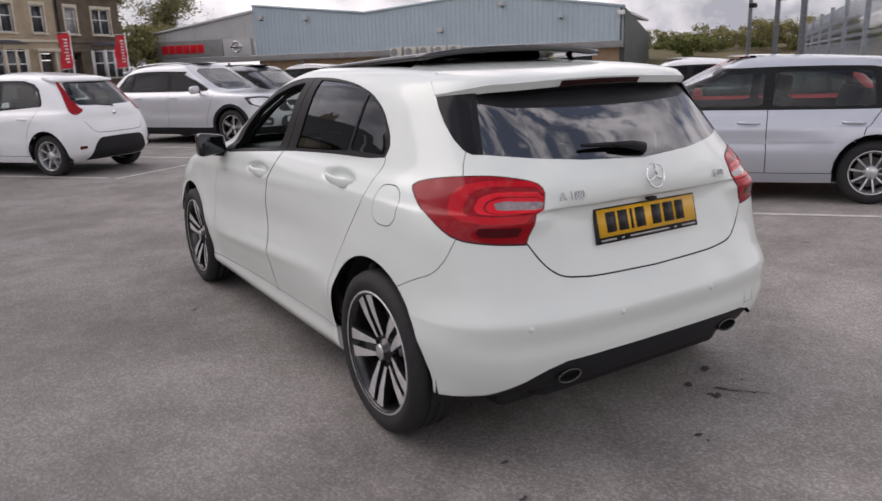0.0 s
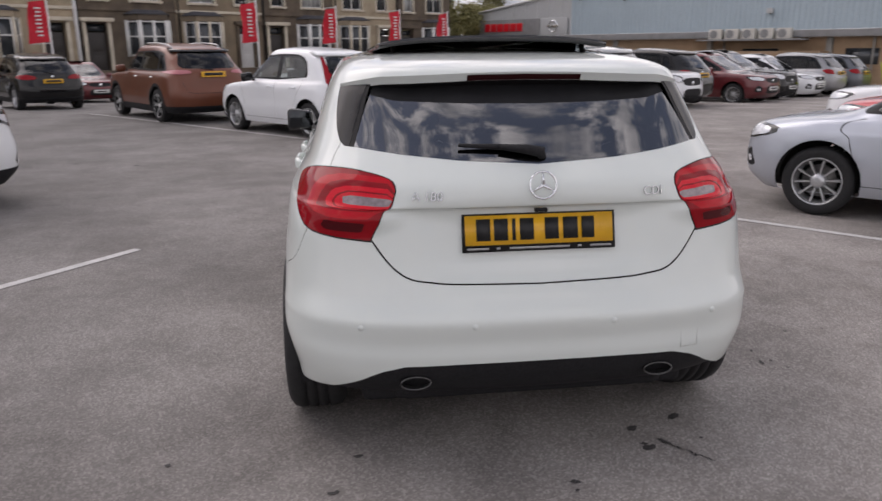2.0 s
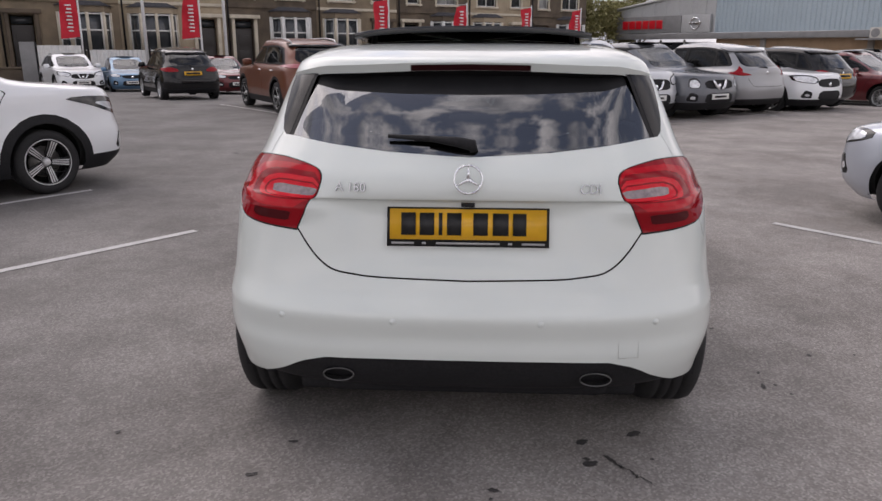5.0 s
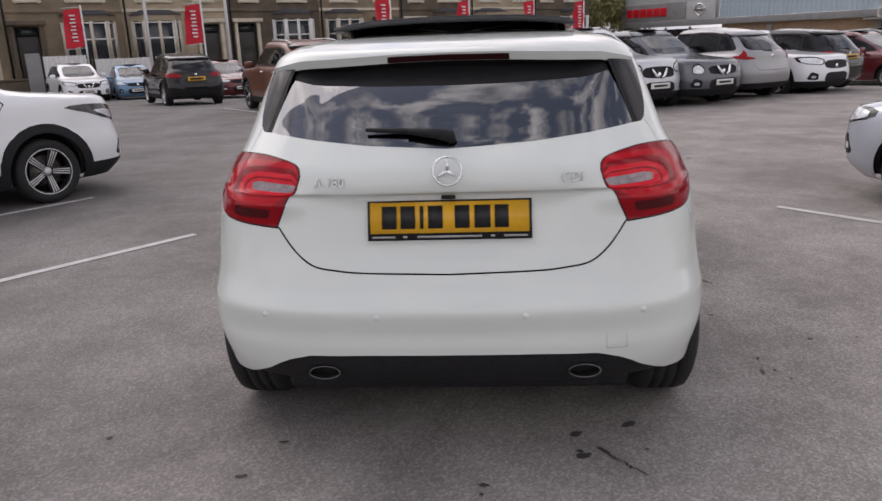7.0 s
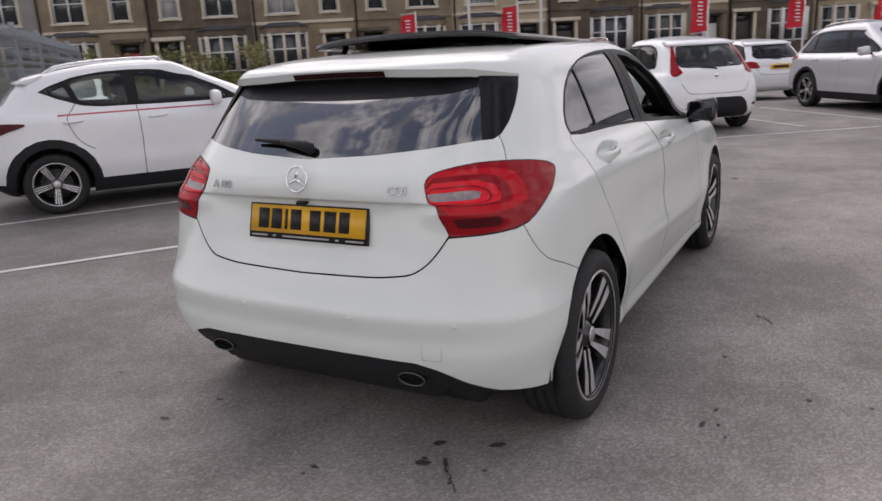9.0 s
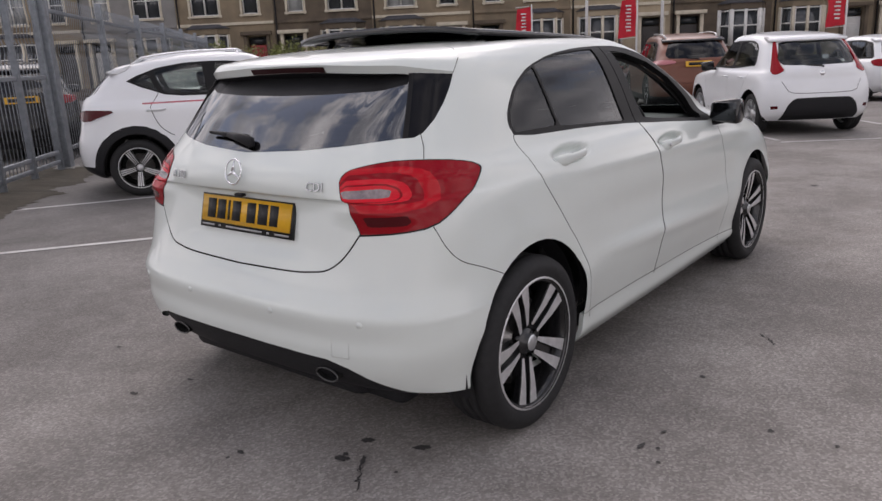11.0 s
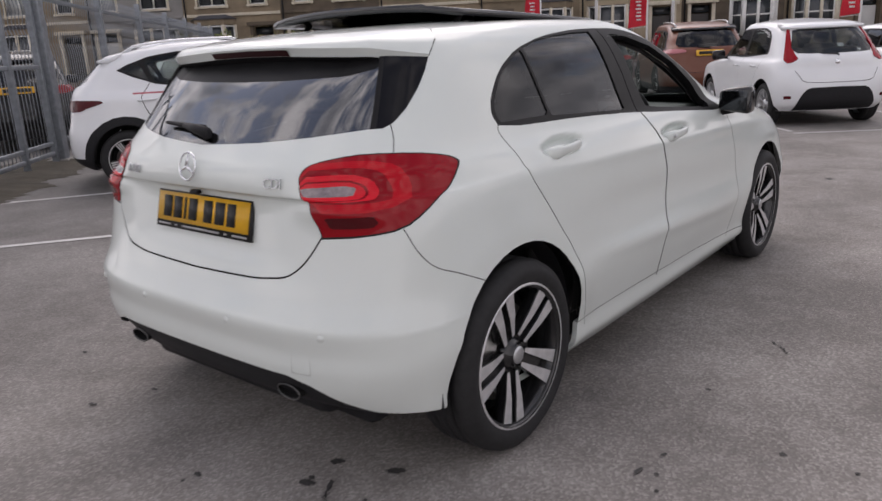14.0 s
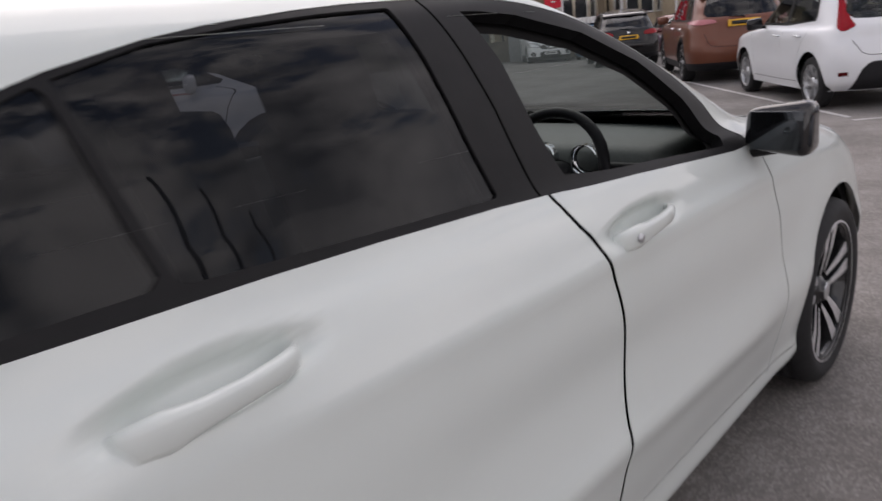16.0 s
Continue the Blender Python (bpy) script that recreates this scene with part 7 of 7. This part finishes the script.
    # door handles
    for yc, zc in ((0.385, 0.963), (1.365, 0.905)):
        uc, vc = S.find(yc, zc, 1, "side")
        xc = S.at(uc, vc)[0]
        for s in (1, -1):
            bar = bmesh.new()
            rings = []
            for y, z, out, hgt, thick in ((-0.125, -0.012, -0.012, 0.012, 0.010), (-0.112, -0.010, 0.006, 0.021, 0.012), (-0.075, -0.008, 0.014, 0.024, 0.013), (-0.040, -0.006, 0.017, 0.018, 0.011), (0.02, -0.003, 0.017, 0.0155, 0.010), (0.07, 0.000, 0.013, 0.016, 0.010), (0.098, 0.002, 0.004, 0.014, 0.010), (0.110, 0.003, -0.012, 0.009, 0.008)):
                rings.append([bar.verts.new((s * (xc + out + thick * math.copysign(abs(math.cos(a)) ** 0.7, math.cos(a))), yc + y, zc + z + hgt * math.copysign(abs(math.sin(a)) ** 0.7, math.sin(a)))) for a in (2 * math.pi * k / 14 for k in range(14))])
            for p, q in zip(rings, rings[1:]):
                for k in range(14):
                    bar.faces.new((p[k], p[(k + 1) % 14], q[(k + 1) % 14], q[k]))
            bar.faces.new(rings[0])
            bar.faces.new(rings[-1][::-1])
            bmesh.ops.recalc_face_normals(bar, faces=bar.faces)
            ob = part("door_handle", bar, HERO_WHITE, car, "white pull handle over a hollow")
            if yc > 1 and s > 0:
                part("key_lock", lathe([(0.0, 0.002), (0.008, 0.002), (0.009, -0.004)], 14), ALLOY, ob).matrix_basis = pose(xc + 0.029, yc - 0.085, zc - 0.008)
    # door mirrors
    for s in (1, -1):
        sh = bmesh.new()
        box(sh, (0.165, 0.105, 0.140), (0, 0, 0), 0.036, segments=4)
        for v in sh.verts:
            k = (v.co.x + 0.083) / 0.166
            v.co.z *= 0.74 + 0.30 * k
            v.co.y *= 1.0 - 0.25 * (v.co.z > 0)
        mirror = part("door_mirror", sh, GLOSS_BLACK, car, "gloss black door mirror")
        mirror.matrix_basis = pose(s * 0.915, 2.000, 0.998, 0, 0, 0 if s > 0 else 0) @ Matrix.Diagonal((s, 1, 1, 1))
        if s < 0:
            mirror.data.flip_normals()
        face = bmesh.new()
        box(face, (0.128, 0.008, 0.098), (0.003, -0.0525, 0.0), 0.003)
        part("mirror_glass", face, DARK_MIRROR, mirror)
        foot = tube([(-0.14, 0.0, -0.080), (-0.07, 0.0, -0.065), (-0.01, 0.0, -0.055)], [0.028, 0.024, 0.022], 10, flat=0.6)
        part("mirror_foot", foot, TRIM, mirror)
    # raised sunroof panel
    lid = bmesh.new()
    nx, ny = 25, 13
    grid = {}
    for top in (0, 1):
        for i in range(nx):
            for j in range(ny):
                a, b = -1 + 2 * i / (nx - 1), j / (ny - 1)
                x = 0.515 * a * (1 - 0.06 * (1 - b))
                y = 0.20 + 1.0 * b - 0.05 * (1 - b) * (1 - a * a)
                z = 1.485 - 0.038 * b ** 1.2 - 0.014 * a * a - 0.014 * abs(a) ** 5
                grid[top, i, j] = lid.verts.new((x, y, z - (0 if top else 0.022)))
    for i in range(nx - 1):
        for j in range(ny - 1):
            lid.faces.new([grid[1, *q] for q in ((i, j), (i + 1, j), (i + 1, j + 1), (i, j + 1))])
            lid.faces.new([grid[0, *q] for q in ((i, j + 1), (i + 1, j + 1), (i + 1, j), (i, j))])
    for k in range(nx - 1):
        lid.faces.new((grid[0, k, 0], grid[0, k + 1, 0], grid[1, k + 1, 0], grid[1, k, 0]))
        lid.faces.new((grid[1, k, ny - 1], grid[1, k + 1, ny - 1], grid[0, k + 1, ny - 1], grid[0, k, ny - 1]))
    for k in range(ny - 1):
        lid.faces.new((grid[1, 0, k], grid[1, 0, k + 1], grid[0, 0, k + 1], grid[0, 0, k]))
        lid.faces.new((grid[0, nx - 1, k], grid[0, nx - 1, k + 1], grid[1, nx - 1, k + 1], grid[1, nx - 1, k]))
    lid_ob = part("sunroof_lid", lid, GLOSS_BLACK, car, "raised gloss black sunroof lid")
    for x in (-0.42, 0.42):
        part("lid_arm", tube([(x, 0.30, 1.40), (x, 0.36, 1.455)], 0.012, 8), TRIM, lid_ob)

    # inside: seats, dashboard, steering wheel
    for x in (-0.37, 0.37):
        seat = part("front_seat", boxed((0.50, 0.50, 0.22), (x, 1.42, 0.50), 0.07), CLOTH, car, "dark cloth front seat")
        back = boxed((0.48, 0.15, 0.66), (0, 0, 0.33), 0.06)
        part("seat_back", back, CLOTH, seat).matrix_basis = pose(x, 1.18, 0.54, 16, 0, 0)
        part("headrest", boxed((0.26, 0.11, 0.19), (0, 0, 0), 0.05), CLOTH, seat).matrix_basis = pose(x, 0.95, 1.22, 16, 0, 0)
    bench = part("rear_bench", boxed((1.22, 0.50, 0.22), (0, 0.48, 0.52), 0.07), CLOTH, car, "dark cloth rear bench")
    part("bench_back", boxed((1.20, 0.15, 0.56), (0, 0, 0.28), 0.06), CLOTH, bench).matrix_basis = pose(0, 0.22, 0.55, 18, 0, 0)
    for x in (-0.40, 0.40):
        part("headrest", boxed((0.24, 0.10, 0.14), (0, 0, 0), 0.04), CLOTH, bench).matrix_basis = pose(x, 0.03, 1.13, 18, 0, 0)
    dash = bmesh.new()
    box(dash, (1.36, 0.52, 0.24), (0, 2.10, 0.84), 0.07)
    ob = part("dashboard", dash, DASH, car, "grey green dashboard")
    for x in (-0.56, 0.56):
        part("air_vent", boxed((0.10, 0.03, 0.05), (x, 1.835, 0.90), 0.012), TRIM, ob)
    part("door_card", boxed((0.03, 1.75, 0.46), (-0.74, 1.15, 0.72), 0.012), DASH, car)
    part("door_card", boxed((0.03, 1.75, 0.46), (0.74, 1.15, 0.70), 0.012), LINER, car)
    wheel = tube([(0.185 * math.cos(a), 0, 0.185 * math.sin(a)) for a in (2 * math.pi * k / 36 for k in range(36))], 0.016, 10, closed=True)
    box(wheel, (0.15, 0.05, 0.12), (0, 0.01, -0.01), 0.03)
    for a in (0, 180, 270):
        tube([(0, 0.01, 0), (0.18 * math.cos(math.radians(a)), 0, 0.18 * math.sin(math.radians(a)))], 0.014, 8, wheel)
    part("steering_wheel", wheel, TRIM, car, "black steering wheel").matrix_basis = pose(0.37, 1.72, 0.90, -26, 0, 0)
    for x in (0.30, 0.44):
        part("dial_binnacle", lathe([(0.035, 0.0), (0.045, 0.0), (0.045, 0.03)], 20), CHROME, ob).matrix_basis = pose(x, 1.84, 0.93, 0, 0, -90)
    return car


build_hero()


# ---- the rows of parked cars ----
def on_ground(x, y):
    return x, y, ground_z(x, y)


zs_windows = side_windows(-0.30, 1.78, 1.10, 1.62, 2.40, 0.86)
zs_windows["frame"] = [(-0.03, 1.270), (0.08, 1.325), (0.30, 1.40), (0.6, 1.445), (0.90, 1.455), (1.22, 1.435), (1.52, 1.36), (1.78, 1.24), (2.00, 1.115), (1.97, 1.085), (1.20, 1.075), (0.55, 1.085), (0.36, 1.11), (0.14, 1.19)]
zs_windows["handles"] = (0.26, 1.10)
zs_windows["doors"] = [[(0.30, 1.13), (0.20, 0.98), (0.26, 0.80), (0.42, 0.66)], [(0.90, 1.07), (0.91, 0.70), (0.90, 0.30)], [(1.93, 1.06), (2.0, 0.86), (1.93, 0.60), (1.86, 0.34)], [(0.62, 0.30), (0.90, 0.295), (1.86, 0.30)]]
zs_windows["panes"] = [
    [(0.02, 1.270), (0.10, 1.310), (0.20, 1.345), (0.30, 1.150)],
    [(0.36, 1.130), (0.27, 1.365), (0.40, 1.395), (0.6, 1.420), (0.80, 1.428), (0.83, 1.105)],
    [(0.94, 1.105), (0.93, 1.428), (1.21, 1.41), (1.49, 1.335), (1.74, 1.22), (1.90, 1.12), (1.84, 1.105)],
]
suv("sport_utility_car", "white sport utility car with red stripe and black cladding", on_ground(-6.30, 2.66), 55.5, WHITE, L=4.07, W=1.78, H=1.575, wb=2.40, fo=1.0, belt=1.06, hood=1.035, screen=2.36, tail=0.30, roof_front=1.46, drop=0.115, windows=zs_windows, wheel_r=0.318, arch_width=0.145, reflector=(0.55, 0.45), mirror_y=1.72, kit=SUV_TWIN, rails=CHROME, plate="", stripe=[(y, 1.020) for y in np.linspace(0.12, 1.72, 20)], pane=CLEAR, dark_tail=True, lamps={"tail": [[(0.30, 4.9), (0.48, 4.5), (0.585, 5.05), (0.575, 5.35), (0.45, 5.5)]], "head": [[(1.385, 4.80), (1.50, 4.25), (1.66, 4.05), (1.69, 4.4), (1.56, 4.72), (1.41, 4.92)]]})
vw_windows = side_windows(-0.50, 2.08, 0.89, 1.435, 2.36, 0.95)
hatch("small_estate_car", "silver five-door car with clear windows and alloy wheels", on_ground(5.64, 1.72), 130.2, SILVER, L=3.80, W=1.64, H=1.435, wb=2.36, fo=0.78, belt=0.89, hood=0.83, screen=2.28, tail=0.22, roof_front=1.30, windows=vw_windows, pane=CLEAR, plate="", lamps={"tail": LAMPS_HATCH["tail"], "head": [[(1.45, 3.9), (1.57, 3.4), (1.69, 3.6), (1.71, 4.5), (1.61, 5.15), (1.46, 5.0)]]}, drop=0.03, stripe=[(y, 0.60) for y in np.linspace(0.36, 1.85, 12)], stripe_mat=SILVER)
wh_windows = side_windows(-0.28, 1.96, 0.955, 1.53, 2.38, 0.96)
wh_windows["frame"] = [(0.10, 1.02), (0.08, 1.07), (0.16, 1.27), (0.26, 1.345), (0.45, 1.395), (0.96, 1.405), (1.35, 1.39), (1.55, 1.31), (1.75, 1.17), (1.98, 0.99), (1.94, 0.965), (0.96, 0.967)]
wh_windows["panes"] = [
    [(0.14, 1.03), (0.13, 1.07), (0.20, 1.25), (0.29, 1.325), (0.46, 1.37), (0.90, 1.38), (0.92, 1.0)],
    [(1.00, 1.0), (0.98, 1.38), (1.33, 1.365), (1.52, 1.29), (1.72, 1.155), (1.88, 1.015), (1.84, 1.0)],
]
wh_windows["plate_z"] = 0.84
hatch("hatchback_car", "white hatchback with tall red tail lamps and a black rear panel", on_ground(-0.56, 10.33), 127.5, WHITE, L=3.80, W=1.65, H=1.53, wb=2.38, fo=0.76, belt=0.955, hood=0.86, screen=2.20, roof_front=1.32, windows=wh_windows, lamps={"tail": [[(0.395, 6.7), (0.44, 5.9), (0.475, 5.9), (0.505, 6.6), (0.508, 7.3), (0.482, 10.0), (0.455, 10.1), (0.446, 8.3), (0.425, 7.3)]], "head": LAMPS_HATCH["head"]}, black_rear=True, plate="", kit=SMALL_KIT, pane=CLEAR, mirrors=BLACK_PAINT)
suv("sport_utility_car", "copper orange sport utility car with silver roof rails", on_ground(-3.73, 14.10), 122, ORANGE, tail=0.45, kit=SUV_DARK, tail_mat=PINK_LENS, black_spoiler=True, handle=CHROME, lamps={"tail": [[(0.30, 6.3), (0.46, 5.9), (0.62, 6.5), (0.605, 6.9), (0.47, 7.2), (0.33, 7.0)]], "head": LAMPS_SUV["head"]})
suv("sport_utility_car", "silver sport utility car with black lower cladding", on_ground(1.55, 15.10), -56, LIGHT_SILVER, plate="white", vee=True, L=4.58, fo=0.90, hood=0.99, kit=SUV_DARK)
hatch("city_car", "small white hatchback with a dark roof", on_ground(-0.25, 17.8), 127, WHITE, L=3.70, W=1.72, H=1.48, wb=2.31, fo=0.74, screen=2.1, roof_front=1.30, windows=side_windows(-0.28, 1.88, 0.93, 1.48, 2.31, 0.92))
crossover("crossover_car", "black crossover with red tail lamps", on_ground(-8.95, 19.95), 125.5, BLACK_PAINT)
hatch("hatchback_car", "dark red hatchback facing the car park", on_ground(-11.0, 27.6), -52, DARK_RED, plate="white")
hatch("hatchback_car", "light blue hatchback facing the car park", on_ground(-15.95, 30.3), -58, BLUE_PAINT, plate="white")
suv("crossover_car", "white crossover facing the car park", on_ground(-18.1, 29.3), -50, WHITE, plate="white", H=1.60, vee=True)
crossover("crossover_car", "dark grey crossover with round lamps", on_ground(3.08, 15.6), -55, GREY_PAINT, plate="white", vee=True, lamps={"tail": LAMPS_SUV["tail"], "head": [[(1.52, 3.6), (1.62, 3.5), (1.66, 4.2), (1.60, 4.9), (1.53, 4.7)]]})
crossover("crossover_car", "grey crossover seen from its tail", on_ground(6.02, 14.68), 125, MID_GREY, plate="", lamps={"tail": [[(0.33, 5.2), (0.48, 5.0), (0.58, 5.6), (0.55, 6.1), (0.46, 5.9)], [(0.46, 5.6), (0.54, 5.8), (0.52, 6.6), (0.49, 7.6), (0.47, 7.0)]], "head": LAMPS_SUV["head"]})
suv("crossover_car", "white crossover with a sloping roof", on_ground(6.18, 18.1), -55, WHITE, plate="", rails=False, H=1.57, belt=1.0, tail=0.55)
hatch("hatchback_car", "black hatchback parked nose in", on_ground(8.55, 16.47), 125, BLACK_PAINT)
hatch("hatchback_car", "dark red electric hatchback with pale lamps", on_ground(9.85, 19.97), -55, DARK_RED, plate="white")
suv("sport_utility_car", "black sport utility car in the row", on_ground(11.2, 21.7), -55, BLACK_PAINT, plate="white", H=1.60, rails=False)
hatch("hatchback_car", "white hatchback in the row", on_ground(13.4, 23.0), -55, WHITE, plate="white")
hatch("hatchback_car", "mid grey hatchback parked nose in", on_ground(16.2, 21.6), 125, MID_GREY)
hatch("hatchback_car", "dark grey hatchback parked nose in", on_ground(18.2, 23.0), 125, GREY_PAINT)
hatch("hatchback_car", "bright red hatchback beside the silver car", on_ground(7.95, 3.40), 134, RED_PAINT, plate="", pane=CLEAR, H=1.42, windows=side_windows(-0.28, 2.06, 0.90, 1.42, 2.52, 1.02), belt=0.90)
hatch("hatchback_car", "white hatchback with a red roof stripe", on_ground(9.6, 5.9), 134, WHITE, plate="", H=1.42, windows=side_windows(-0.28, 2.06, 0.90, 1.42, 2.52, 1.02), belt=0.90)
suv("sport_utility_car", "black sport utility car behind the steel gate", on_ground(-11.65, 3.55), 158, BLACK_PAINT)
hatch("hatchback_car", "silver hatchback behind the steel fence", on_ground(-14.6, 9.0), -40, LIGHT_SILVER, plate="")


# ---- old oil spots and cracks round the white car ----
STAIN = simple("old dark oil spot", (0.045, 0.042, 0.041), 0.75, 0, 0, 0.4, 60)


def oil_spot(x, y, r, seed, stretch=1.0, turn=0.0):
    rnd = random.Random(seed)
    bm = bmesh.new()
    c = bm.verts.new((0, 0, 0))
    ring = []
    for k in range(18):
        a = 2 * math.pi * k / 18
        q = r * (0.55 + 0.75 * abs(noise.noise(Vector((2.2 * math.cos(a), 2.2 * math.sin(a), seed * 1.7)))) + rnd.uniform(0, 0.18))
        ring.append(bm.verts.new((q * math.cos(a) * stretch, q * math.sin(a) / stretch, 0)))
    for k in range(18):
        bm.faces.new((c, ring[k], ring[(k + 1) % 18]))
    ob = part("oil_stain", bm, STAIN)
    ob.matrix_basis = pose(x, y, ground_z(x, y) + 0.004, 0, 0, turn)
    tagged(ob, "small dark oil spot on the asphalt", "stain", "oil spots", kind="structure")


for k, (x, y, r, s, a) in enumerate((
    (0.45, -0.628, 0.026, 1.3, 20), (0.44, -0.60, 0.014, 1.0, 0), (0.528, -0.60, 0.022, 1.9, -60), (0.552, -0.64, 0.012, 2.2, -40), (0.439, -0.481, 0.026, 1.2, 30), (0.646, -0.41, 0.030, 1.4, 35), (0.677, -0.589, 0.010, 1, 0),
    (1.305, 0.037, 0.018, 1.7, 80), (1.332, 0.173, 0.012, 1.5, 70), (1.36, 0.05, 0.011, 1, 0), (1.397, -0.037, 0.009, 1, 0), (1.285, 0.718, 0.013, 1.3, 0), (1.873, 0.402, 0.010, 1, 0), (-0.652, -0.535, 0.016, 1.4, 0),
    (0.097, -0.809, 0.016, 1.3, 0), (-1.124, 2.044, 0.018, 2.4, 30), (-0.752, -0.76, 0.014, 1.2, 0), (-1.347, -0.501, 0.012, 1.0, 0), (1.653, 0.391, 0.014, 1.2, 0), (0.09, -0.86, 0.010, 1, 0), (-0.732, -0.753, 0.010, 1, 0),
)):
    oil_spot(x * 0.985, y + 0.025, r, k + 1, s, a)


def crack(points, width, seed):
    rnd = random.Random(seed)
    bm = bmesh.new()
    prev = None
    pts = [Vector(p) for p in points]
    fine = []
    for a, b in zip(pts, pts[1:]):
        fine += [a.lerp(b, k / 8) + Vector((rnd.uniform(-1, 1), rnd.uniform(-1, 1))) * 0.012 for k in range(8)]
    for k, p in enumerate(fine):
        w = width * rnd.uniform(0.3, 1.0) * math.sin(math.pi * (k + 0.5) / len(fine))
        row = [bm.verts.new((p.x + e * w, p.y + e * w * 0.4, ground_z(p.x, p.y) + 0.004)) for e in (-1, 1)]
        if prev:
            bm.faces.new((prev[0], prev[1], row[1], row[0]))
        prev = row
    bmesh.ops.recalc_face_normals(bm, faces=bm.faces)
    tagged(part("crack", bm, STAIN), "thin dark crack in the asphalt", "crack", "cracks", kind="structure")


crack([(1.325, 1.38), (1.39, 1.30), (1.455, 1.225)], 0.007, 3)
crack([(0.528, -0.60), (0.60, -0.68), (0.66, -0.74)], 0.005, 5)
crack([(3.4, 9.75), (4.2, 10.05), (5.05, 10.35)], 0.016, 7)
crack([(5.5, 10.6), (6.9, 11.2), (8.4, 11.95)], 0.014, 9)
